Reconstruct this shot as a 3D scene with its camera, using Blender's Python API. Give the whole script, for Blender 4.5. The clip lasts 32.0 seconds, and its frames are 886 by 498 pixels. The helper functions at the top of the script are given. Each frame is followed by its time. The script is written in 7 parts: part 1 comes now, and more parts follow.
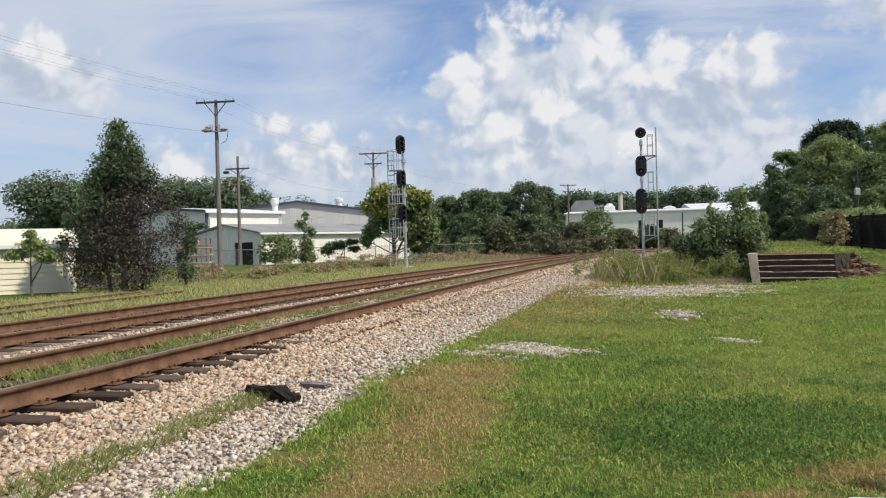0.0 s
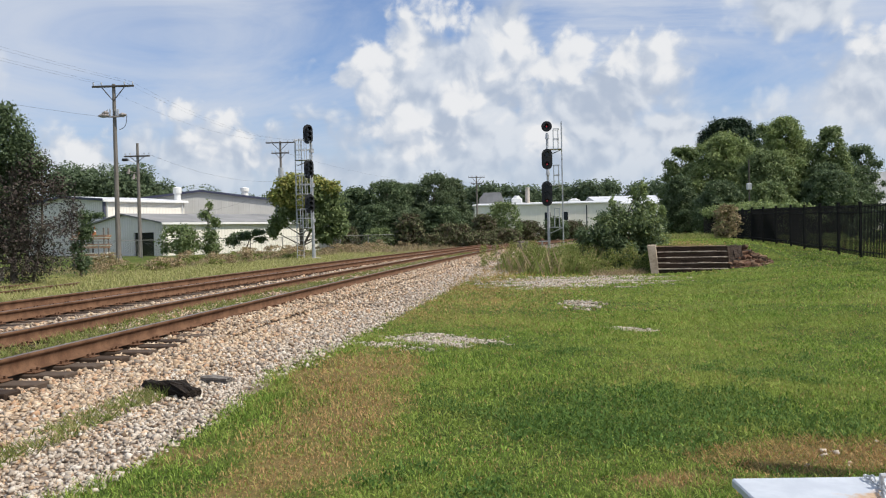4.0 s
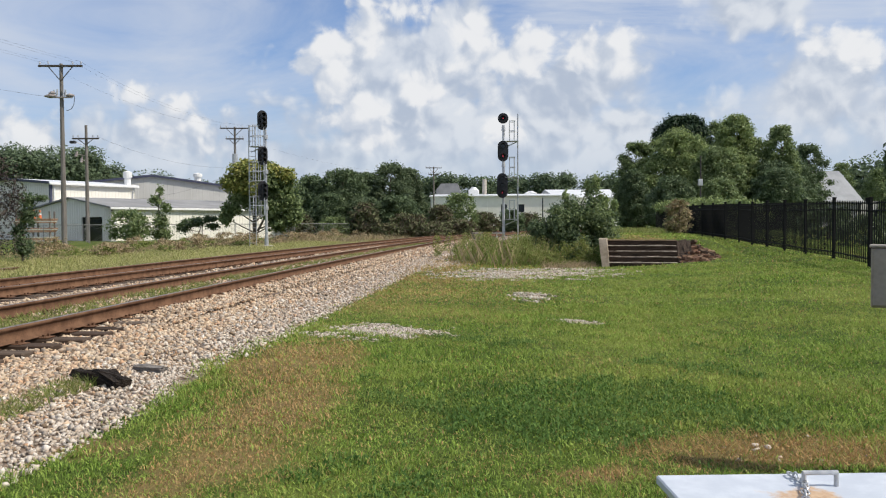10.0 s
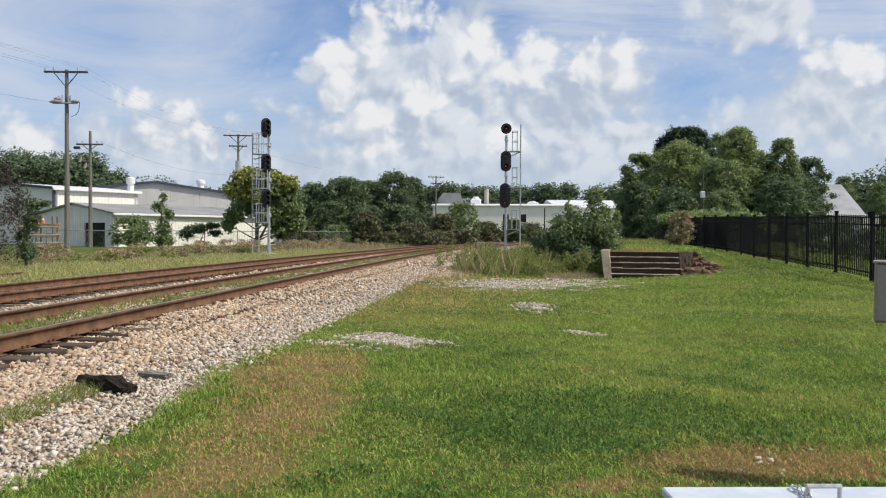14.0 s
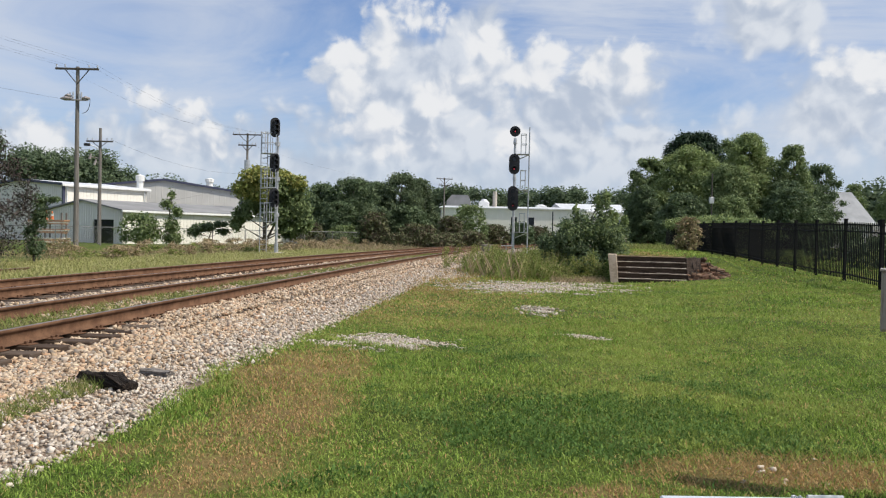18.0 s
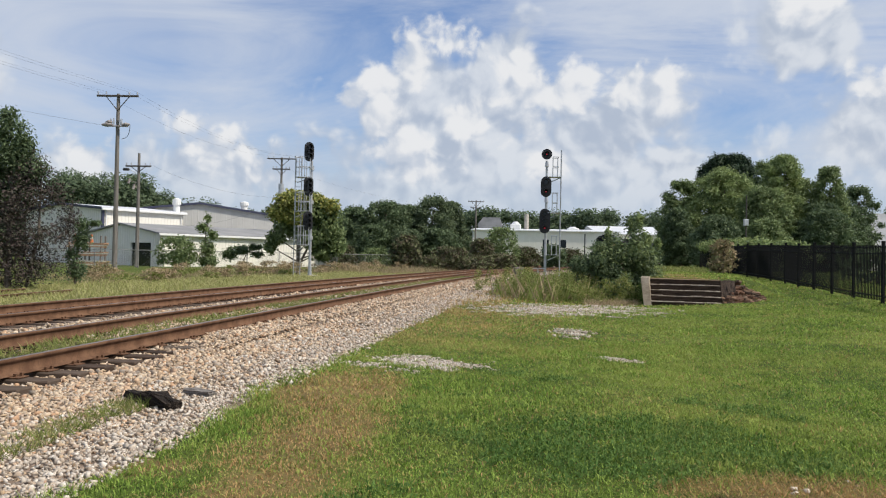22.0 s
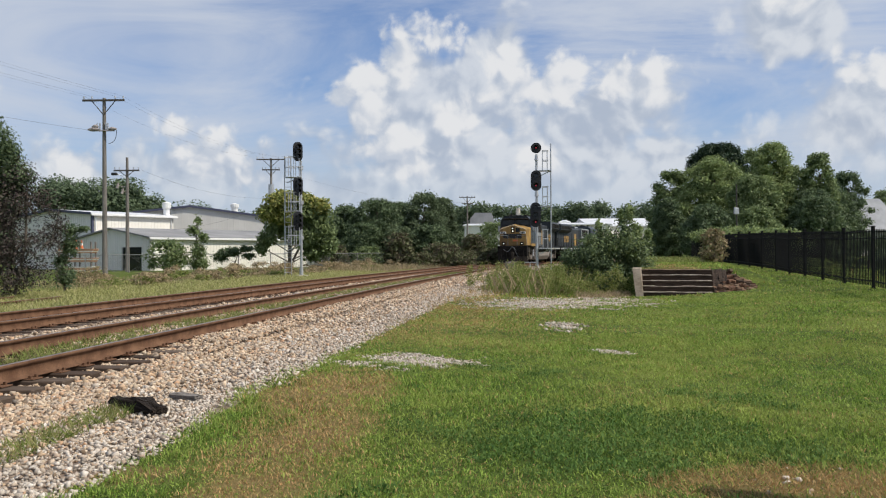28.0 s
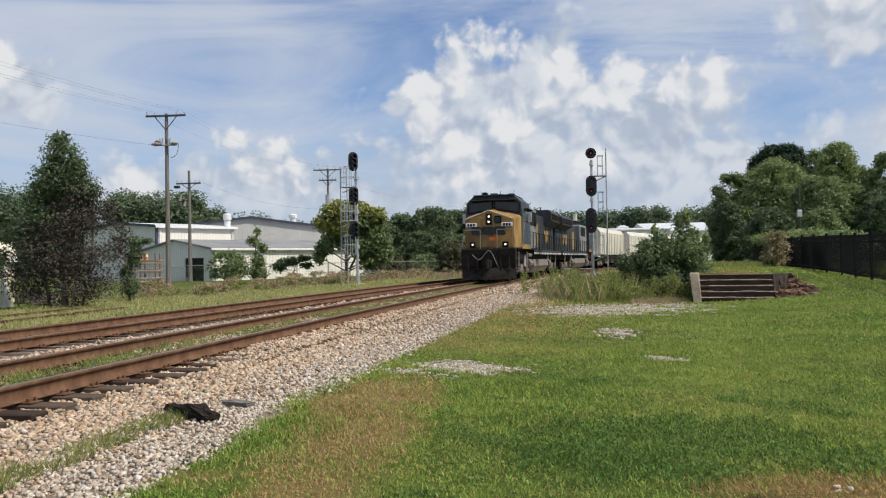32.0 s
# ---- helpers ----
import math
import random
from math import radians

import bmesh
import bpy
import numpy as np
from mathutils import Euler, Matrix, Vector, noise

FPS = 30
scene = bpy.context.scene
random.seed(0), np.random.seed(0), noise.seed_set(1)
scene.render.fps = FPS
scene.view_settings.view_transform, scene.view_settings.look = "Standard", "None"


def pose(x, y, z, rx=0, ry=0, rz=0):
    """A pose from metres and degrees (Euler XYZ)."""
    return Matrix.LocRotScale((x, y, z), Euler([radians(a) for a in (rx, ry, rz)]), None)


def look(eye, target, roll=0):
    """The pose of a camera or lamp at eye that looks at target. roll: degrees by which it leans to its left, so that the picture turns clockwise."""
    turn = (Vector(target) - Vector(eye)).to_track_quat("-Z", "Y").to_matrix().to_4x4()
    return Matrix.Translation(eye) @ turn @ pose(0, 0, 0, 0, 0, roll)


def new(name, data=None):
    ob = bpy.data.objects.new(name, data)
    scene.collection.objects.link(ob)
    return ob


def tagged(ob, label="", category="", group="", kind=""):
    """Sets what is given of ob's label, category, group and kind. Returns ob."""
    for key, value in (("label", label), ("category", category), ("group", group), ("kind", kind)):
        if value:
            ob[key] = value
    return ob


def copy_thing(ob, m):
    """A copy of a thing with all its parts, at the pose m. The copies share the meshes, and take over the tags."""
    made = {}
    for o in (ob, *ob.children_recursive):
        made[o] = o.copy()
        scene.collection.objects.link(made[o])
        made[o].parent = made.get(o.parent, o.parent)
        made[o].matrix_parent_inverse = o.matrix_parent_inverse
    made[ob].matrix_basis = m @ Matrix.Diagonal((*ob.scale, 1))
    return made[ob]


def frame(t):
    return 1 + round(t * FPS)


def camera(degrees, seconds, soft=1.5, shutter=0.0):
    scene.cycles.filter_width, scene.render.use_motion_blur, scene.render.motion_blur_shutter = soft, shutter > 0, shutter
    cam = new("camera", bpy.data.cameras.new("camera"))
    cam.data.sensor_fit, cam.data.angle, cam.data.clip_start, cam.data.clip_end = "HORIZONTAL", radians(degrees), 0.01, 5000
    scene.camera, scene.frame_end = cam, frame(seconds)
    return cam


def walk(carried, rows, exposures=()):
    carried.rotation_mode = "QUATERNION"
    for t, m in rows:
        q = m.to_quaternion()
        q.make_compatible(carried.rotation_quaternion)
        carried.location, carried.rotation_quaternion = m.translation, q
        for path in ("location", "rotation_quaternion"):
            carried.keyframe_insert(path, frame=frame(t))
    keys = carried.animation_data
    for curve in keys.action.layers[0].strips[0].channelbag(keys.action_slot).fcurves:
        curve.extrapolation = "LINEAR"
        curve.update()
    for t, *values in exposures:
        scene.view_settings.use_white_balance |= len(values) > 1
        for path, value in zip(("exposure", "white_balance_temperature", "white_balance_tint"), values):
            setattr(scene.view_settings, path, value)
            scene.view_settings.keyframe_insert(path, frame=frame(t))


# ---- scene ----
cam = camera(57.2, 32.0, soft=1.15)
# seconds, place, then turn to the left, tilt up and lean, in degrees
PATH = [
    (0, -0.000, -0.000, 1.400, -0.00, -0.35, -1.50),
    (0.5, 0.015, -0.015, 1.404, -0.62, -0.41, -1.60),
    (1, 0.008, -0.020, 1.410, -1.44, -0.36, -1.91),
    (1.5, 0.015, -0.015, 1.405, -2.20, -0.24, -1.94),
    (2, 0.021, -0.022, 1.408, -2.86, -0.21, -2.02),
    (2.5, 0.023, -0.019, 1.411, -3.41, -0.22, -2.03),
    (3, 0.024, -0.011, 1.409, -4.04, -0.21, -2.01),
    (3.5, 0.028, 0.007, 1.401, -5.42, -0.66, -1.54),
    (5.5, 0.038, 0.014, 1.403, -7.26, -1.53, -1.26),
    (6, 0.033, 0.001, 1.402, -7.33, -1.59, -1.35),
    (6.5, 0.052, 0.018, 1.398, -7.45, -1.95, -1.38),
    (7, 0.101, 0.034, 1.405, -7.82, -1.95, -1.43),
    (7.5, 0.158, 0.091, 1.388, -8.00, -1.73, -0.73),
    (8, 0.176, 0.110, 1.386, -7.86, -1.47, -0.43),
    (8.5, 0.184, 0.122, 1.385, -8.12, -1.27, -0.67),
    (9, 0.184, 0.117, 1.382, -8.77, -1.51, -0.33),
    (9.5, 0.185, 0.118, 1.383, -9.18, -1.92, -0.31),
    (10, 0.174, 0.110, 1.389, -9.42, -1.84, -0.25),
    (10.5, 0.167, 0.105, 1.392, -9.62, -1.52, -0.02),
    (11, 0.158, 0.099, 1.394, -9.79, -1.38, 0.03),
    (11.5, 0.150, 0.092, 1.396, -9.95, -1.36, 0.08),
    (12, 0.152, 0.095, 1.396, -10.04, -1.31, 0.01),
    (12.5, 0.155, 0.093, 1.393, -9.94, -1.18, 0.11),
    (13, 0.154, 0.086, 1.398, -9.77, -1.11, 0.38),
    (13.5, 0.148, 0.086, 1.398, -9.51, -1.19, 0.41),
    (14, 0.132, 0.068, 1.402, -9.32, -1.20, 0.36),
    (14.5, 0.127, 0.070, 1.402, -9.28, -1.22, 0.47),
    (16.5, 0.121, 0.067, 1.403, -9.10, -1.40, 0.73),
    (17, 0.124, 0.062, 1.403, -9.06, -1.37, 0.71),
    (17.5, 0.131, 0.074, 1.400, -8.93, -1.40, 0.66),
    (18, 0.174, 0.103, 1.398, -8.78, -1.07, 1.22),
    (18.5, 0.198, 0.089, 1.392, -8.95, -0.79, 1.40),
    (19, 0.166, 0.017, 1.399, -8.99, -0.61, 0.94),
    (19.5, 0.131, -0.021, 1.399, -8.96, -0.35, 1.00),
    (20, 0.117, -0.057, 1.407, -8.51, -0.32, 1.06),
    (20.5, 0.112, -0.062, 1.406, -7.79, -0.12, 0.85),
    (21, 0.100, -0.082, 1.405, -7.08, 0.22, 1.07),
    (21.5, 0.107, -0.081, 1.399, -6.67, 0.41, 1.06),
    (22, 0.121, -0.056, 1.407, -6.53, 0.47, 1.18),
    (22.5, 0.117, -0.063, 1.403, -6.55, 0.52, 1.57),
    (23, 0.119, -0.063, 1.396, -6.47, 0.44, 1.36),
    (23.5, 0.125, -0.112, 1.401, -6.11, 0.27, 0.22),
    (24, 0.141, -0.074, 1.401, -6.41, 0.45, -0.37),
    (24.5, 0.141, -0.073, 1.406, -6.88, 0.94, 0.14),
    (25, 0.122, -0.068, 1.399, -6.72, 0.92, 0.78),
    (25.5, 0.112, -0.043, 1.399, -6.58, 0.47, 0.85),
    (27.5, 0.202, 0.038, 1.408, -7.18, 0.65, -0.64),
    (28, 0.199, 0.017, 1.402, -7.04, 0.23, -0.35),
    (28.5, 0.269, 0.080, 1.403, -6.77, 0.24, -0.08),
    (29, 0.320, 0.139, 1.398, -6.33, 0.30, 0.02),
    (29.5, 0.310, 0.088, 1.404, -6.09, 0.37, -0.13),
    (30, 0.247, -0.040, 1.390, -5.38, 0.60, -0.07),
    (30.5, 0.232, -0.052, 1.383, -4.41, 0.49, -0.35),
    (31, 0.244, -0.071, 1.381, -3.44, 0.49, -0.56),
    (31.5, 0.280, -0.045, 1.396, -3.30, 0.67, -0.94),
    (32, 0.306, -0.032, 1.400, -3.04, 0.81, -1.03),
]
walk(cam, [(t, pose(x, y, z, 90 + tilt, 0, turn) @ pose(0, 0, 0, 0, 0, lean)) for t, x, y, z, turn, tilt, lean in PATH],
     exposures=[(0, 0.0), (19, 0.0), (25, -0.09), (32, -0.11)])

# ---- light: high sun to the right, broken cumulus sky ----
SUN_AZ, SUN_EL = 114.0, 50.0
sun_way = Vector((math.sin(radians(SUN_AZ)) * math.cos(radians(SUN_EL)), math.cos(radians(SUN_AZ)) * math.cos(radians(SUN_EL)), math.sin(radians(SUN_EL))))
sun = new("sun", bpy.data.lights.new("sun", "SUN"))
sun.data.energy, sun.data.angle, sun.data.color = 4.5, radians(0.6), (1.0, 0.925, 0.81)
sun.matrix_world = look(sun_way * 100, (0, 0, 0))


class Tree:
    """Short way to write a node tree."""

    def __init__(self, tree):
        self.t = tree

    def add(self, kind, ins=None):
        n = self.t.nodes.new(kind)
        for k, v in (ins or {}).items():
            self.put(n, k, v)
        return n

    def put(self, n, k, v):
        if isinstance(v, tuple) and len(v) == 2 and hasattr(v[0], "outputs"):
            self.t.links.new(v[0].outputs[v[1]], n.inputs[k])
        elif hasattr(v, "outputs"):
            self.t.links.new(v.outputs[0], n.inputs[k])
        else:
            n.inputs[k].default_value = v

    def math(self, op, a, b=0.0, c=0.0, clamp=False):
        n = self.add("ShaderNodeMath", {0: a, 1: b})
        n.operation, n.use_clamp = op, clamp
        if op in ("SMOOTH_MAX", "MULTIPLY_ADD", "SMOOTH_MIN"):
            self.put(n, 2, c)
        return n

    def ramp(self, v, lo, hi, a=0.0, b=1.0):
        n = self.add("ShaderNodeMapRange", {0: v, 1: lo, 2: hi, 3: a, 4: b})
        n.interpolation_type = "SMOOTHSTEP"
        return n

    def mix(self, f, a, b, blend="MIX"):
        n = self.add("ShaderNodeMix")
        n.data_type, n.blend_type = "RGBA", blend
        for k, v in ((0, f), (6, a), (7, b)):
            self.put(n, k, (*v, 1) if isinstance(v, tuple) and len(v) == 3 else v)
        return (n, 2)

    def add_scaled(self, n, by):
        """The colour of a noise, centred and scaled, as an offset."""
        off = self.add("ShaderNodeVectorMath", {0: (n, 1), 1: (0.5, 0.5, 0.5)})
        off.operation = "SUBTRACT"
        out = self.add("ShaderNodeVectorMath", {0: off, 3: by})
        out.operation = "SCALE"
        return out

    def noise(self, scale, vec=None, detail=4.0, rough=0.55, distort=0.0):
        ins = {"Scale": scale, "Detail": detail, "Roughness": rough, "Distortion": distort}
        if vec is not None:
            ins["Vector"] = vec
        return self.add("ShaderNodeTexNoise", ins)


# azimuth, elevation and half sizes, degrees: the white cumulus heads, and the soft grey bodies behind them
HEADS = [(-0.3, 10.6, 1.0, 0.8), (2.0, 12.0, 1.3, 1.2), (4.0, 13.2, 1.9, 1.4), (7.2, 14.6, 2.8, 1.7), (11.4, 13.6, 1.4, 1.5),
         (12.9, 11.2, 1.6, 1.3), (15.6, 11.2, 1.9, 1.5), (19.2, 11.7, 1.8, 1.7), (21.6, 10.6, 1.5, 1.7), (1.8, 8.9, 1.4, 1.1), (3.0, 7.2, 1.9, 1.2),
         (5.2, 5.8, 2.1, 1.1), (8.1, 9.3, 1.7, 1.1), (12.3, 8.1, 2.0, 1.6), (13.6, 6.4, 1.6, 1.5), (-11.3, 8.3, 1.3, 1.0), (-9.1, 5.7, 2.7, 1.9),
         (-6.6, 4.9, 2.0, 1.4), (-16.8, 5.4, 1.8, 1.2), (34.2, 11.2, 1.8, 1.5), (36.6, 10.3, 1.6, 1.4), (30.6, 16.4, 2.8, 1.6), (-25.8, 12.9, 2.4, 1.5)]
BODIES = [(6.0, 11.0, 4.4, 3.6), (10.4, 12.6, 2.8, 3.4), (8.0, 7.4, 8.0, 4.6), (17.0, 7.0, 6.8, 4.2), (19.0, 9.6, 4.0, 2.6), (6.0, 3.6, 11.0, 2.0),
          (-10.0, 5.2, 7.0, 2.4), (-17.0, 4.4, 4.0, 1.8), (34.6, 8.4, 4.2, 3.4), (30.8, 14.6, 4.4, 2.4), (-26.0, 11.4, 4.2, 2.2), (40.0, 7.0, 5.0, 3.4)]


def make_sky():
    world = bpy.data.worlds.new("sky")
    scene.world = world
    world.use_nodes = True
    world.node_tree.nodes.clear()
    k = Tree(world.node_tree)
    way = k.add("ShaderNodeTexCoord")
    sep = k.add("ShaderNodeSeparateXYZ", {0: (way, 0)})
    az = k.math("MULTIPLY", k.math("ARCTAN2", (sep, 0), (sep, 1)), 57.2958)
    el = k.math("MULTIPLY", k.math("ARCSINE", (sep, 2)), 57.2958)
    # the billows: lumps on lumps, bent a little, and again a step towards the sun for their lit sides
    stir = k.noise(11.0, (way, 0), 3.0, 0.5)
    bent = k.add("ShaderNodeVectorMath", {0: (way, 0), 1: k.add_scaled(stir, 0.05)})

    def billow(shift):
        v = k.add("ShaderNodeVectorMath", {0: bent, 1: shift})
        total = None
        for scale, weight in ((15.0, 0.55), (36.0, 0.28), (85.0, 0.13)):
            c = k.add("ShaderNodeTexVoronoi", {"Vector": v, "Scale": scale})
            c.feature = "SMOOTH_F1"
            c.inputs["Smoothness"].default_value = 0.35
            w = k.math("MULTIPLY", k.math("SUBTRACT", 0.75, (c, 0)), weight)
            total = w if total is None else k.math("ADD", total, w)
        return k.math("ADD", total, k.math("MULTIPLY", k.math("SUBTRACT", k.noise(60.0, v, 4.0, 0.65), 0.5), 0.22))
    here, there = billow((0.0, 0.0, 0.0)), billow((0.010, 0.0, 0.014))
    wide = k.noise(5.0, (way, 0), 5.0, 0.6)
    soft2 = k.noise(7.5, (way, 0), 4.0, 0.55)

    def union(rows, smooth, lean):
        total = None
        for a, e, rx, ry in rows:
            dx = k.math("MULTIPLY", k.math("SUBTRACT", az, a), 1 / rx)
            dy = k.math("MULTIPLY", k.math("SUBTRACT", el, e), 1 / ry)
            d = k.math("SUBTRACT", 1.0, k.math("SQRT", k.math("ADD", k.math("MULTIPLY", dx, dx), k.math("MULTIPLY", dy, dy))))
            if lean:
                d = k.math("MULTIPLY_ADD", dy, lean, d)
            total = d if total is None else k.math("SMOOTH_MAX", total, d, smooth)
        return k.math("MAXIMUM", total, -1.5)
    puff = k.math("ADD", k.math("MULTIPLY", k.math("SUBTRACT", here, 0.22), 2.7), k.math("MULTIPLY", k.math("SUBTRACT", wide, 0.5), 1.5))
    heads = k.math("ADD", k.math("MULTIPLY", union(HEADS, 0.2, 0.22), 0.95), puff)
    bodies = k.math("ADD", union(BODIES, 0.3, 0.0), k.math("ADD", k.math("MULTIPLY", puff, 0.75), k.math("MULTIPLY", k.math("SUBTRACT", soft2, 0.5), 1.3)))
    fade = k.ramp(el, 1.0, 7.0, 0.25, 1.0)
    white = k.math("MULTIPLY", k.ramp(k.math("ADD", heads, k.math("MULTIPLY", k.math("SUBTRACT", k.noise(140.0, bent, 3.0, 0.6), 0.5), 0.5)), -0.14, 0.55, 0.0, 0.95), fade)
    grey = k.math("MULTIPLY", k.ramp(bodies, -0.35, 0.35, 0.0, 0.92), fade)
    lit = k.math("ADD", k.math("MULTIPLY", k.math("SUBTRACT", here, there), 3.4), k.ramp(heads, -0.1, 1.0, 0.30, 0.72))
    shade = k.mix(k.ramp(k.math("ADD", soft2, k.math("MULTIPLY", k.math("SUBTRACT", here, there), 1.3)), 0.25, 0.75), (0.49, 0.56, 0.68), (0.77, 0.81, 0.87))
    bright = k.mix(k.ramp(lit, -0.1, 1.0), (0.62, 0.68, 0.78), (0.90, 0.91, 0.93))
    # thin high cloud in slanting streaks, and the pale haze low down
    flat = k.add("ShaderNodeCombineXYZ", {0: az, 1: el, 2: 0.0})
    slant = k.add("ShaderNodeMapping", {0: flat, 2: (0.0, 0.0, radians(-14)), 3: (0.018, 0.085, 1.0)})
    veil = k.noise(1.6, slant, 8.0, 0.62, 0.8)
    soft = k.noise(2.2, (way, 0), 4.0, 0.5)
    wisps = k.ramp(k.math("ADD", veil, k.math("MULTIPLY", k.math("SUBTRACT", soft, 0.5), 0.7)), 0.28, 0.64)
    haze = k.ramp(el, 0.0, 11.0, 0.92, 0.03)
    air = k.add("ShaderNodeTexSky")
    air.sky_type, air.sun_disc, air.sun_elevation, air.sun_rotation = "NISHITA", False, radians(SUN_EL), radians(SUN_AZ)
    blue = k.add("ShaderNodeVectorMath", {0: air, 3: 0.125})
    blue.operation = "SCALE"
    blue = k.mix(1.0, blue, (0.76, 0.91, 1.17), "MULTIPLY")
    col = k.mix(k.math("MULTIPLY", wisps, 0.88), blue, (0.67, 0.725, 0.825))
    col = k.mix(haze, col, (0.57, 0.65, 0.78))
    col = k.mix(grey, col, shade)
    col = k.mix(white, col, bright)
    bg = k.add("ShaderNodeBackground", {0: col, 1: 0.93})
    k.add("ShaderNodeOutputWorld", {0: bg})


make_sky()


# ---- materials ----
def material(name, rough=0.8, metal=0.0):
    m = bpy.data.materials.new(name)
    m.use_nodes = True
    k = Tree(m.node_tree)
    b = m.node_tree.nodes["Principled BSDF"]
    b.inputs["Roughness"].default_value, b.inputs["Metallic"].default_value = rough, metal
    return m, k, b


def plain(name, a, b_col, scale=6.0, rough=0.7, metal=0.0, bump=0.15, dist=0.01, fine=40.0, streak=None, amount=1.0):
    """Two colours mixed by noise at two scales in the thing's own space, with relief."""
    m, k, b = material(name, rough, metal)
    co = k.add("ShaderNodeTexCoord")
    v = (co, 3)
    if streak:
        v = k.add("ShaderNodeMapping", {0: (co, 3), 3: streak})
    n1 = k.noise(scale, v, 5.0, 0.6)
    n2 = k.noise(fine, v, 3.0, 0.6)
    f = k.ramp(k.math("ADD", k.math("MULTIPLY", n1, 0.65), k.math("MULTIPLY", n2, 0.35)), 0.36, 0.64, 0.0, amount)
    k.put(b, "Base Color", k.mix(f, a, b_col))
    k.put(b, "Roughness", k.ramp(n2, 0.3, 0.7, max(rough - 0.1, 0.05), min(rough + 0.12, 1)))
    if rough > 0.8:
        b.inputs["Specular IOR Level"].default_value = 0.2
    if bump:
        k.put(b, "Normal", k.add("ShaderNodeBump", {"Strength": bump, "Distance": dist, "Height": n2}))
    return m


def island(name, cols, rough=0.8, spread=1.0, metal=0.0, trans=0.0, obj=False, grain=0.0, scale=30.0):
    """Each loose piece takes its own tone between the colours."""
    m, k, b = material(name, rough, metal)
    r = (k.add("ShaderNodeObjectInfo"), 5) if obj else (k.add("ShaderNodeNewGeometry"), 8)
    ramp = k.add("ShaderNodeValToRGB", {0: r})
    els = ramp.color_ramp.elements
    while len(els) < len(cols):
        els.new(0.5)
    for i, c in enumerate(cols):
        els[i].position, els[i].color = i / (len(cols) - 1), (*c, 1)
    col = (ramp, 0)
    if grain:
        co = k.add("ShaderNodeTexCoord")
        n = k.noise(scale, (co, 3), 4.0, 0.65)
        col = k.mix(1.0, col, k.mix(n, (1 - grain,) * 3, (1 + grain,) * 3), "MULTIPLY")
        k.put(b, "Normal", k.add("ShaderNodeBump", {"Strength": 0.35, "Distance": 0.01, "Height": n}))
    k.put(b, "Base Color", col)
    b.inputs["Specular IOR Level"].default_value = 0.25
    if trans:
        tr = k.add("ShaderNodeBsdfTranslucent", {0: col})
        mixed = k.add("ShaderNodeMixShader", {0: trans, 1: b, 2: tr})
        k.t.links.new(mixed.outputs[0], k.t.nodes["Material Output"].inputs[0])
    return m


def turf(name, cols, tint, trans=0.28):
    """Blades that differ one by one, and in drifts over the ground."""
    m, k, b = material(name, 0.75)
    geo = k.add("ShaderNodeNewGeometry")
    ramp = k.add("ShaderNodeValToRGB", {0: (geo, 8)})
    els = ramp.color_ramp.elements
    while len(els) < len(cols):
        els.new(0.5)
    for i, c in enumerate(cols):
        els[i].position, els[i].color = i / (len(cols) - 1), (*c, 1)
    drift = k.math("ADD", k.math("MULTIPLY", k.noise(0.45, (geo, 0), 4.0, 0.6), 0.6), k.math("MULTIPLY", k.noise(2.6, (geo, 0), 4.0, 0.65), 0.4))
    col = k.mix(k.ramp(drift, 0.44, 0.62, 0.0, 0.75), (ramp, 0), tint)
    col = k.mix(1.0, col, k.mix(k.noise(1.1, (geo, 0), 3.0), (0.78,) * 3, (1.22,) * 3), "MULTIPLY")
    k.put(b, "Base Color", col)
    b.inputs["Specular IOR Level"].default_value = 0.2
    tr = k.add("ShaderNodeBsdfTranslucent", {0: col})
    mixed = k.add("ShaderNodeMixShader", {0: trans, 1: b, 2: tr})
    k.t.links.new(mixed.outputs[0], k.t.nodes["Material Output"].inputs[0])
    return m


def glow(name, col, strength):
    m, k, b = material(name, 0.3)
    b.inputs["Base Color"].default_value = (*col, 1)
    b.inputs["Emission Color"].default_value = (*col, 1)
    b.inputs["Emission Strength"].default_value = strength
    return m



grass_mat = turf("grass_blades", [(0.075, 0.14, 0.022), (0.19, 0.295, 0.045), (0.38, 0.49, 0.11)], (0.36, 0.41, 0.10))
clover_mat = turf("clover_leaves", [(0.055, 0.12, 0.028), (0.10, 0.185, 0.042), (0.15, 0.25, 0.06)], (0.14, 0.22, 0.055))
dry_mat = island("dry_grass_blades", [(0.38, 0.22, 0.09), (0.56, 0.37, 0.17), (0.28, 0.25, 0.085)], 0.75, trans=0.2)
weed_mat = island("tall_weeds", [(0.14, 0.20, 0.045), (0.23, 0.27, 0.075), (0.38, 0.34, 0.15)], 0.8, trans=0.35)
bank_mat = island("bank_grass", [(0.27, 0.30, 0.09), (0.42, 0.41, 0.16), (0.55, 0.48, 0.25)], 0.8, trans=0.35)
dry_weed_mat = island("dry_weeds", [(0.30, 0.22, 0.13), (0.46, 0.36, 0.23), (0.24, 0.22, 0.10)], 0.85, trans=0.25)
stone_mat = island("ballast_stone", [(0.17, 0.12, 0.08), (0.47, 0.345, 0.225), (0.55, 0.44, 0.325), (0.25, 0.195, 0.145), (0.66, 0.54, 0.40), (0.47, 0.29, 0.17), (0.39, 0.32, 0.25)], 0.9)
grey_stone_mat = island("grey_gravel", [(0.18, 0.15, 0.12), (0.45, 0.39, 0.32), (0.58, 0.52, 0.445), (0.38, 0.29, 0.21), (0.68, 0.62, 0.54)], 0.9)
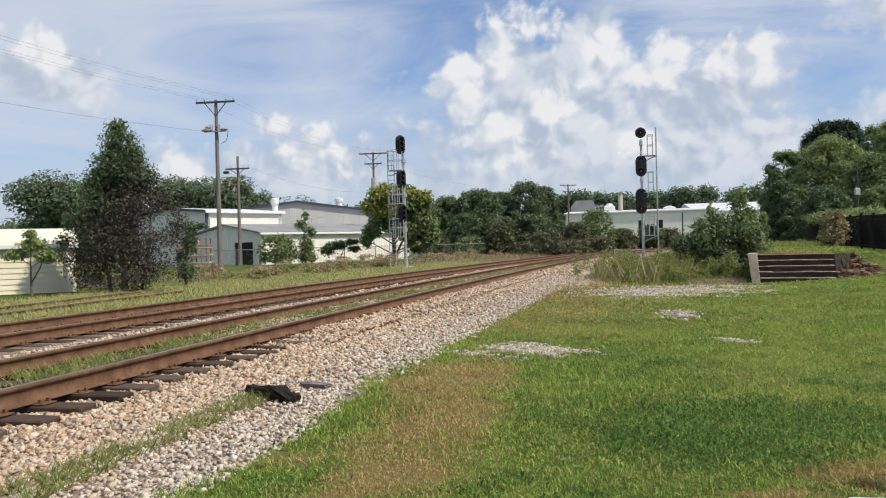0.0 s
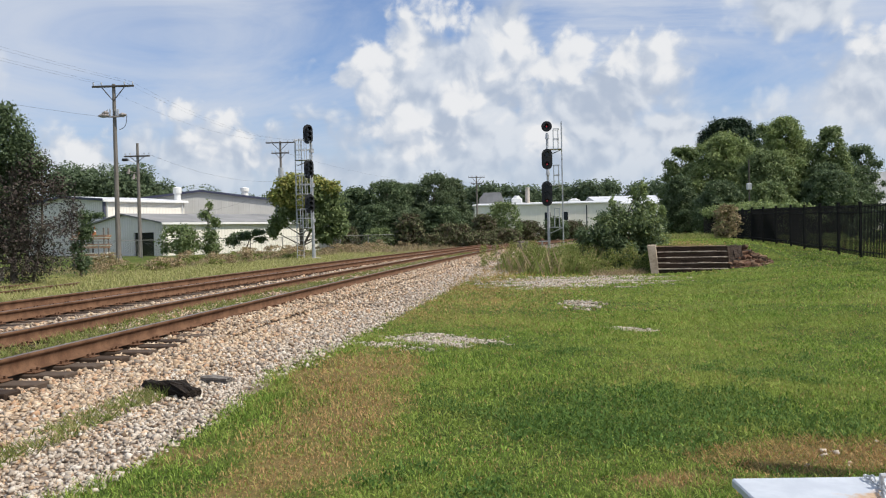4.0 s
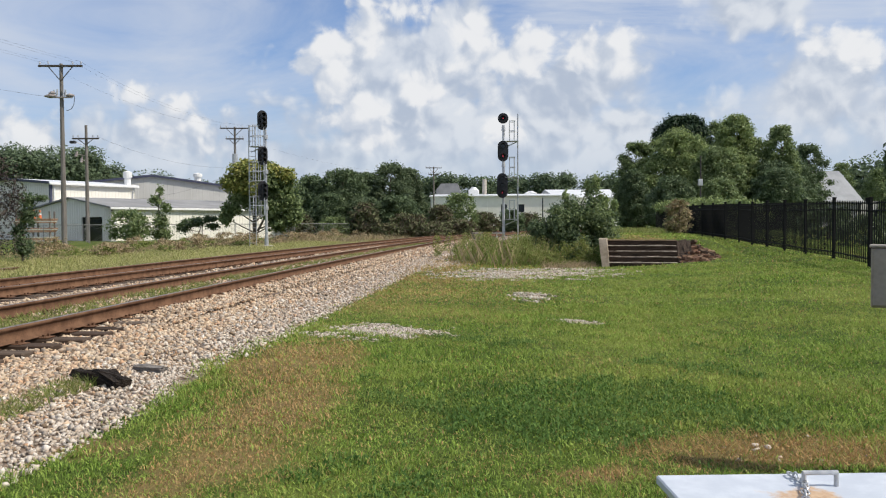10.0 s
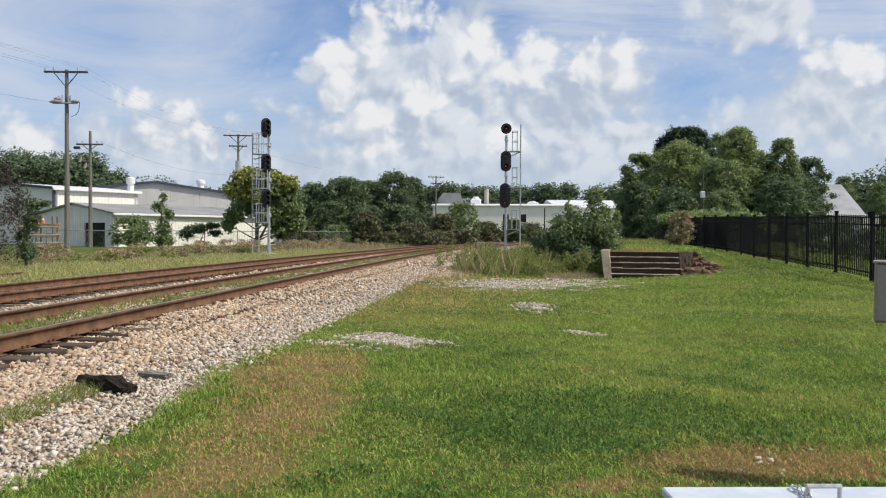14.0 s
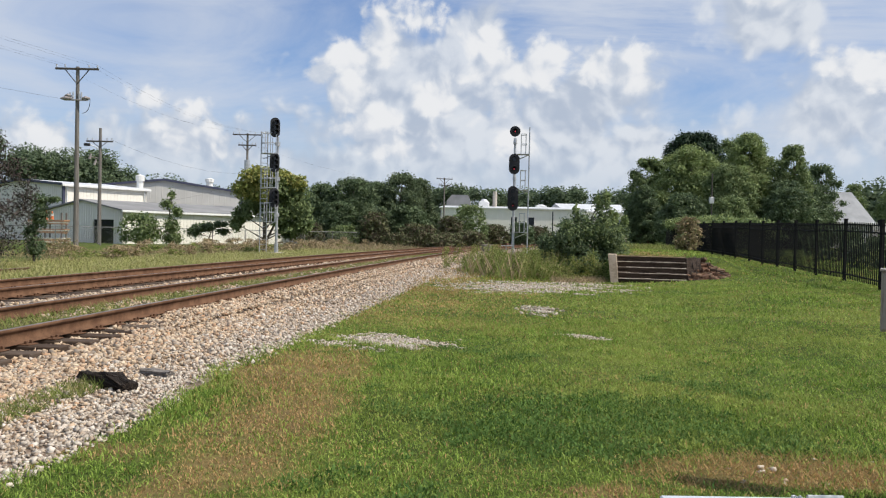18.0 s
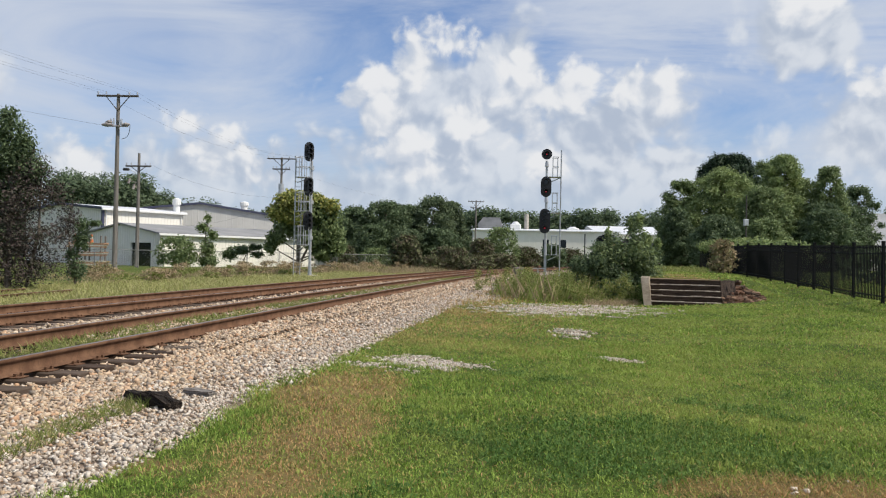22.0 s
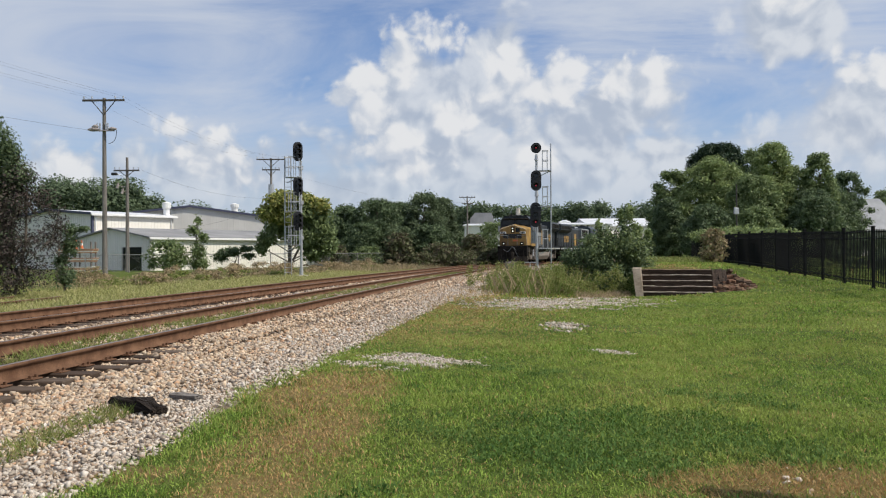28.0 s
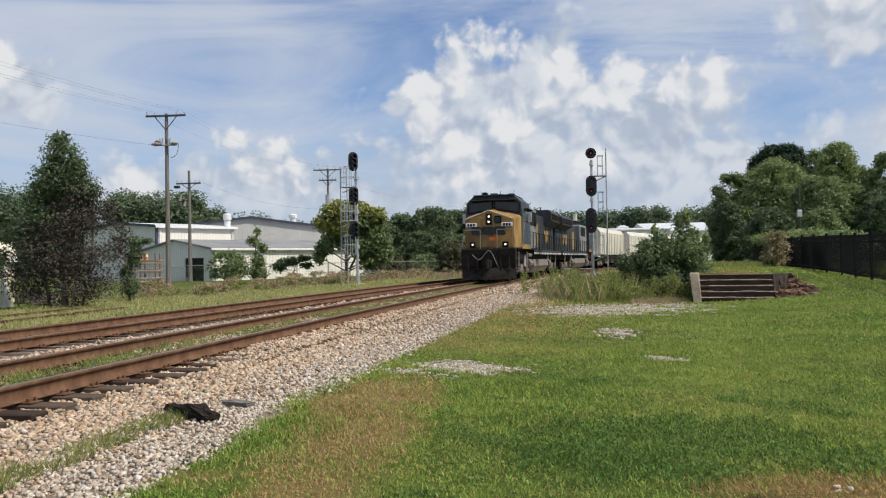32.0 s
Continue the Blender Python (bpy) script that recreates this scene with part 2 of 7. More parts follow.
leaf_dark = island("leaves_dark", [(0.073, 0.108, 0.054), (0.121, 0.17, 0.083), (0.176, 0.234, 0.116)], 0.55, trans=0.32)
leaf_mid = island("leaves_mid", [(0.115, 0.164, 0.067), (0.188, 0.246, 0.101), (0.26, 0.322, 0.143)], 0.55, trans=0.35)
leaf_light = island("leaves_light", [(0.164, 0.222, 0.083), (0.242, 0.31, 0.12), (0.339, 0.398, 0.164)], 0.55, trans=0.35)
leaf_yellow = island("leaves_yellow", [(0.17, 0.22, 0.06), (0.31, 0.33, 0.10), (0.47, 0.43, 0.14)], 0.5, trans=0.3)
leaf_brown = island("dead_vine_leaves", [(0.047, 0.035, 0.032), (0.084, 0.063, 0.056), (0.052, 0.061, 0.037)], 0.8)
leaf_scrub = island("scrub_leaves", [(0.098, 0.078, 0.055), (0.156, 0.130, 0.085), (0.111, 0.137, 0.058), (0.169, 0.182, 0.091)], 0.8, trans=0.2)
leaf_dry = island("dry_shrub_leaves", [(0.232, 0.189, 0.109), (0.319, 0.246, 0.145), (0.203, 0.232, 0.102)], 0.8, trans=0.3)
leaf_thicket = island("leaves_thicket", [(0.073, 0.103, 0.054), (0.121, 0.164, 0.084), (0.169, 0.216, 0.113)], 0.6, trans=0.32)
leaf_pine = island("leaves_evergreen", [(0.022, 0.041, 0.023), (0.035, 0.061, 0.031), (0.049, 0.083, 0.039)], 0.6, trans=0.15)
# paler and bluer than near leaves: distance haze put into the colour
leaf_far = island("far_leaves", [(0.098, 0.137, 0.081), (0.124, 0.169, 0.096), (0.156, 0.208, 0.117)], 0.9, trans=0.3)
bark = plain("bark", (0.10, 0.08, 0.06), (0.19, 0.16, 0.13), 8, 0.9, bump=0.5, dist=0.03, fine=30, streak=(1, 1, 0.2))
pole_wood = plain("weathered_pole_wood", (0.13, 0.118, 0.105), (0.23, 0.21, 0.19), 3, 0.85, bump=0.3, streak=(6, 6, 0.3))
rail_rust = plain("rail_rust", (0.095, 0.048, 0.027), (0.18, 0.10, 0.058), 5, 0.9, 0.0, bump=0.25, dist=0.004, fine=60)
rail_shine = plain("worn_rail_head", (0.20, 0.155, 0.125), (0.34, 0.29, 0.26), 2, 0.38, 0.8, bump=0.05, streak=(0.3, 0.3, 6))
fence_wire = plain("dull_fence_wire", (0.16, 0.16, 0.15), (0.26, 0.26, 0.245), 5, 0.7, 0.2, bump=0.05)
steel_galv = plain("galvanised_steel", (0.42, 0.43, 0.44), (0.60, 0.61, 0.62), 5, 0.42, 0.6, bump=0.05)
black_paint = plain("black_signal_paint", (0.010, 0.010, 0.011), (0.022, 0.022, 0.024), 5, 0.45, bump=0.05)
fence_paint = plain("black_fence_paint", (0.005, 0.0055, 0.006), (0.011, 0.0115, 0.012), 6, 0.88, bump=0.05)
cheek_mat = plain("tan_stained_concrete", (0.22, 0.175, 0.125), (0.38, 0.32, 0.25), 4, 0.9, bump=0.4, fine=40)
concrete = plain("weathered_concrete", (0.36, 0.32, 0.27), (0.52, 0.48, 0.42), 3, 0.9, bump=0.3, fine=50)
white_wall = plain("white_metal_siding", (0.74, 0.71, 0.63), (0.84, 0.81, 0.73), 0.6, 0.5, bump=0.03, amount=0.8)
cream_pale = plain("pale_cream_siding", (0.80, 0.77, 0.67), (0.88, 0.85, 0.76), 0.6, 0.6, bump=0.03, amount=0.8)
grey_wall = plain("grey_metal_siding", (0.50, 0.49, 0.46), (0.56, 0.55, 0.515), 0.6, 0.5, bump=0.03)
# grey siding painted lighter to make up for weak light on end walls
lifted_grey_wall = plain("pale_grey_siding", (0.70, 0.68, 0.635), (0.77, 0.75, 0.705), 0.6, 0.5, bump=0.03)
cream_wall = plain("cream_siding", (0.76, 0.69, 0.49), (0.84, 0.78, 0.60), 0.8, 0.6, bump=0.03)
roof_metal = plain("pale_roof_metal", (0.62, 0.63, 0.64), (0.74, 0.75, 0.76), 0.5, 0.45, 0.2, bump=0.03)
roof_grey = plain("grey_roof_metal", (0.20, 0.20, 0.20), (0.28, 0.28, 0.275), 0.5, 0.75, 0.0, bump=0.03)
pale_roof = plain("weathered_house_roof", (0.22, 0.23, 0.24), (0.31, 0.32, 0.33), 0.8, 0.8, bump=0.03)
dark_glass = plain("dark_glass", (0.012, 0.014, 0.018), (0.02, 0.024, 0.03), 2, 0.08, bump=0)
loco_blue = plain("dark_blue_loco_paint", (0.010, 0.014, 0.019), (0.034, 0.039, 0.043), 1.6, 0.65, bump=0.03, streak=(1, 1, 0.3))
loco_cab = plain("blue_grey_cab_paint", (0.022, 0.032, 0.044), (0.055, 0.068, 0.082), 1.8, 0.6, bump=0.03, streak=(1, 1, 0.3))
loco_yellow = plain("yellow_loco_paint", (0.17, 0.10, 0.035), (0.40, 0.24, 0.065), 1.5, 0.65, bump=0.03, streak=(1, 1, 0.4))
loco_grey = plain("grey_loco_paint", (0.15, 0.165, 0.17), (0.25, 0.26, 0.26), 2, 0.6, bump=0.03, streak=(1, 1, 0.3))
loco_black = plain("black_running_gear", (0.006, 0.0055, 0.005), (0.026, 0.021, 0.017), 4, 0.9, bump=0.2)
loco_tank = plain("dusty_fuel_tank", (0.14, 0.12, 0.10), (0.24, 0.21, 0.18), 2, 0.7, bump=0.05)
hopper_white = plain("off_white_hopper_paint", (0.52, 0.49, 0.41), (0.68, 0.645, 0.55), 1.2, 0.55, bump=0.04, streak=(1, 1, 0.25))
blue_trim = plain("dark_blue_trim", (0.035, 0.04, 0.075), (0.06, 0.065, 0.11), 3, 0.5, bump=0.03)
white_paint = plain("white_paint", (0.70, 0.70, 0.68), (0.82, 0.82, 0.80), 4, 0.5, bump=0.03)
lamp_white = glow("headlight_glow", (1.0, 0.93, 0.78), 1.6)
lamp_red = glow("red_signal_glow", (0.8, 0.05, 0.09), 0.5)
rust_stain = plain("rust_stain", (0.28, 0.12, 0.04), (0.55, 0.42, 0.28), 9, 0.8, bump=0.1)
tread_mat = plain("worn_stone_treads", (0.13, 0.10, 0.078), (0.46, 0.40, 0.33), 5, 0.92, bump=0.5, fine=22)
timber_and_bank_mat = plain("rotten_step_timber", (0.016, 0.011, 0.008), (0.065, 0.045, 0.032), 6, 0.9, bump=0.6, dist=0.02, streak=(0.5, 5, 5))
path_dirt = plain("trodden_dirt", (0.20, 0.14, 0.09), (0.34, 0.25, 0.17), 3, 0.95, bump=0.5, dist=0.02)
meter_paint = plain("taupe_cabinet_paint", (0.25, 0.215, 0.185), (0.33, 0.29, 0.25), 3, 0.5, 0.1, bump=0.04)


# ---- mesh helpers ----
def part(name, bm, mat, parent=None, label="", smooth=False):
    me = bpy.data.meshes.new(name)
    bmesh.ops.recalc_face_normals(bm, faces=bm.faces)
    bm.to_mesh(me)
    bm.free()
    if mat:
        me.materials.append(mat)
    if smooth:
        me.shade_smooth()
    ob = new(name, me)
    ob.parent = parent
    return tagged(ob, label) if label else ob


def empty(name, m, label, category, group="", kind=""):
    ob = new(name)
    ob.empty_display_size = 0.2
    ob.matrix_world = m
    return tagged(ob, label, category, group, kind)


def box(bm, lo, hi, bevel=0.0, m=None):
    vs = [bm.verts.new((x, y, z)) for x in (lo[0], hi[0]) for y in (lo[1], hi[1]) for z in (lo[2], hi[2])]
    fs = [bm.faces.new([vs[i] for i in f]) for f in ((0, 1, 3, 2), (4, 6, 7, 5), (0, 4, 5, 1), (2, 3, 7, 6), (0, 2, 6, 4), (1, 5, 7, 3))]
    if bevel:
        es = list({e for f in fs for e in f.edges})
        vs = list({v for r in (bmesh.ops.bevel(bm, geom=es, offset=bevel, segments=1, affect="EDGES")["faces"], [f for f in fs if f.is_valid]) for f in r for v in f.verts})
    if m is not None:
        bmesh.ops.transform(bm, matrix=m, verts=vs)
    return vs


def rod(bm, a, b, r, r2=None, seg=8, caps=True):
    a, b = Vector(a), Vector(b)
    q = (b - a).to_track_quat("Z", "Y")
    r2 = r if r2 is None else r2
    rings = []
    for p, rr in ((a, r), (b, r2)):
        rings.append([bm.verts.new(p + q @ Vector((rr * math.cos(t), rr * math.sin(t), 0))) for t in [2 * math.pi * i / seg for i in range(seg)]])
    for i in range(seg):
        bm.faces.new((rings[0][i], rings[0][(i + 1) % seg], rings[1][(i + 1) % seg], rings[1][i]))
    if caps:
        bm.faces.new(rings[0][::-1])
        bm.faces.new(rings[1])
    return rings[0] + rings[1]


def prism(bm, outline, axis, lo, hi):
    """An outline of 2D points pushed along an axis (0, 1 or 2) from lo to hi."""
    def at(p, w):
        c = list(p)
        c.insert(axis, w)
        return bm.verts.new(c)
    a, b = [at(p, lo) for p in outline], [at(p, hi) for p in outline]
    n = len(outline)
    bm.faces.new(a)
    bm.faces.new(b[::-1])
    for i in range(n):
        bm.faces.new((a[i], b[i], b[(i + 1) % n], a[(i + 1) % n]))
    return a + b


def raw(name, verts, faces, mat, parent=None, label="", smooth=False):
    """A mesh from arrays: verts (n, 3), faces (m, k) all of one size."""
    me = bpy.data.meshes.new(name)
    verts, faces = np.asarray(verts, np.float32), np.asarray(faces, np.int32)
    m, k = faces.shape
    me.vertices.add(len(verts))
    me.vertices.foreach_set("co", verts.ravel())
    me.loops.add(m * k)
    me.loops.foreach_set("vertex_index", faces.ravel())
    me.polygons.add(m)
    me.polygons.foreach_set("loop_start", np.arange(0, m * k, k, dtype=np.int32))
    me.polygons.foreach_set("loop_total", np.full(m, k, np.int32))
    me.update(calc_edges=True)
    if mat:
        me.materials.append(mat)
    if smooth:
        me.shade_smooth()
    ob = new(name, me)
    ob.parent = parent
    return tagged(ob, label) if label else ob


rng = np.random.default_rng(7)


def sstep(v, lo, hi):
    t = np.clip((v - lo) / (hi - lo), 0, 1)
    return t * t * (3 - 2 * t)


# ---- plan of the tracks and the ground ----
RAIL_TOP = 0.28
P1 = (1.405e-07, -1.722e-05, 0.0014716, 0.2278, -6.107)
P2 = (0.000846, 0.25343, -10.276)


def bend(p, y, far):
    """Centre line x(y) of a track, straight beyond its fitted stretch."""
    y = np.asarray(y, float)
    c = np.clip(y, 2.0, far)
    return np.polyval(p, c) + np.polyval(np.polyder(p), c) * (y - c)


def track1(y):
    return bend(P1, y, 104.0)


def track2(y):
    return np.minimum(bend(P2, y, 60.0), track1(y) - 2.9 * 1.05)


def track3(y):
    return -13.9 + 0.18 * np.asarray(y, float)


def lateral(x, y, line):
    """Signed distance to the right of a track."""
    y = np.asarray(y, float)
    s = (line(y + 0.5) - line(y - 0.5))
    return (x - line(y)) / np.sqrt(1 + s * s)


STEP_O, STEP_A, STEP_N = np.array((8.95, 24.05)), np.array((0.922, -0.387)), np.array((0.387, 0.922))


def height(x, y):
    """The ground's height, under the ballast too."""
    x, y = np.asarray(x, float), np.asarray(y, float)
    u1, u2 = lateral(x, y, track1), lateral(x, y, track2)
    a = (x - STEP_O[0]) * STEP_A[0] + (y - STEP_O[1]) * STEP_A[1]
    q = (x - STEP_O[0]) * STEP_N[0] + (y - STEP_O[1]) * STEP_N[1]
    flat = 0.82 * sstep(q, np.where((a > -0.4) & (a < 2.6), 1.25, 0.4), np.where((a > -0.4) & (a < 2.6), 1.6, 3.2)) * sstep(a, -0.6, 0.22)
    flat *= 1 - sstep(a, 3.2, 6.0)
    side = (0.28 + 0.019 * np.clip(y - 18, 0, 30)) * sstep(x - 0.36 * (y - 17), 6.5, 13.0) * sstep(y, 6, 16)
    z = np.maximum(flat, side)
    bed = np.clip(np.minimum(3.3 - u1, u2 + 3.4) / 1.7, 0, 1) * 0.02
    roll = 0.02 * np.sin(x * 0.9 + 1.3) * np.sin(y * 0.7) + 0.012 * np.sin(x * 2.3) * np.sin(y * 1.9 + 0.5)
    return np.maximum(z, bed - 0.03) + roll * sstep(u1, 3.0, 4.5)


def ticks(lo, hi, step, reach, grow):
    c = list(np.arange(lo, hi + 1e-6, step))
    d = step
    while c[-1] < reach:
        d *= grow
        c.append(c[-1] + d)
    d = step
    while c[0] > -reach:
        d *= grow
        c.insert(0, c[0] - d)
    return np.array(c)


def grid(xs, ys, zf):
    X, Y = np.meshgrid(xs, ys)
    v = np.stack([X, Y, zf(X, Y)], -1).reshape(-1, 3)
    i = (np.arange(len(ys) - 1)[:, None] * len(xs) + np.arange(len(xs) - 1)[None]).ravel()
    return v, np.stack([i, i + 1, i + 1 + len(xs), i + len(xs)], 1)


def ellipse(k, x, y, cx, cy, rx, ry, turn=0.0):
    """Node: 1 inside an ellipse on the ground, falling to 0 at its rim."""
    c, s = math.cos(radians(turn)), math.sin(radians(turn))
    dx, dy = k.math("SUBTRACT", x, cx), k.math("SUBTRACT", y, cy)
    a = k.math("ADD", k.math("MULTIPLY", dx, c / rx), k.math("MULTIPLY", dy, s / rx))
    b = k.math("ADD", k.math("MULTIPLY", dx, -s / ry), k.math("MULTIPLY", dy, c / ry))
    return k.math("SUBTRACT", 1.0, k.math("SQRT", k.math("ADD", k.math("MULTIPLY", a, a), k.math("MULTIPLY", b, b))))


# worn places in the lawn: x, y, half length, half width, turn
BROWN = [(0.02, 8.3, 1.7, 0.85, 80), (-0.1, 6.3, 1.3, 0.55, 74), (-0.35, 5.0, 0.9, 0.4, 60), (3.2, 4.55, 1.2, 0.42, -8), (5.0, 3.8, 1.4, 0.6, -20), (1.75, 4.35, 0.45, 0.2, 0), (-1.2, 5.45, 0.28, 0.5, 60), (11.3, 26.6, 1.5, 2.2, -22), (13.2, 31.0, 1.1, 3.0, -24)]
GRAVEL = [(1.08, 10.4, 0.78, 0.62, -10), (4.28, 14.7, 0.36, 0.75, -15), (3.88, 11.1, 0.28, 0.36, 0), (7.9, 23.9, 0.8, 0.6, 30), (5.95, 21.5, 2.3, 2.2, 0), (8.2, 22.5, 0.8, 0.55, 0), (4.6, 27.0, 0.8, 3.0, -18)]


def ground_material():
    m, k, b = material("grassy_soil", 0.95)
    b.inputs["Specular IOR Level"].default_value = 0.08
    pos = k.add("ShaderNodeNewGeometry")
    sep = k.add("ShaderNodeSeparateXYZ", {0: (pos, 0)})
    big = k.noise(0.35, (pos, 0), 4.0, 0.6)
    mid = k.noise(2.2, (pos, 0), 5.0, 0.65)
    fine = k.noise(28.0, (pos, 0), 4.0, 0.7)
    green = k.mix(k.ramp(k.math("ADD", k.math("MULTIPLY", mid, 0.5), k.math("MULTIPLY", fine, 0.5)), 0.36, 0.64), (0.030, 0.046, 0.012), (0.095, 0.135, 0.028))
    green = k.mix(k.ramp(big, 0.42, 0.68, 0.0, 0.55), green, (0.20, 0.22, 0.05))
    soil = k.mix(fine, (0.12, 0.075, 0.038), (0.30, 0.195, 0.095))

    def patches(rows):
        f = None
        for cx, cy, rx, ry, turn in rows:
            e = ellipse(k, (sep, 0), (sep, 1), cx, cy, rx, ry, turn)
            f = e if f is None else k.math("MAXIMUM", f, e)
        return k.math("ADD", f, k.math("MULTIPLY", k.math("SUBTRACT", mid, 0.5), 1.6))
    col = k.mix(k.ramp(patches(BROWN), -0.05, 0.6, 0.0, 0.7), green, soil)
    pale = k.mix(fine, (0.24, 0.215, 0.18), (0.52, 0.49, 0.44))
    col = k.mix(k.ramp(patches(GRAVEL), 0.15, 0.5), col, pale)
    k.put(b, "Base Color", col)
    k.put(b, "Normal", k.add("ShaderNodeBump", {"Strength": 0.6, "Distance": 0.04, "Height": fine}))
    return m


def make_ground():
    xs, ys = ticks(-14, 22, 0.3, 3000, 1.22), ticks(-2, 34, 0.3, 3000, 1.22)
    v, f = grid(xs, ys, height)
    tagged(raw("ground", v, f, ground_material(), smooth=True), "mown green lawn with worn brown and gravelly patches", "ground", kind="structure")


make_ground()


def ballast_material():
    m, k, b = material("ballast_bed", 0.9)
    pos = k.add("ShaderNodeNewGeometry")
    cell = k.add("ShaderNodeTexVoronoi", {"Vector": (pos, 0), "Scale": 17.0})
    ramp = k.add("ShaderNodeValToRGB", {0: (k.add("ShaderNodeSeparateColor", {0: (cell, 1)}), 0)})
    els = ramp.color_ramp.elements
    els.new(0.5)
    for e, c in zip(els, ((0.13, 0.09, 0.06), (0.24, 0.175, 0.125), (0.34, 0.27, 0.21))):
        e.color = (*c, 1)
    dirt = k.ramp(k.noise(0.9, (pos, 0), 5.0), 0.45, 0.7, 0.0, 0.6)
    k.put(b, "Base Color", k.mix(dirt, (ramp, 0), (0.20, 0.15, 0.10)))
    k.put(b, "Normal", k.add("ShaderNodeBump", {"Strength": 1.0, "Distance": 0.05, "Height": k.math("SUBTRACT", 1.0, (cell, 0))}))
    return m


def strip(line, ys, cols):
    """A sheet along a track: cols are (distance to the right, height)."""
    s = line(ys + 0.5) - line(ys - 0.5)
    n = np.sqrt(1 + s * s)
    cols = np.array(cols)
    X = line(ys)[:, None] + cols[None, :, 0] / n[:, None]
    Y = ys[:, None] - cols[None, :, 0] * (s / n)[:, None]
    v = np.stack([X, Y, np.broadcast_to(cols[None, :, 1], X.shape)], -1)
    w = len(cols)
    i = (np.arange(len(ys) - 1)[:, None] * w + np.arange(w - 1)[None]).ravel()
    return v.reshape(-1, 3), np.stack([i, i + 1, i + 1 + w, i + w], 1)


ALONG = np.concatenate([np.arange(-30, 40, 0.6), np.arange(40, 130, 1.5), np.arange(130, 420, 6.0)])
bed_mat = ballast_material()
v, f = strip(track1, ALONG, [(-2.05, 0.075), (-1.5, 0.05), (-0.7, 0.03), (0.7, 0.03), (1.5, 0.03), (2.3, 0.03), (3.35, 0.002), (3.6, -0.06)])
tagged(raw("ballast", v, f, bed_mat, smooth=True), "pinkish crushed stone ballast under the near railway track", "ballast", kind="structure")
v, f = strip(track2, ALONG[ALONG < 300], [(-3.4, -0.05), (-2.6, 0.02), (-1.5, 0.06), (-0.7, 0.05), (0.7, 0.05), (1.5, 0.065), (2.2, 0.07)])
tagged(raw("ballast", v, f, bed_mat, smooth=True), "crushed stone ballast under the far railway track", "ballast", kind="structure")

RAIL_SHAPE = [(-0.07, -0.175), (0.07, -0.175), (0.07, -0.165), (0.012, -0.14), (0.012, -0.045), (0.036, -0.035), (0.036, -0.004), (0.030, 0.0), (-0.030, 0.0), (-0.036, -0.004), (-0.036, -0.035), (-0.012, -0.045), (-0.012, -0.14), (-0.07, -0.165)]


def rail_mesh(line, ys, offset, parent, top):
    v, f = strip(line, ys, [(offset + x, top + z) for x, z in RAIL_SHAPE + RAIL_SHAPE[:1]])
    ob = raw("rail", v, f, rail_rust, parent, "rusty brown steel rail with a worn running surface")
    ob.data.materials.append(rail_shine)
    w = len(RAIL_SHAPE)
    idx = np.zeros(len(f), np.int32)
    idx[np.arange(len(f)) % w == 7] = 1
    ob.data.polygons.foreach_set("material_index", idx)
    return ob


def track(line, y0, y1, label, tie_from, tie_to, top=RAIL_TOP):
    th = empty("railway_track", pose(0, 0, 0), label, "railway track", kind="structure")
    ys = ALONG[(ALONG >= y0) & (ALONG <= y1)]
    for side in (-0.7525, 0.7525):
        rail_mesh(line, ys, side, th, top)
    bm = bmesh.new()
    box(bm, (-1.3, -0.115, -0.17), (1.3, 0.115, 0.0), 0.012)
    tie_me = bpy.data.meshes.new("tie")
    bm.to_mesh(tie_me)
    bm.free()
    tie_me.materials.append(tie_mat)
    bm = bmesh.new()
    for side in (-0.7525, 0.7525):
        box(bm, (side - 0.17, -0.09, 0.0), (side + 0.17, 0.09, 0.014), 0.004)
        for sx in (-0.11, 0.11):
            for sy in (-0.05, 0.05):
                box(bm, (side + sx - 0.014, sy - 0.014, 0.014), (side + sx + 0.014, sy + 0.014, 0.045))
    plate_me = bpy.data.meshes.new("tie_plate")
    bm.to_mesh(plate_me)
    bm.free()
    plate_me.materials.append(rail_rust)
    y, n = tie_from, 0
    while y < tie_to:
        s = float(line(y + 0.5) - line(y - 0.5))
        ob = new("tie", tie_me)
        ob.parent = th
        r = random.Random(n * 7 + int(y0))
        m = Matrix.Translation((float(line(y)) + r.uniform(-0.05, 0.05), y, top - 0.19 + r.uniform(-0.012, 0.004))) @ Matrix.Rotation(-math.atan(s) + r.uniform(-0.02, 0.02), 4, "Z")
        ob.matrix_world = m
        if y < 40:
            pl = new("tie_plate", plate_me)
            pl.parent = th
            pl.matrix_world = Matrix.Translation((float(line(y)), y, top - 0.19 + 0.001)) @ Matrix.Rotation(-math.atan(s), 4, "Z")
        y += 0.5 / math.sqrt(1 + s * s)
        n += 1
    return th


tie_mat = island("weathered_ties", [(0.040, 0.026, 0.018), (0.07, 0.047, 0.033), (0.105, 0.078, 0.058)], 0.9, obj=True, grain=0.5, scale=9.0)

track(track1, -30, 420, "near railway track of rusty rails on creosoted wooden ties", 1.0, 130)
track(track2, -30, 300, "far railway track of rusty rails on wooden ties", 4.0, 110, 0.265)
track(track3, -10, 26.5, "disused siding of rusty rails sunk in grass", 6.0, 26, 0.13)
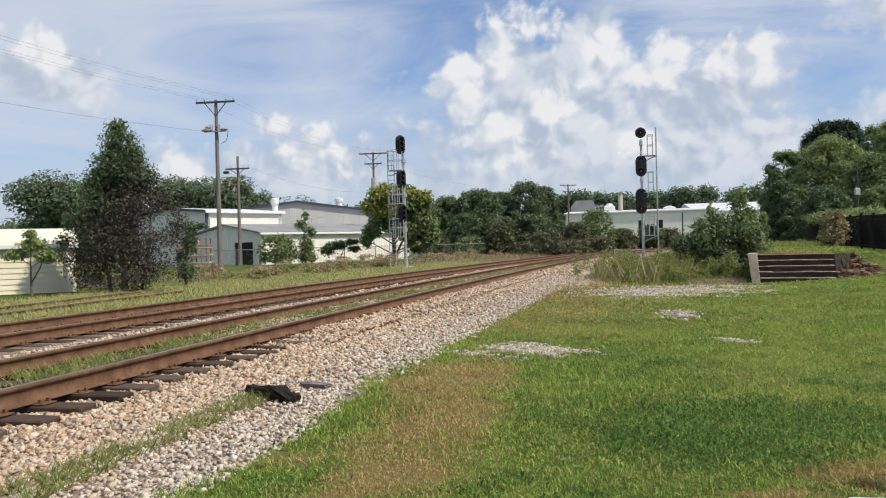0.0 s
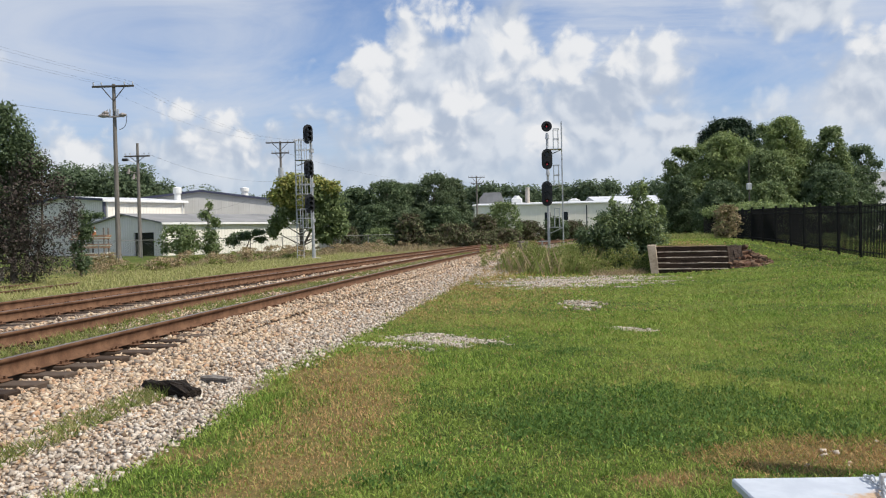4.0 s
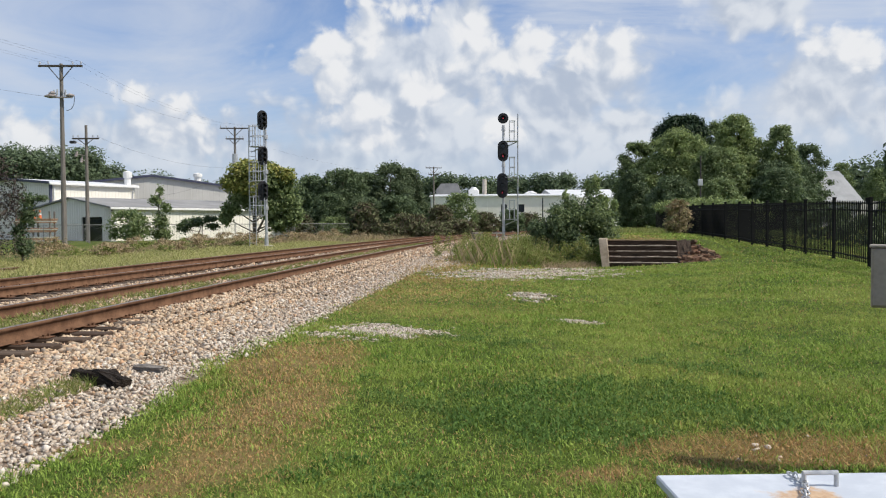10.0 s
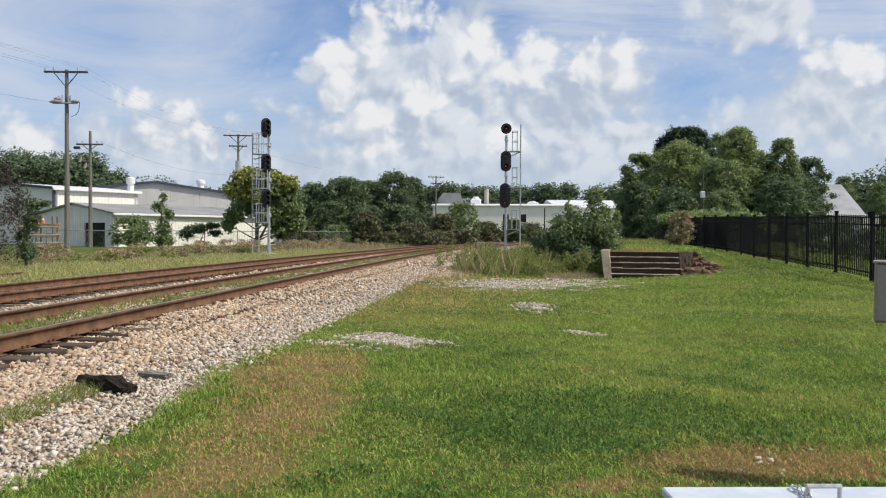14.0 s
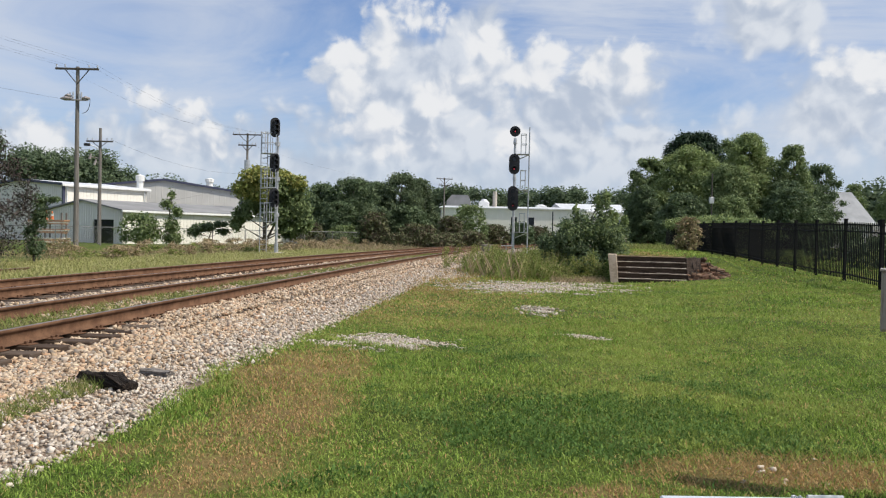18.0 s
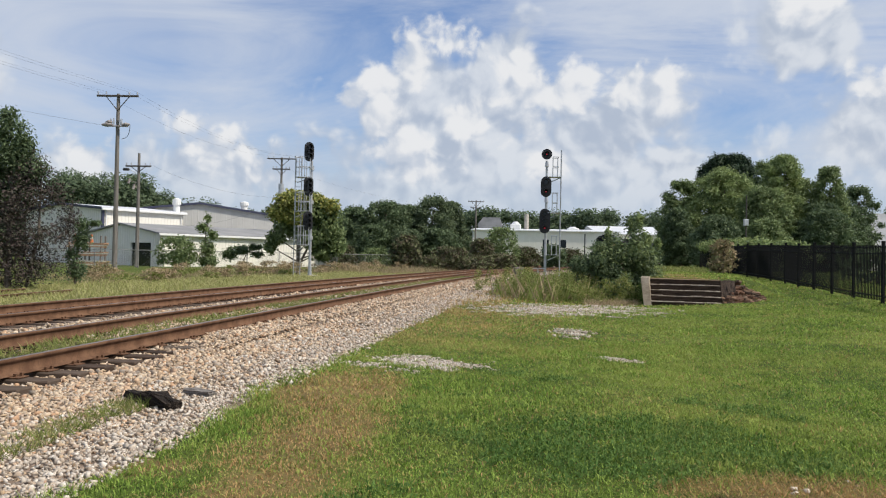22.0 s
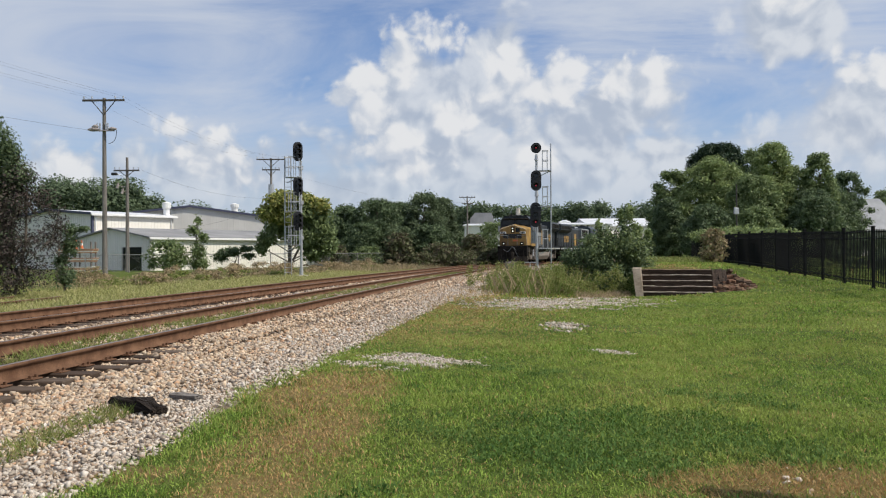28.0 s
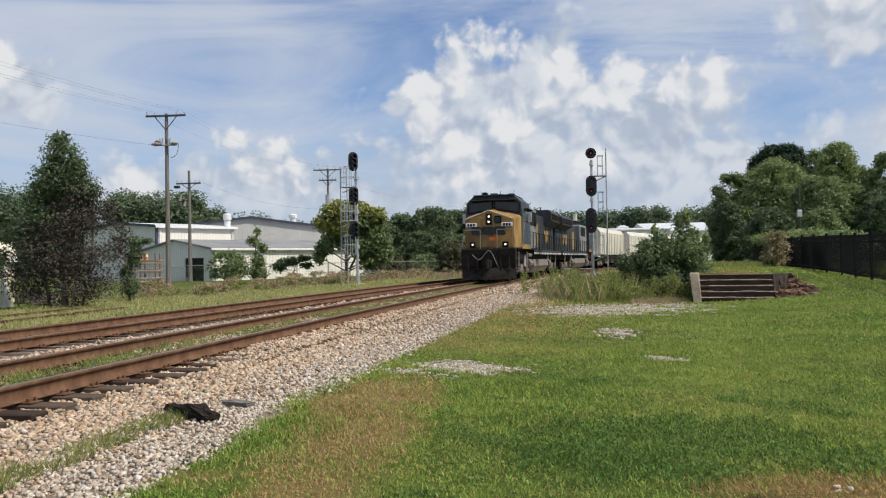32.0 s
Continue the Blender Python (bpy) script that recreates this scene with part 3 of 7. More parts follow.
# ---- trees and bushes ----
def leaf_cloud(blobs, n, size, seed, gap=0.25, slim=0.5, up=0.45, fill=1.8, apart=0.5, tri=False):
    """Small leaves scattered through blobs (centre and half sizes), thicker towards the outside, with gaps."""
    r = np.random.default_rng(seed)
    b = np.array(blobs, float)
    w = (b[:, 3] * b[:, 4] * b[:, 5]) ** 0.7
    pick = r.choice(len(b), int(n * 1.6), p=w / w.sum())
    d = r.normal(size=(len(pick), 3))
    d /= np.linalg.norm(d, axis=1)[:, None]
    lump = 1 + 0.10 * np.sin(d[:, 0] * 5 + pick * 1.7) + 0.10 * np.sin(d[:, 1] * 6 + pick) + 0.09 * np.sin(d[:, 2] * 7 + pick * 0.6)
    rad = r.random(len(pick)) ** 0.36 * lump
    p = b[pick, :3] + d * b[pick, 3:] * rad[:, None]
    # half of the leaves gather in loose sprays
    k = max(8, len(pick) // 22)
    mine = r.integers(0, k, len(pick))
    loose = r.random(len(pick)) < apart
    spray = p[mine] + r.normal(size=p.shape) * np.array((1.7, 1.7, 0.9)) * size
    p = np.where(loose[:, None], p, spray)
    d = np.where(loose[:, None], d, d[mine] * 0.8 + d * 0.2)
    own = np.where(loose, pick, pick[mine])
    s = p / (6.0 * size)
    hole = np.sin(s[:, 0] * 2.1 + seed) + np.sin(s[:, 1] * 2.3 + s[:, 2]) + np.sin(s[:, 2] * 2.7 - s[:, 0] * 0.8) + r.normal(size=len(p)) * 0.7
    far_out = np.linalg.norm((p - b[own, :3]) / b[own, 3:], axis=1)
    keep = (hole > -2.2 + 3.4 * gap) & (far_out < 1.0 + 0.22 * r.random(len(p)))
    p, d, own = p[keep][:n], d[keep][:n], own[keep][:n]
    m = len(p)
    nrm = d * 0.8 + r.normal(size=(m, 3)) * 0.75 + np.array((0, 0, up))
    nrm /= np.linalg.norm(nrm, axis=1)[:, None]
    a = np.cross(nrm, r.normal(size=(m, 3)))
    a /= np.linalg.norm(a, axis=1)[:, None] + 1e-9
    c = np.cross(nrm, a)
    ln = size * r.uniform(0.55, 1.35, (m, 1))
    # the shaded inside is filled by wider sprays
    inner = np.linalg.norm((p - b[own, :3]) / b[own, 3:], axis=1) < 0.68
    ln = np.where(inner[:, None], ln * fill, ln)
    if tri:
        v = np.stack([p - a * ln * 0.5, p + c * ln * slim * 0.6 + a * ln * 0.3, p - c * ln * slim * 0.6 + a * ln * 0.35], 1)
        return v.reshape(-1, 3), np.arange(m * 3).reshape(-1, 3)
    v = np.stack([p - a * ln * 0.5, p + c * ln * slim * 0.5 + a * ln * 0.08, p + a * ln * 0.5 - nrm * ln * 0.12, p - c * ln * slim * 0.5 + a * ln * 0.08], 1)
    return v.reshape(-1, 3), np.arange(m * 4).reshape(-1, 4)


def crown_blobs(h, w, low, seed, n=56):
    """Blobs of an uneven, full crown that stands from low to h, w across."""
    r = random.Random(seed)
    h *= 0.94
    out = []
    turn = r.uniform(0, 6.28)
    wob = r.uniform(0, 6.28)
    for i in range(n):
        t = (i + r.random()) / n
        a = turn + i * 2.4 + r.uniform(-0.5, 0.5)
        reach = w * 0.5 * math.sin(math.pi * (0.20 + 0.74 * t)) ** 0.62 * (1 + 0.16 * math.sin(2 * a + wob) + r.uniform(-0.1, 0.1))
        s = w * r.uniform(0.10, 0.165)
        k = max(0.0, reach - s * 0.95)
        z = low + (h - low) * t
        out.append((k * math.cos(a), k * math.sin(a), min(max(z, low + s * 0.5), h - s * 0.75), s * 1.1, s * 1.1, s * r.uniform(0.7, 0.95)))
    for i in range(3):
        a = turn + i * 2.1
        out.append((w * 0.14 * math.cos(a), w * 0.14 * math.sin(a), h - w * r.uniform(0.10, 0.2), w * 0.11, w * 0.11, w * 0.11))
    out.append((0, 0, low + (h - low) * 0.46, w * 0.40, w * 0.40, (h - low) * 0.44))
    return out


def plant(name, label, category, x, y, parts, trunks, seed, z=None, group=""):
    """parts: (name, blobs, leaves, leaf size, material, gap); trunks: (base, top, radius)."""
    z = float(height(x, y)) if z is None else z
    th = empty(name, pose(x, y, z), label, category, group)
    bm = bmesh.new()
    r = random.Random(seed)
    for base, top, rad in trunks:
        a, b = Vector(base) - Vector((0, 0, 0.15)), Vector(top)
        mid = a.lerp(b, 0.5) + Vector((r.uniform(-1, 1), r.uniform(-1, 1), 0)) * (b - a).length * 0.05
        rod(bm, a, mid, rad, rad * 0.75, 7)
        rod(bm, mid, b, rad * 0.75, rad * 0.3, 7)
    for nm, blobs, n, size, mat, gap in parts:
        for c in blobs[:16]:
            tip = Vector(c[:3])
            base = Vector(trunks[0][0]).lerp(Vector(trunks[0][1]), max(0.15, min(0.9, tip.z / max(trunks[0][1][2], 0.1) - 0.25)))
            rod(bm, base, tip, trunks[0][2] * 0.35, trunks[0][2] * 0.1, 5, False)
    part("trunk", bm, bark, th)
    for i, (nm, blobs, n, size, mat, gap) in enumerate(parts):
        v, f = leaf_cloud(blobs, n, size, seed + i, gap, fill=1.15 if nm == "vines" else 2.0)
        raw(nm, v, f, mat, th)
    return th


def shade_tree(x, y, h, w, mat, label, seed, low=0.15, n=5200, size=0.24, gap=0.2, z=None, kind="tree"):
    blobs = crown_blobs(h, w, h * low, seed)
    return plant(kind, label, kind, x, y, [("crown", blobs, n, size, mat, gap)], [((0, 0, 0), (0.1, 0, h * 0.75), 0.03 * h + 0.02)], seed, z)


# dark vine-hung tree beside the siding, with a sapling at its foot
plant("tree", "tall green tree half smothered in dark dead vines", "tree", -11.0, 28.0, [
    ("crown", [(0.0, 0, 5.2, 0.75, 0.6, 0.6), (-0.25, 0, 4.5, 0.85, 0.7, 0.6), (0.45, 0, 4.7, 0.45, 0.5, 0.5), (0.75, 0, 4.0, 0.5, 0.5, 0.5), (-0.95, 0, 3.55, 0.55, 0.6, 0.5), (-1.2, 0, 2.8, 0.6, 0.6, 0.55), (-1.35, 0, 2.1, 0.5, 0.5, 0.5), (0.1, 0.2, 3.8, 0.8, 0.8, 0.7), (-0.5, 0, 3.2, 0.7, 0.7, 0.6), (-0.7, 0, 4.0, 0.6, 0.6, 0.55), (0.3, 0, 4.2, 0.6, 0.6, 0.6), (-0.1, 0, 5.75, 0.4, 0.4, 0.4), (-1.75, 0, 2.5, 0.4, 0.4, 0.5), (-2.0, 0, 1.8, 0.35, 0.4, 0.4)], 11500, 0.095, leaf_dark, 0.26),
    ("vines", [(0.75, 0, 3.9, 0.55, 0.6, 0.7), (1.15, 0, 3.3, 0.75, 0.7, 0.7), (0.2, -0.2, 3.0, 1.0, 0.9, 0.9), (-0.5, -0.2, 1.9, 1.2, 1.1, 1.0), (0.8, 0, 1.7, 1.3, 1.1, 1.2), (0.1, 0, 0.8, 1.8, 1.3, 0.8), (-1.4, 0, 0.8, 0.7, 0.8, 0.7), (-1.8, 0, 1.5, 0.5, 0.5, 0.6), (1.75, 0.2, 2.4, 0.45, 0.5, 0.9)], 18000, 0.085, leaf_brown, 0.26)],
    [((0, 0, 0), (0.1, 0, 4.9), 0.12), ((0.5, 0.1, 0), (1.0, 0, 3.6), 0.06), ((-0.5, 0.1, 0), (-0.9, 0, 2.8), 0.06)], 11)
plant("sapling", "thin green sapling standing beside the vine-hung tree", "tree", -10.1, 31.8, [
    ("crown", [(0.15, 0, 2.3, 0.42, 0.4, 0.35), (0.2, 0, 1.7, 0.38, 0.4, 0.45), (-0.1, 0, 1.1, 0.34, 0.3, 0.4), (0.05, 0, 0.6, 0.4, 0.35, 0.45), (0.7, 0, 2.35, 0.3, 0.25, 0.14)], 2000, 0.1, leaf_dark, 0.3)], [((0, 0, 0), (0.1, 0, 2.3), 0.05)], 12)
plant("sapling", "small broad sapling standing in front of the cream shed", "tree", -14.0, 27.6, [
    ("crown", [(0.1, 0, 1.75, 0.55, 0.5, 0.25), (-0.5, 0, 1.4, 0.5, 0.4, 0.22), (0.6, 0, 1.35, 0.5, 0.4, 0.25), (0.0, 0, 2.1, 0.25, 0.25, 0.2)], 1100, 0.12, leaf_light, 0.32)], [((0, 0, 0), (0, 0, 1.5), 0.045), ((0, 0, 0.6), (0.5, 0, 1.4), 0.03)], 13)
# yellowing tree of long leaves behind the far signal
plant("tree", "green and yellow tree with long drooping leaves", "tree", -3.6, 60.0, [
    ("crown", [(0.6, 0, 4.6, 1.6, 1.4, 1.2), (1.9, 0, 4.2, 1.3, 1.2, 1.2), (2.3, 0, 3.0, 1.0, 1.0, 0.9), (-0.6, 0.6, 3.4, 1.3, 1.2, 1.0), (0.9, 0, 2.6, 1.5, 1.2, 0.9), (-1.6, 0, 2.5, 0.8, 0.8, 0.6), (2.7, 0, 2.0, 0.8, 0.8, 0.9), (1.6, 0.2, 1.5, 0.9, 0.8, 0.8), (-2.0, 0, 1.8, 0.5, 0.6, 0.6)], 7600, 0.27, leaf_mid, 0.25),
    ("yellow_leaves", [(-0.5, -0.5, 5.2, 1.3, 1.0, 0.8), (-1.4, -0.4, 4.3, 1.0, 0.9, 0.7), (0.9, -0.6, 5.3, 0.9, 0.8, 0.55), (2.2, -0.7, 4.8, 0.8, 0.6, 0.6), (-0.2, -0.9, 3.9, 1.0, 0.6, 0.6)], 4200, 0.27, leaf_yellow, 0.28)],
    [((0, 0, 0), (0.2, 0, 4.4), 0.16), ((0.2, 0, 1.0), (1.6, 0, 3.8), 0.09)], 21)
# dark wood beyond the curve
for i, (x, y, h, w, mat) in enumerate([(0.6, 84.5, 6.8, 4.8, leaf_dark), (3.6, 83.0, 7.4, 5.6, leaf_dark), (6.4, 85.5, 7.2, 5.4, leaf_dark), (8.6, 84.0, 8.2, 5.6, leaf_thicket), (10.6, 85.5, 7.7, 4.0, leaf_thicket), (5.0, 88.5, 7.4, 5.6, leaf_thicket), (2.2, 80.0, 4.6, 4.2, leaf_dark), (5.6, 79.5, 4.2, 4.2, leaf_thicket), (8.8, 79.5, 4.4, 4.4, leaf_dark)]):
    shade_tree(x, y, h, w, mat, "dense dark green tree at the edge of a thicket", 40 + i, 0.03, 12000, 0.2, 0.08)
for i, (x, y, h, w, mat) in enumerate([(-0.5, 78, 2.4, 3.0, leaf_scrub), (2.6, 77, 2.2, 3.4, leaf_mid), (5.4, 76.5, 3.6, 3.0, leaf_scrub), (9.5, 76.5, 2.5, 4.0, leaf_scrub), (12.6, 77.5, 1.7, 3.6, leaf_scrub), (15.2, 80, 1.9, 3.6, leaf_scrub), (7.4, 75.8, 1.5, 3.4, leaf_scrub), (11.4, 75.6, 1.4, 3.4, leaf_scrub)]):
    shade_tree(x, y, h, w, mat, "straggly scrub bush beside the railway track", 60 + i, 0.02, 3200, 0.19, 0.2, kind="bush")
for i, (x, y, h, w, mat) in enumerate([(19.0, 101.0, 5.6, 5.0, leaf_mid), (16.0, 98.0, 3.9, 4.0, leaf_scrub), (22.6, 102.5, 3.0, 4.0, leaf_scrub), (26.5, 104.0, 3.4, 3.4, leaf_dark), (31.0, 112.0, 3.0, 4.6, leaf_scrub)]):
    shade_tree(x, y, h, w, mat, "scrubby tree growing before the white warehouse", 70 + i, 0.03, 4200, 0.24, 0.18)
# saplings in front of the grey workshop
shade_tree(-12.4, 60.7, 2.6, 3.3, leaf_mid, "round green bush before the white metal wall", 81, 0.12, 2300, 0.17, 0.22, kind="bush")
plant("sapling", "upright green sapling before the white metal wall", "tree", -10.3, 61.1, [
    ("crown", [(0, 0, 3.9, 0.35, 0.3, 0.5), (-0.3, 0, 3.1, 0.6, 0.5, 0.45), (0.4, 0, 2.6, 0.5, 0.5, 0.45), (0, 0, 1.6, 0.7, 0.6, 0.8), (0.1, 0, 0.7, 0.9, 0.6, 0.6)], 1700, 0.17, leaf_mid, 0.25)], [((0, 0, 0), (0, 0, 4.0), 0.06)], 82)
plant("bush", "low leaning bush with wide dark branches", "bush", -8.0, 61.5, [
    ("crown", [(0, 0, 1.5, 1.1, 0.6, 0.4), (1.1, 0, 1.75, 0.9, 0.5, 0.28), (-0.8, 0, 1.2, 0.7, 0.5, 0.5), (1.3, 0, 1.2, 0.6, 0.4, 0.3)], 1500, 0.17, leaf_dark, 0.25)], [((0, 0, 0), (0.6, 0, 1.6), 0.05)], 83)
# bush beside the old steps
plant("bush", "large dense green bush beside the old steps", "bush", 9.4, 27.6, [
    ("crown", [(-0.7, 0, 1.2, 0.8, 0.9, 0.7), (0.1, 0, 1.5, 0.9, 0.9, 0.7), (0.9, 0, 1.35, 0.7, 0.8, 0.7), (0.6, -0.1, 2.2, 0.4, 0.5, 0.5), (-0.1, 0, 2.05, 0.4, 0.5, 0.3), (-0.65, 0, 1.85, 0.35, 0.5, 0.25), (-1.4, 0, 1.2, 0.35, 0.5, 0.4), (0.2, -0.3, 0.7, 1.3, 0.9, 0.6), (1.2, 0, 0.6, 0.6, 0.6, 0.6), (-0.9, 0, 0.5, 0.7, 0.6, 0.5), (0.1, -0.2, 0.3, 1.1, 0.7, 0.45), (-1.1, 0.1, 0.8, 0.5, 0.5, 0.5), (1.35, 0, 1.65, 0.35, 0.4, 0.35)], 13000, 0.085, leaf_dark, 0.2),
    # lighter leaf colour on front, top and right stands in for sunlight
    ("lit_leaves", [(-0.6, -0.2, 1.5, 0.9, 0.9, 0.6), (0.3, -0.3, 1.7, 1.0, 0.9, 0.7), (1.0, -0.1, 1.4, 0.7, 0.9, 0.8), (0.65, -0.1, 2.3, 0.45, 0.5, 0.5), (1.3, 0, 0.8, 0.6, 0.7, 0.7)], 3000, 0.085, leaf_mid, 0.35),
    # this second crown part is the pale upright shoots
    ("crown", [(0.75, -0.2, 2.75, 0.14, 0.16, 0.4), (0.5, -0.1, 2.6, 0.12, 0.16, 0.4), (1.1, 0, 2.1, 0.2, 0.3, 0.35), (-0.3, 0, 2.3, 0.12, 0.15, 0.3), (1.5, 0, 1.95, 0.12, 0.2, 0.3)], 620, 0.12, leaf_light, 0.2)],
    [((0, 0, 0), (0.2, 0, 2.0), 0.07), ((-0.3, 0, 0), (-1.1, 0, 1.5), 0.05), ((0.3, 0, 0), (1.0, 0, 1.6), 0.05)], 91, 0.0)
# tall trees behind the black fence: x, y, height, width, leaves
for i, (x, y, h, w, mat, n) in enumerate([
        (25.9, 60.9, 7.8, 3.9, leaf_mid, 14000), (27.8, 57.9, 8.5, 5.6, leaf_light, 22000), (23.6, 56.5, 5.0, 2.8, leaf_dark, 8000),
        (28.6, 53.8, 6.6, 4.0, leaf_mid, 12000), (32.3, 57.7, 9.9, 4.8, leaf_light, 18000), (33.3, 61.8, 9.9, 3.8, leaf_mid, 10000), (35.1, 56.1, 8.7, 3.5, leaf_mid, 13000),
        (43.3, 65.1, 8.3, 3.9, leaf_dark, 9000), (53.6, 75.0, 7.4, 3.4, leaf_mid, 5000), (31.4, 50.6, 4.7, 3.6, leaf_dark, 8000), (33.6, 54.5, 5.6, 3.6, leaf_dark, 8000), (24.6, 52.2, 4.2, 3.4, leaf_dark, 8000),
        (58.5, 75.3, 7.0, 4.4, leaf_mid, 6000), (52.5, 72.0, 4.2, 3.0, leaf_dark, 5000), (30.2, 60.5, 8.4, 4.6, leaf_mid, 12000), (34.2, 58.5, 8.0, 4.4, leaf_mid, 12000), (38.6, 60.5, 6.8, 4.2, leaf_dark, 9000), (27.0, 50.0, 3.9, 3.2, leaf_mid, 6000), (36.6, 56.5, 4.6, 3.2, leaf_dark, 6000), (41.0, 62.5, 4.2, 3.6, leaf_dark, 6000)]):
    shade_tree(x, y, h * 0.94, w, mat, "tall leafy tree behind the black fence", 100 + i, 0.03, int(n * 1.3), 0.16, 0.06)
shade_tree(36.8, 75.6, 11.8, 6.2, leaf_pine, "tallest dark evergreen crown behind the leafy trees", 99, 0.5, 24000, 0.2, 0.0)
plant("tree", "tall narrow dark evergreen behind the black fence", "tree", 44.0, 54.6, [
    ("crown", [(0, 0, 8.2, 0.35, 0.35, 0.9), (0, 0, 6.4, 0.6, 0.6, 1.4), (-0.2, 0, 4.2, 0.9, 0.9, 1.8), (0, 0, 2.2, 1.1, 1.1, 1.6), (-0.9, 0.4, 5.6, 0.4, 0.5, 1.4)], 4200, 0.26, leaf_dark, 0.15)], [((0, 0, 0), (0, 0, 8.5), 0.2)], 120)
# hedge along the fence
plant("hedge", "yellow-green vine hedge spilling over the black fence", "hedge", 19.5, 36.0, [
    ("crown", [(0.3, -1.0, 1.55, 0.5, 1.8, 0.3), (1.2, 2.0, 1.6, 0.6, 1.8, 0.32), (2.1, 5.0, 1.7, 0.6, 1.8, 0.4), (2.7, 8.0, 1.75, 0.7, 1.6, 0.42), (3.1, 12.0, 1.7, 0.7, 2.2, 0.5), (1.8, 2.0, 1.1, 0.4, 4.0, 0.5)], 5200, 0.17, leaf_light, 0.15)], [((0, 0, 0), (0.3, 0, 1.6), 0.05)], 121)
for i, (x, y, h, w) in enumerate([(20.5, 27.0, 1.3, 2.2), (18.2, 21.5, 1.2, 2.0), (23.0, 33.0, 1.6, 2.6), (17.0, 17.5, 1.1, 1.8), (21.5, 24.0, 1.0, 1.6)]):
    shade_tree(x, y, h, w, leaf_dark, "clipped dark shrub in the garden behind the fence", 130 + i, 0.02, 1500, 0.13, 0.12, kind="bush")
shade_tree(17.3, 36.0, 1.75, 1.5, leaf_dry, "dry tan and green shrub before the black fence", 140, 0.05, 1700, 0.1, 0.4, kind="bush")


def far_wood(name, pts, depth, seed, n, size, label):
    """A wooded skyline: pts are (x, y, top) along it."""
    r = random.Random(seed)
    blobs = []
    for (x0, y0, h0), (x1, y1, h1) in zip(pts[:-1], pts[1:]):
        k = max(2, int(math.hypot(x1 - x0, y1 - y0) / 3))
        for i in range(k):
            t = (i + r.random()) / k
            h = (h0 + (h1 - h0) * t) * r.uniform(0.86, 1.02)
            s = r.uniform(2.4, 4.2)
            blobs.append((x0 + (x1 - x0) * t, y0 + (y1 - y0) * t + r.uniform(0, depth), h - s * 0.9, s * 1.3, s * 1.3, s))
            blobs.append((x0 + (x1 - x0) * t, y0 + (y1 - y0) * t + r.uniform(0, depth), (h - s) * 0.45, s * 1.5, s * 1.3, h * 0.5))
    v, f = leaf_cloud(blobs, n, size, seed, 0.0, 0.85, apart=0.85, up=1.0, fill=1.5, tri=True)
    tagged(raw(name, v, f, leaf_far), label, "woodland", kind="stuff")


far_wood("far_woods", [(-130, 118, 10.4), (-76, 141, 9.8), (-60, 145, 8.6)], 14, 201, 42000, 0.6, "hazy green wood behind the sheds")
far_wood("far_woods", [(-62, 116, 13.0), (-50, 120, 15.0), (-44, 124, 14.8), (-38, 128, 15.0), (-34, 132, 13.4), (-29, 136, 10.4)], 10, 202, 80000, 0.4, "dark green wood behind the workshops")
far_wood("far_woods", [(-36, 170, 11.5), (-31, 175, 13.0), (-25, 176, 12.0), (-16, 178, 11.2), (-4, 180, 11.5), (20, 185, 9)], 10, 203, 60000, 0.52, "dark green wood behind the workshops")
far_wood("far_woods", [(28, 250, 17), (46, 255, 19), (52, 252, 16), (75, 250, 17.5), (92, 246, 18), (120, 240, 17), (150, 225, 17)], 16, 204, 90000, 0.75, "hazy green wood behind the white warehouse")
far_wood("far_woods", [(58, 104, 10.5), (72, 92, 10), (86, 76, 10)], 8, 206, 30000, 0.45, "green trees behind the grey-roofed house")
far_wood("far_woods", [(86, 76, 9), (100, 60, 10), (105, 20, 10), (100, -40, 10), (60, -100, 10), (0, -120, 10), (-70, -100, 10), (-115, -40, 10), (-130, 40, 11), (-130, 118, 12)], 12, 205, 30000, 2.0, "green wood around the town")
# ---- buildings ----
def frame_of(x, y, z, turn):
    return pose(x, y, z, 0, 0, turn)


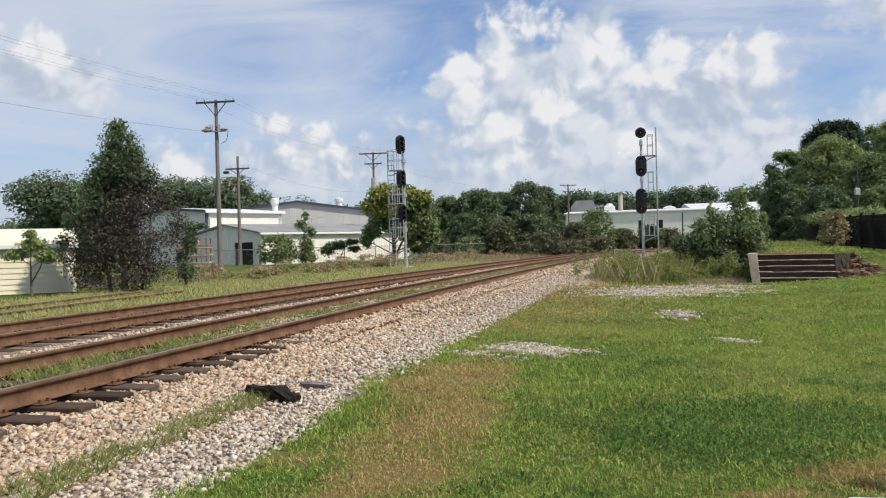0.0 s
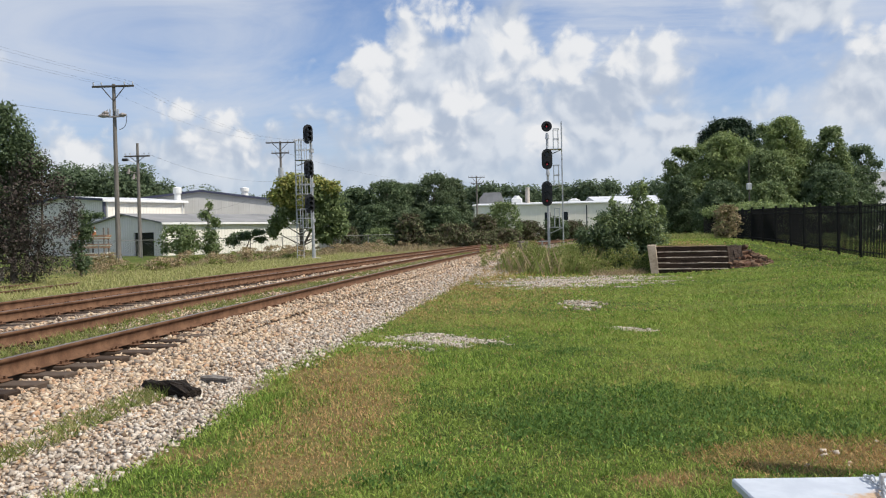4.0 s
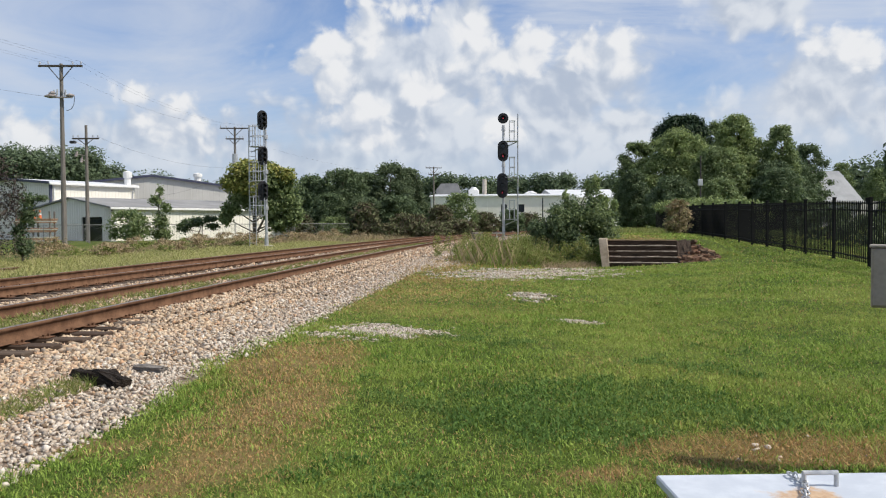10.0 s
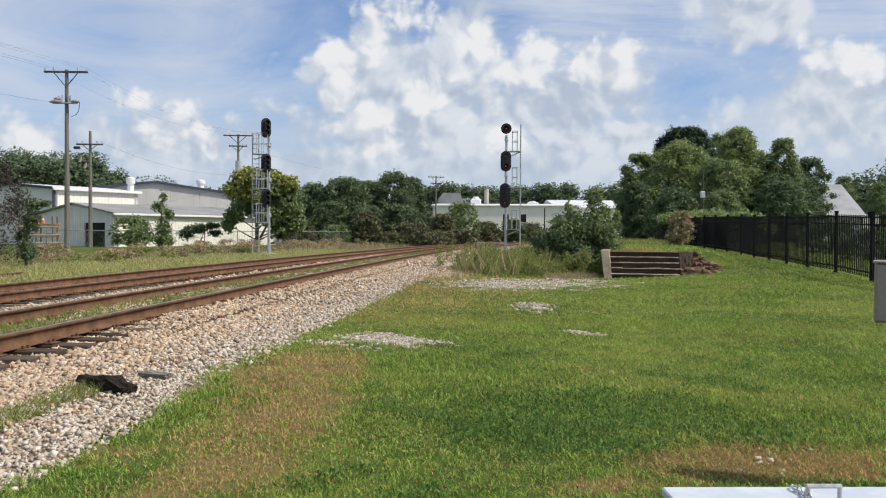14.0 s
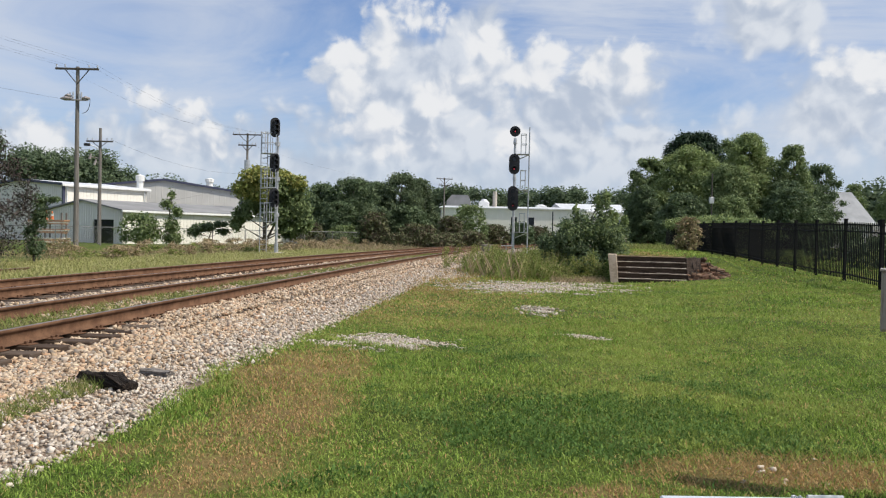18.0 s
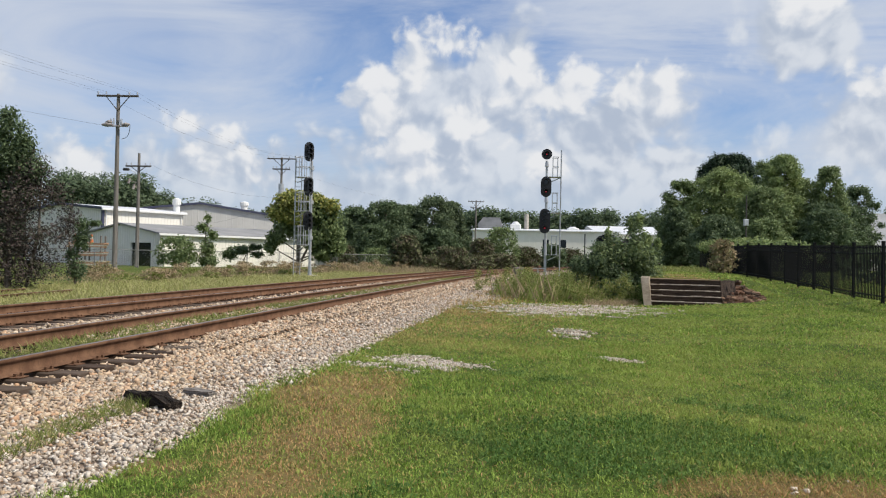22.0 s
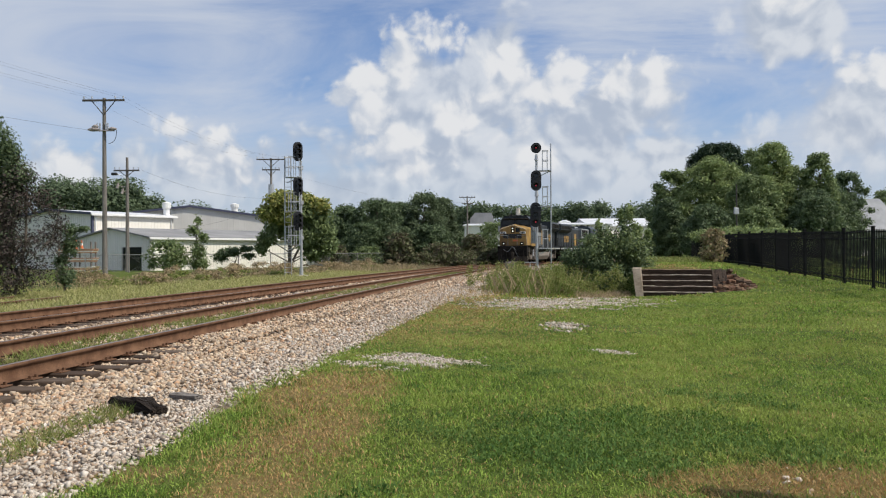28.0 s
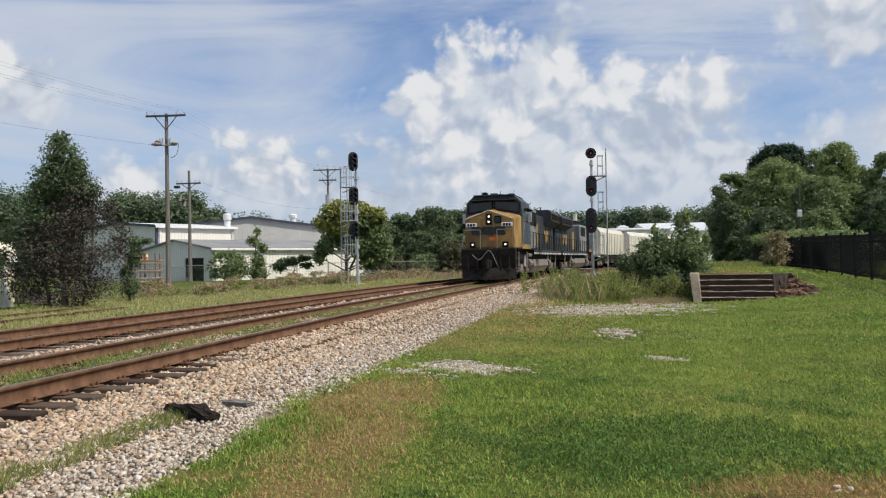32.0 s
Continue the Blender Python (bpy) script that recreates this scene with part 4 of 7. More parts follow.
def gable_building(name, label, m, length, width, eave, ridge, mats, front_openings=(), gable_openings=(), ribs=0.35, overhang=0.25, edges=None):
    """Its front wall runs along x from the origin and faces -y; the end wall at x = 0 faces -x. Openings go through the wall: (at, wide, low, high, kind)."""
    side_mat, end_mat, roof_mat, trim_mat = mats
    th = empty(name, m, label, "building")
    t = 0.2

    def wall(along, hi_of, openings, to, mat, ribbed):
        # built along u, with outer face at v = 0, and moved by to(u, v, z)
        bm = bmesh.new()
        cuts = sorted({0.0, along} | {o[0] for o in openings} | {o[0] + o[1] for o in openings} | {along / 2})
        for a, b in zip(cuts[:-1], cuts[1:]):
            hole = [o for o in openings if o[0] <= a + 1e-6 and b <= o[0] + o[1] + 1e-6]
            spans = [(0.0, None)] if not hole else [(0.0, hole[0][2]), (hole[0][3], None)]
            for lo, hi in spans:
                if hi is not None and hi - lo < 0.02:
                    continue
                za, zb = (hi_of(a), hi_of(b)) if hi is None else (hi, hi)
                quad = [(a, lo), (b, lo), (b, zb), (a, za)]
                f0 = [bm.verts.new(to(u, 0.0, z)) for u, z in quad]
                f1 = [bm.verts.new(to(u, t, z)) for u, z in quad]
                bm.faces.new(f0)
                bm.faces.new(f1[::-1])
                for i in range(4):
                    bm.faces.new((f0[i], f1[i], f1[(i + 1) % 4], f0[(i + 1) % 4]))
        ob = part("wall", bm, mat, th)
        if ribbed:
            bm = bmesh.new()
            u = ribs / 2
            while u < along:
                if not any(o[0] - 0.05 < u < o[0] + o[1] + 0.05 for o in openings):
                    z1 = hi_of(u) - 0.05
                    q = [(u - 0.03, 0.0), (u - 0.016, -0.018), (u + 0.016, -0.018), (u + 0.03, 0.0)]
                    lo = [bm.verts.new(to(a, b, 0.05)) for a, b in q]
                    hi = [bm.verts.new(to(a, b, z1)) for a, b in q]
                    for i in range(3):
                        bm.faces.new((lo[i], lo[i + 1], hi[i + 1], hi[i]))
                u += ribs
            tagged(part("ribs", bm, mat, ob), kind="stuff")
        for o in openings:
            bm = bmesh.new()
            q = [(o[0], o[2]), (o[0] + o[1], o[2]), (o[0] + o[1], o[3]), (o[0], o[3])]
            a = [bm.verts.new(to(u, 0.1, z)) for u, z in q]
            b = [bm.verts.new(to(u, 0.14, z)) for u, z in q]
            bm.faces.new(a)
            bm.faces.new(b[::-1])
            for i in range(4):
                bm.faces.new((a[i], b[i], b[(i + 1) % 4], a[(i + 1) % 4]))
            # for an open doorway the near-black pane stands in for the dark inside
            part("door" if o[4] == "door" else "window", bm, dark_glass if o[4] != "shutter" else trim_mat, th)
        return ob

    peak = lambda u: eave + (ridge - eave) * (1 - abs(u - width / 2) / (width / 2))
    wall(length, lambda u: eave, front_openings, lambda u, v, z: (u, v, z), side_mat, True)
    wall(length, lambda u: eave, (), lambda u, v, z: (length - u, width - v, z), side_mat, False)
    wall(width, peak, gable_openings, lambda u, v, z: (v, width - u, z), end_mat, True)
    wall(width, peak, (), lambda u, v, z: (length - v, u, z), end_mat, False)
    for sgn in (0, 1):
        bm = bmesh.new()
        y0, y1 = (-overhang, width / 2) if sgn == 0 else (width / 2, width + overhang)
        s = (ridge - eave) / (width / 2)
        z0, z1 = (eave - s * overhang, ridge) if sgn == 0 else (ridge, eave - s * overhang)
        prism(bm, [(y0, z0 + 0.02), (y1, z1 + 0.02), (y1, z1 + 0.14), (y0, z0 + 0.14)], 0, -overhang, length + overhang)
        part("roof", bm, roof_mat, th)
    bm = bmesh.new()
    box(bm, (-overhang, -overhang - 0.12, eave - 0.14), (length + overhang, -overhang, eave + 0.04), 0.02)
    part("gutter", bm, white_paint, th)
    for u in (0.3, length - 0.3):
        bm = bmesh.new()
        rod(bm, (u, -0.1, 0), (u, -0.1, eave - 0.1), 0.06, seg=6)
        part("downpipe", bm, white_paint, th)
    if edges:
        half = width / 2
        for y0, y1, z0, z1 in ((-overhang, half, eave, ridge), (half, width + overhang, ridge, eave)):
            bm = bmesh.new()
            prism(bm, [(y0, z0 - 0.06), (y1, z1 - 0.06), (y1, z1 + 0.17), (y0, z0 + 0.17)], 0, -overhang - 0.05, -overhang - 0.003)
            part("rake_trim", bm, edges, th)
        bm = bmesh.new()
        box(bm, (-0.06, -0.06, 0), (0.16, 0.16, eave - 0.1), 0.01)
        part("corner_trim", bm, edges, th)
    return th


TURN = 46.9
# the workshop doorway is open; a near-black pane paints its unlit inside
workshop = gable_building("workshop", "low metal workshop with white ribbed side and grey end wall", frame_of(-15.75, 70.3, -0.35, TURN), 22, 11.4, 3.1, 3.95,
                          (white_wall, lifted_grey_wall, roof_grey, white_paint), (), [(7.3, 2.9, 0.0, 2.35, "door")])
gable_building("warehouse", "white and grey metal warehouse with a pale flat roof edge", frame_of(-22.3, 76.9, -0.3, TURN), 8.6, 14, 5.35, 5.9, (white_wall, lifted_grey_wall, roof_metal, white_paint), edges=blue_trim)
gable_building("warehouse", "grey metal warehouse with a broad low gable", frame_of(-8.2, 92.6, -0.2, TURN + 56), 11.5, 16.5, 5.6, 6.7, (grey_wall, grey_wall, roof_grey, white_paint), ribs=0.6, edges=blue_trim)
shed = gable_building("shed", "cream shed with horizontal board siding", frame_of(-18.4, 27.6, -0.35, 27), 5.4, 5.0, 2.1, 2.62, (cream_wall, cream_wall, cream_wall, white_paint), ribs=50, overhang=0.1)
for i in range(9):
    bm = bmesh.new()
    prism(bm, [(-0.03, 0.1 + i * 0.2), (0.0, 0.1 + i * 0.2), (0.0, 0.29 + i * 0.2), (-0.008, 0.29 + i * 0.2)], 0, 0.02, 5.38)
    part("board", bm, cream_wall, shed)


def roof_vent(x, y, z, r, h, label):
    th = empty("roof_vent", pose(x, y, z), label, "roof vent", "roof vents")
    bm = bmesh.new()
    rod(bm, (0, 0, -0.6), (0, 0, h * 0.75), r * 0.75, seg=12)
    part("pipe", bm, white_paint, th)
    bm = bmesh.new()
    rod(bm, (0, 0, h * 0.6), (0, 0, h), r, r, 12)
    rod(bm, (0, 0, h), (0, 0, h + 0.12), r, r * 0.3, 12)
    part("cap", bm, white_paint, th)


roof_vent(-17.1, 83.3, 5.1, 0.42, 1.35, "white roof vent stack on the warehouse")
roof_vent(-12.2, 96.5, 6.2, 0.5, 0.9, "white roof vent on the grey warehouse")

# long white warehouse far behind the curve
far_wh = gable_building("warehouse", "long white warehouse with a low pale roof", frame_of(27.0, 178.5, 0.0, -13.5), 32, 26, 7.3, 8.0, (cream_pale, grey_wall, roof_metal, white_paint),
                        [(15.6, 1.3, 3.6, 5.4, "window"), (19.4, 1.3, 3.6, 5.4, "window"), (24.6, 0.25, 0.2, 6.8, "window")], ribs=1.2)
gable_building("warehouse", "long white warehouse with a low pale roof", frame_of(55.0, 176.0, 0.0, -8), 46, 30, 7.0, 9.2, (cream_pale, grey_wall, roof_metal, white_paint), ribs=1.5)
for x, y, z, w, h in ((37.5, 182, 7.6, 2.4, 1.9), (60, 186, 7.6, 3.4, 1.2), (66, 186, 8.0, 3.0, 1.3), (74, 186, 8.4, 3.6, 1.5), (52, 186, 7.8, 2.6, 1.0)):
    th = empty("roof_unit", pose(x, y, z, 0, 0, -10), "white ventilation unit on the warehouse roof", "roof unit", "roof units")
    bm = bmesh.new()
    box(bm, (-w / 2, -1, -0.4), (w / 2, 1, h * 0.7), 0.15)
    part("housing", bm, white_paint, th)
    bm = bmesh.new()
    rod(bm, (0, 0, h * 0.7), (0, 0, h), w * 0.4, w * 0.2, 12)
    part("cowl", bm, roof_metal, th)
th = empty("roof_monitor", pose(34.0, 196, 7.5, 0, 0, -12), "dark grey raised roof on the warehouse", "roof")
bm = bmesh.new()
prism(bm, [(-2.9, 0), (2.9, 0), (2.9, 2.0), (2.3, 3.5), (-1.7, 3.5), (-2.9, 2.0)], 1, 0, 6)
part("roof", bm, roof_grey, th)
th = empty("chimney", pose(40.8, 185.6, 7.2), "pale round chimney stack on the warehouse", "chimney")
bm = bmesh.new()
rod(bm, (0, 0, -0.5), (0, 0, 4.3), 0.55, 0.5, 12)
part("stack", bm, concrete, th)

# house with a grey roof behind the fence
house = gable_building("house", "house with a pale grey metal roof behind trees", frame_of(46.2, 68.0, 0.2, 0), 4.4, 7, 3.0, 5.9, (grey_wall, cream_wall, pale_roof, white_paint), [(2, 1.2, 1.0, 2.2, "window"), (5, 1.2, 1.0, 2.2, "window")], ribs=9)

# parked car seen past the warehouse
car = empty("car", pose(46.0, 122.0, 0.0, 0, 0, 60), "dark car parked before the white warehouse", "car")
bm = bmesh.new()
prism(bm, [(-2.2, 0.35), (2.2, 0.35), (2.25, 0.8), (1.3, 0.95), (0.6, 1.45), (-1.1, 1.45), (-1.9, 0.98), (-2.25, 0.85)], 1, -0.88, 0.88)
part("body", bm, black_paint, car)
for x in (-1.35, 1.35):
    for y in (-0.8, 0.8):
        bm = bmesh.new()
        rod(bm, (x, y - 0.1, 0.33), (x, y + 0.1, 0.33), 0.33, seg=14)
        part("wheel", bm, loco_black, car)
bm = bmesh.new()
prism(bm, [(1.2, 0.97), (0.62, 1.4), (-1.08, 1.4), (-1.75, 1.0)], 1, -0.89, 0.89)
part("window", bm, dark_glass, car)


# ---- poles and wires ----
arm_wood = plain("dark_crossarm_wood", (0.06, 0.053, 0.047), (0.12, 0.108, 0.097), 4, 0.85, bump=0.3, streak=(0.4, 6, 6))
switch_paint = plain("pinkish_grey_switch_paint", (0.26, 0.22, 0.21), (0.40, 0.36, 0.34), 4, 0.6, bump=0.05)


def utility_pole(x, y, top, turn, label, arms, gear=False):
    th = empty("utility_pole", pose(x, y, -0.05, 0, 0, turn), label, "utility pole", "utility poles along the railway")
    bm = bmesh.new()
    rod(bm, (0, 0, -0.2), (0, 0, top), 0.17, 0.10, 10)
    part("pole", bm, pole_wood, th)
    for z, w, drop in arms:
        bm = bmesh.new()
        box(bm, (-w, -0.16, z - 0.06), (w, -0.05, z + 0.06), 0.012)
        arm = part("crossarm", bm, arm_wood, th)
        bm = bmesh.new()
        for sgn in (-1, 1):
            rod(bm, (sgn * w * 0.55, -0.1, z - 0.05), (0, -0.1, z - drop), 0.03, seg=5)
        part("brace", bm, arm_wood, arm)
        for px in (-w + 0.08, -w * 0.55, w * 0.55, w - 0.08):
            bm = bmesh.new()
            rod(bm, (px, -0.1, z + 0.06), (px, -0.1, z + 0.13), 0.02, seg=6)
            rod(bm, (px, -0.1, z + 0.13), (px, -0.1, z + 0.26), 0.06, 0.045, 8)
            part("insulator", bm, steel_galv, arm)
    if gear:
        bm = bmesh.new()
        box(bm, (-0.75, -0.2, top - 2.06), (0.7, -0.1, top - 1.98), 0.01)
        part("bracket", bm, switch_paint, th)
        for x0, x1, rad, dz in ((-0.95, -0.25, 0.15, 0.05), (0.3, 0.8, 0.12, 0.08), (-0.7, -0.3, 0.12, 0.22)):
            bm = bmesh.new()
            mid = (x0 + x1) / 2
            rod(bm, (x0, -0.15, top - 2.0 + dz), (mid, -0.15, top - 1.98 + dz), rad * 0.35, rad, 10)
            rod(bm, (mid, -0.15, top - 1.98 + dz), (x1, -0.15, top - 2.0 + dz), rad, rad * 0.5, 10)
            part("switch_body", bm, switch_paint, th)
        for x in (-0.38, -0.2, 0.18, 0.3):
            bm = bmesh.new()
            rod(bm, (x, -0.15, top - 1.95), (x, -0.15, top - 1.5 - 0.2 * abs(x)), 0.06, 0.045, 8)
            part("bushing", bm, steel_galv, th)
        bm = bmesh.new()
        last = Vector((0.8, -0.1, top - 1.95))
        for i in range(1, 9):
            t = i / 8
            p = Vector((0.8 - 0.5 * t - 0.15 * math.sin(t * 3.1) * -1, -0.1, top - 1.95 - 0.85 * math.sin(t * math.pi / 2)))
            rod(bm, last, p, 0.018, seg=4)
            last = p
        part("cable", bm, black_paint, th)
    return th


utility_pole(-14.3, 52.1, 11.05, -8, "tall wooden utility pole with crossarm and switchgear", [(10.9, 1.3, 0.9)], True)
p2 = utility_pole(-16.9, 67.7, 9.2, -10, "wooden utility pole with a crossarm and street lamp", [(8.15, 1.05, 0.5)])
bm = bmesh.new()
rod(bm, (-0.1, -0.1, 7.6), (-0.75, -0.35, 7.9), 0.03, seg=6)
part("lamp_arm", bm, steel_galv, p2)
bm = bmesh.new()
box(bm, (-1.1, -0.55, 7.74), (-0.62, -0.25, 7.96), 0.06)
part("lamp_head", bm, black_paint, p2, "dark street lamp head")
for x0, z0 in ((-0.75, 6.75), (-0.35, 6.3)):
    bm = bmesh.new()
    rod(bm, (x0, -0.2, z0), (x0 + 0.12, -0.2, z0 + 0.42), 0.12, 0.06, 8)
    rod(bm, (x0 + 0.1, -0.2, z0 + 0.2), (0, 0, z0 + 0.05), 0.025, seg=5)
    part("switch_body", bm, switch_paint, p2)
p3 = utility_pole(-6.95, 83.8, 11.1, -6, "wooden utility pole with two crossarms and a transformer", [(10.95, 1.45, 0.8), (9.9, 0.9, 0.6)])
bm = bmesh.new()
rod(bm, (0.05, -0.3, 7.2), (0.05, -0.3, 8.4), 0.28, seg=12)
part("transformer", bm, steel_galv, p3)
utility_pole(20.0, 128.4, 10.4, 0, "distant wooden utility pole with a crossarm", [(10.2, 1.3, 0.9), (9.2, 0.9, 0.6)])


def wire(a, b, sag, r=0.0035, label="thin black overhead wire between poles"):
    bm = bmesh.new()
    a, b = Vector(a), Vector(b)
    last = a
    n = 16
    for i in range(1, n + 1):
        t = i / n
        p = a.lerp(b, t) - Vector((0, 0, sag * 4 * t * (1 - t)))
        rod(bm, last, p, r, seg=4, caps=False)
        last = p
    tagged(part("overhead_wire", bm, black_paint), label, "wire", "overhead wires")


for dx in (-1.2, -0.7, 0.7, 1.2):
    wire((-14.3 + dx, 52.0 - dx * 0.14, 11.1), (-30.0 + dx, 7.0, 12.4), 0.7)
for dx in (-1.3, 0.8, 1.3):
    wire((-14.3 + dx * 0.9, 52.0, 11.1), (-6.95 + dx, 83.7, 11.2), 0.8)
wire((-14.3, 52.0, 8.9), (-30.0, 7.0, 9.2), 0.8, 0.005)
wire((-15.9, 67.6, 8.2), (-6.9, 83.8, 7.0), 0.7, 0.006)
wire((-6.95, 83.8, 6.6), (-15.0, 76.0, 3.6), 0.5, 0.007)
wire((-6.9, 83.8, 10.0), (20.0, 128.4, 9.4), 1.2, 0.004)


# ---- railway signals ----
def oval(bm, w, h, y0, y1, seg=10):
    r = w / 2
    pts = [(r * math.cos(a), h / 2 - r + r * math.sin(a)) for a in [math.pi * i / seg for i in range(seg + 1)]]
    pts += [(r * math.cos(a), -h / 2 + r + r * math.sin(a)) for a in [math.pi + math.pi * i / seg for i in range(seg + 1)]]
    prism(bm, pts, 1, y0, y1)


def signal_head(parent, x, z, w, h, lamps, lit):
    """A black backing plate facing -y with hooded lamps on it."""
    bm = bmesh.new()
    oval(bm, w, h, -0.28, -0.25)
    head = part("backing_plate", bm, black_paint, parent, "black oval signal backing plate")
    head.location = (x, 0, z)
    bm = bmesh.new()
    box(bm, (-w * 0.28, -0.25, -h * 0.36), (w * 0.28, 0.02, h * 0.36), 0.03)
    part("lamp_housing", bm, black_paint, head)
    for i in range(lamps):
        lz = (i - (lamps - 1) / 2) * -(h - w) / max(lamps - 1, 1) if lamps > 1 else 0.0
        bm = bmesh.new()
        n, r = 12, w * 0.23
        for a in range(n):
            t0, t1 = radians(-30 + 240 * a / n), radians(-30 + 240 * (a + 1) / n)
            p = [(r * math.cos(t), lz + r * math.sin(t)) for t in (t0, t1)]
            q = [(c[0] * 1.06, lz + (c[1] - lz) * 1.06) for c in p]
            ring = [bm.verts.new((c[0], yy, c[1])) for yy in (-0.28, -0.58) for c in (p[0], p[1], q[1], q[0])]
            for f in ((0, 1, 5, 4), (3, 7, 6, 2), (4, 5, 6, 7)):
                bm.faces.new([ring[j] for j in f])
        part("hood", bm, black_paint, head)
        bm = bmesh.new()
        rod(bm, (0, -0.283, lz), (0, -0.30, lz), r * (0.26 if i == lit else 0.85), seg=14)
        part("lens", bm, lamp_red if i == lit else dark_glass, head, "glowing red signal lens" if i == lit else "")
    return head


def cage(parent, x0, x1, z0, z1, y=0.35, inset=0.0):
    """A maintenance platform with its guard rails."""
    bm = bmesh.new()
    box(bm, (x0, -0.3, z0 - 0.03), (x1, y, z0), 0.0)
    part("platform", bm, steel_galv, parent)
    mast_x, end_x = x0, x1
    x0, x1 = x0 + inset * 1.4, x1 - inset

    def bar(name, a, b):
        bm = bmesh.new()
        rod(bm, a, b, 0.022, seg=5)
        part(name, bm, steel_galv, parent)
    for x in (x0 + 0.03, x1 - 0.03) if inset else (x0 + 0.03, (x0 + x1) / 2, x1 - 0.03):
        for yy in (-0.28, y - 0.02):
            bar("guard_post", (x, yy, z0), (x, yy, z1))
    for z in (z1, (z0 + z1) / 2):
        for yy in (-0.28, y - 0.02):
            bar("guard_rail", (x0, yy, z), (x1, yy, z))
        bar("guard_rail", (x1, -0.28, z), (x1, y, z))
    bm = bmesh.new()
    rod(bm, (mast_x, 0, z0 - 0.35), (end_x, 0, z0 - 0.03), 0.03, seg=5)
    part("strut", bm, steel_galv, parent)


def ladder(parent, x, z0, z1, y=0.3, w=0.2):
    for sx in (-w, w):
        bm = bmesh.new()
        rod(bm, (x + sx, y, z0), (x + sx, y, z1), 0.025, seg=5)
        part("ladder_rail", bm, steel_galv, parent)
    z = z0 + 0.25
    while z < z1:
        bm = bmesh.new()
        rod(bm, (x - w, y, z), (x + w, y, z), 0.016, seg=4)
        part("rung", bm, steel_galv, parent)
        z += 0.3


# near signal: mast with three heads facing the camera, ladder mast to its right
sb = empty("railway_signal", pose(11.5, 46.6, 0.0, 0, 0, -13), "tall railway signal with black heads and small red lights", "railway signal", "railway signals")
bm = bmesh.new()
rod(bm, (0, 0, -0.1), (0, 0, 0.5), 0.14, 0.12, 12)
rod(bm, (0, 0, 0.5), (0, 0, 7.1), 0.085, 0.07, 12)
part("mast", bm, steel_galv, sb)
bm = bmesh.new()
box(bm, (-0.35, -0.35, -0.3), (0.35, 0.35, 0.12), 0.03)
part("footing", bm, concrete, sb)
signal_head(sb, -0.02, 7.45, 0.62, 0.62, 1, 0)
signal_head(sb, -0.03, 5.55, 0.62, 1.2, 2, 1)
signal_head(sb, -0.07, 3.55, 0.62, 1.45, 3, 2)
for z in (6.75, 4.65):
    bm = bmesh.new()
    rod(bm, (0, -0.05, z), (0, -0.05, z + 0.28), 0.12, 0.09, 10)
    part("junction_box", bm, steel_galv, sb)
cage(sb, 0.1, 0.82, 6.15, 7.3, inset=0.16)
cage(sb, 0.1, 0.82, 4.05, 5.2, inset=0.16)
cage(sb, 0.1, 0.82, 1.6, 2.7, inset=0.16)
bm = bmesh.new()
rod(bm, (0.84, 0.1, 0.0), (0.84, 0.1, 7.75), 0.035, seg=6)
rod(bm, (0.84, 0.45, 0.0), (0.84, 0.45, 7.75), 0.035, seg=6)
z = 0.4
while z < 7.6:
    rod(bm, (0.84, 0.1, z), (0.84, 0.45, z), 0.015, seg=4)
    z += 0.3
part("ladder", bm, steel_galv, sb)
bm = bmesh.new()
box(bm, (-0.75, -0.2, 0.75), (0.0, 0.05, 0.8), 0.01)
rod(bm, (-0.4, -0.1, 0.0), (-0.4, -0.1, 0.75), 0.04, seg=6)
part("bracket", bm, steel_galv, sb)

# far signal across the tracks, its ladder and platforms on the left
sa = empty("railway_signal", pose(-2.24, 48.95, 0.0, 0, 0, 18), "tall railway signal with three black heads beyond the tracks", "railway signal", "railway signals")
bm = bmesh.new()
rod(bm, (0, 0, -0.1), (0, 0, 0.6), 0.13, 0.11, 12)
rod(bm, (0, 0, 0.6), (0, 0, 6.9), 0.085, 0.07, 12)
part("mast", bm, steel_galv, sa)
bm = bmesh.new()
box(bm, (-0.35, -0.35, -0.3), (0.35, 0.35, 0.1), 0.03)
part("footing", bm, concrete, sa)
for z in (7.4, 5.35, 3.3):
    signal_head(sa, -0.25, z, 0.58, 1.15, 3, 9)
    bm = bmesh.new()
    rod(bm, (-0.25, -0.1, z - 0.2), (0, 0, z - 0.45), 0.05, seg=6)
    part("bracket", bm, steel_galv, sa)
for z in (6.35, 4.3, 2.2):
    bm = bmesh.new()
    rod(bm, (0, 0, z), (0, 0, z + 0.22), 0.15, seg=10)
    part("collar", bm, steel_galv, sa)
cage(sa, -0.85, -0.15, 5.9, 7.1, 0.5)
cage(sa, -0.85, -0.15, 3.9, 5.0, 0.5)
cage(sa, -0.85, -0.15, 1.9, 3.0, 0.5)
ladder(sa, -0.65, 0.0, 7.2, 0.55)
for x, y, z, turn in ((9.6, 45.0, 0.0, 20),):
    th = empty("equipment_box", pose(x, y, z, 0, 0, turn), "small grey track-side equipment box on a post", "equipment box", "track-side boxes")
    bm = bmesh.new()
    box(bm, (-0.28, -0.18, 0.45), (0.28, 0.18, 0.85), 0.02)
    part("case", bm, loco_tank, th)
    bm = bmesh.new()
    rod(bm, (0, 0, -0.1), (0, 0, 0.45), 0.04, seg=6)
    part("post", bm, steel_galv, th)

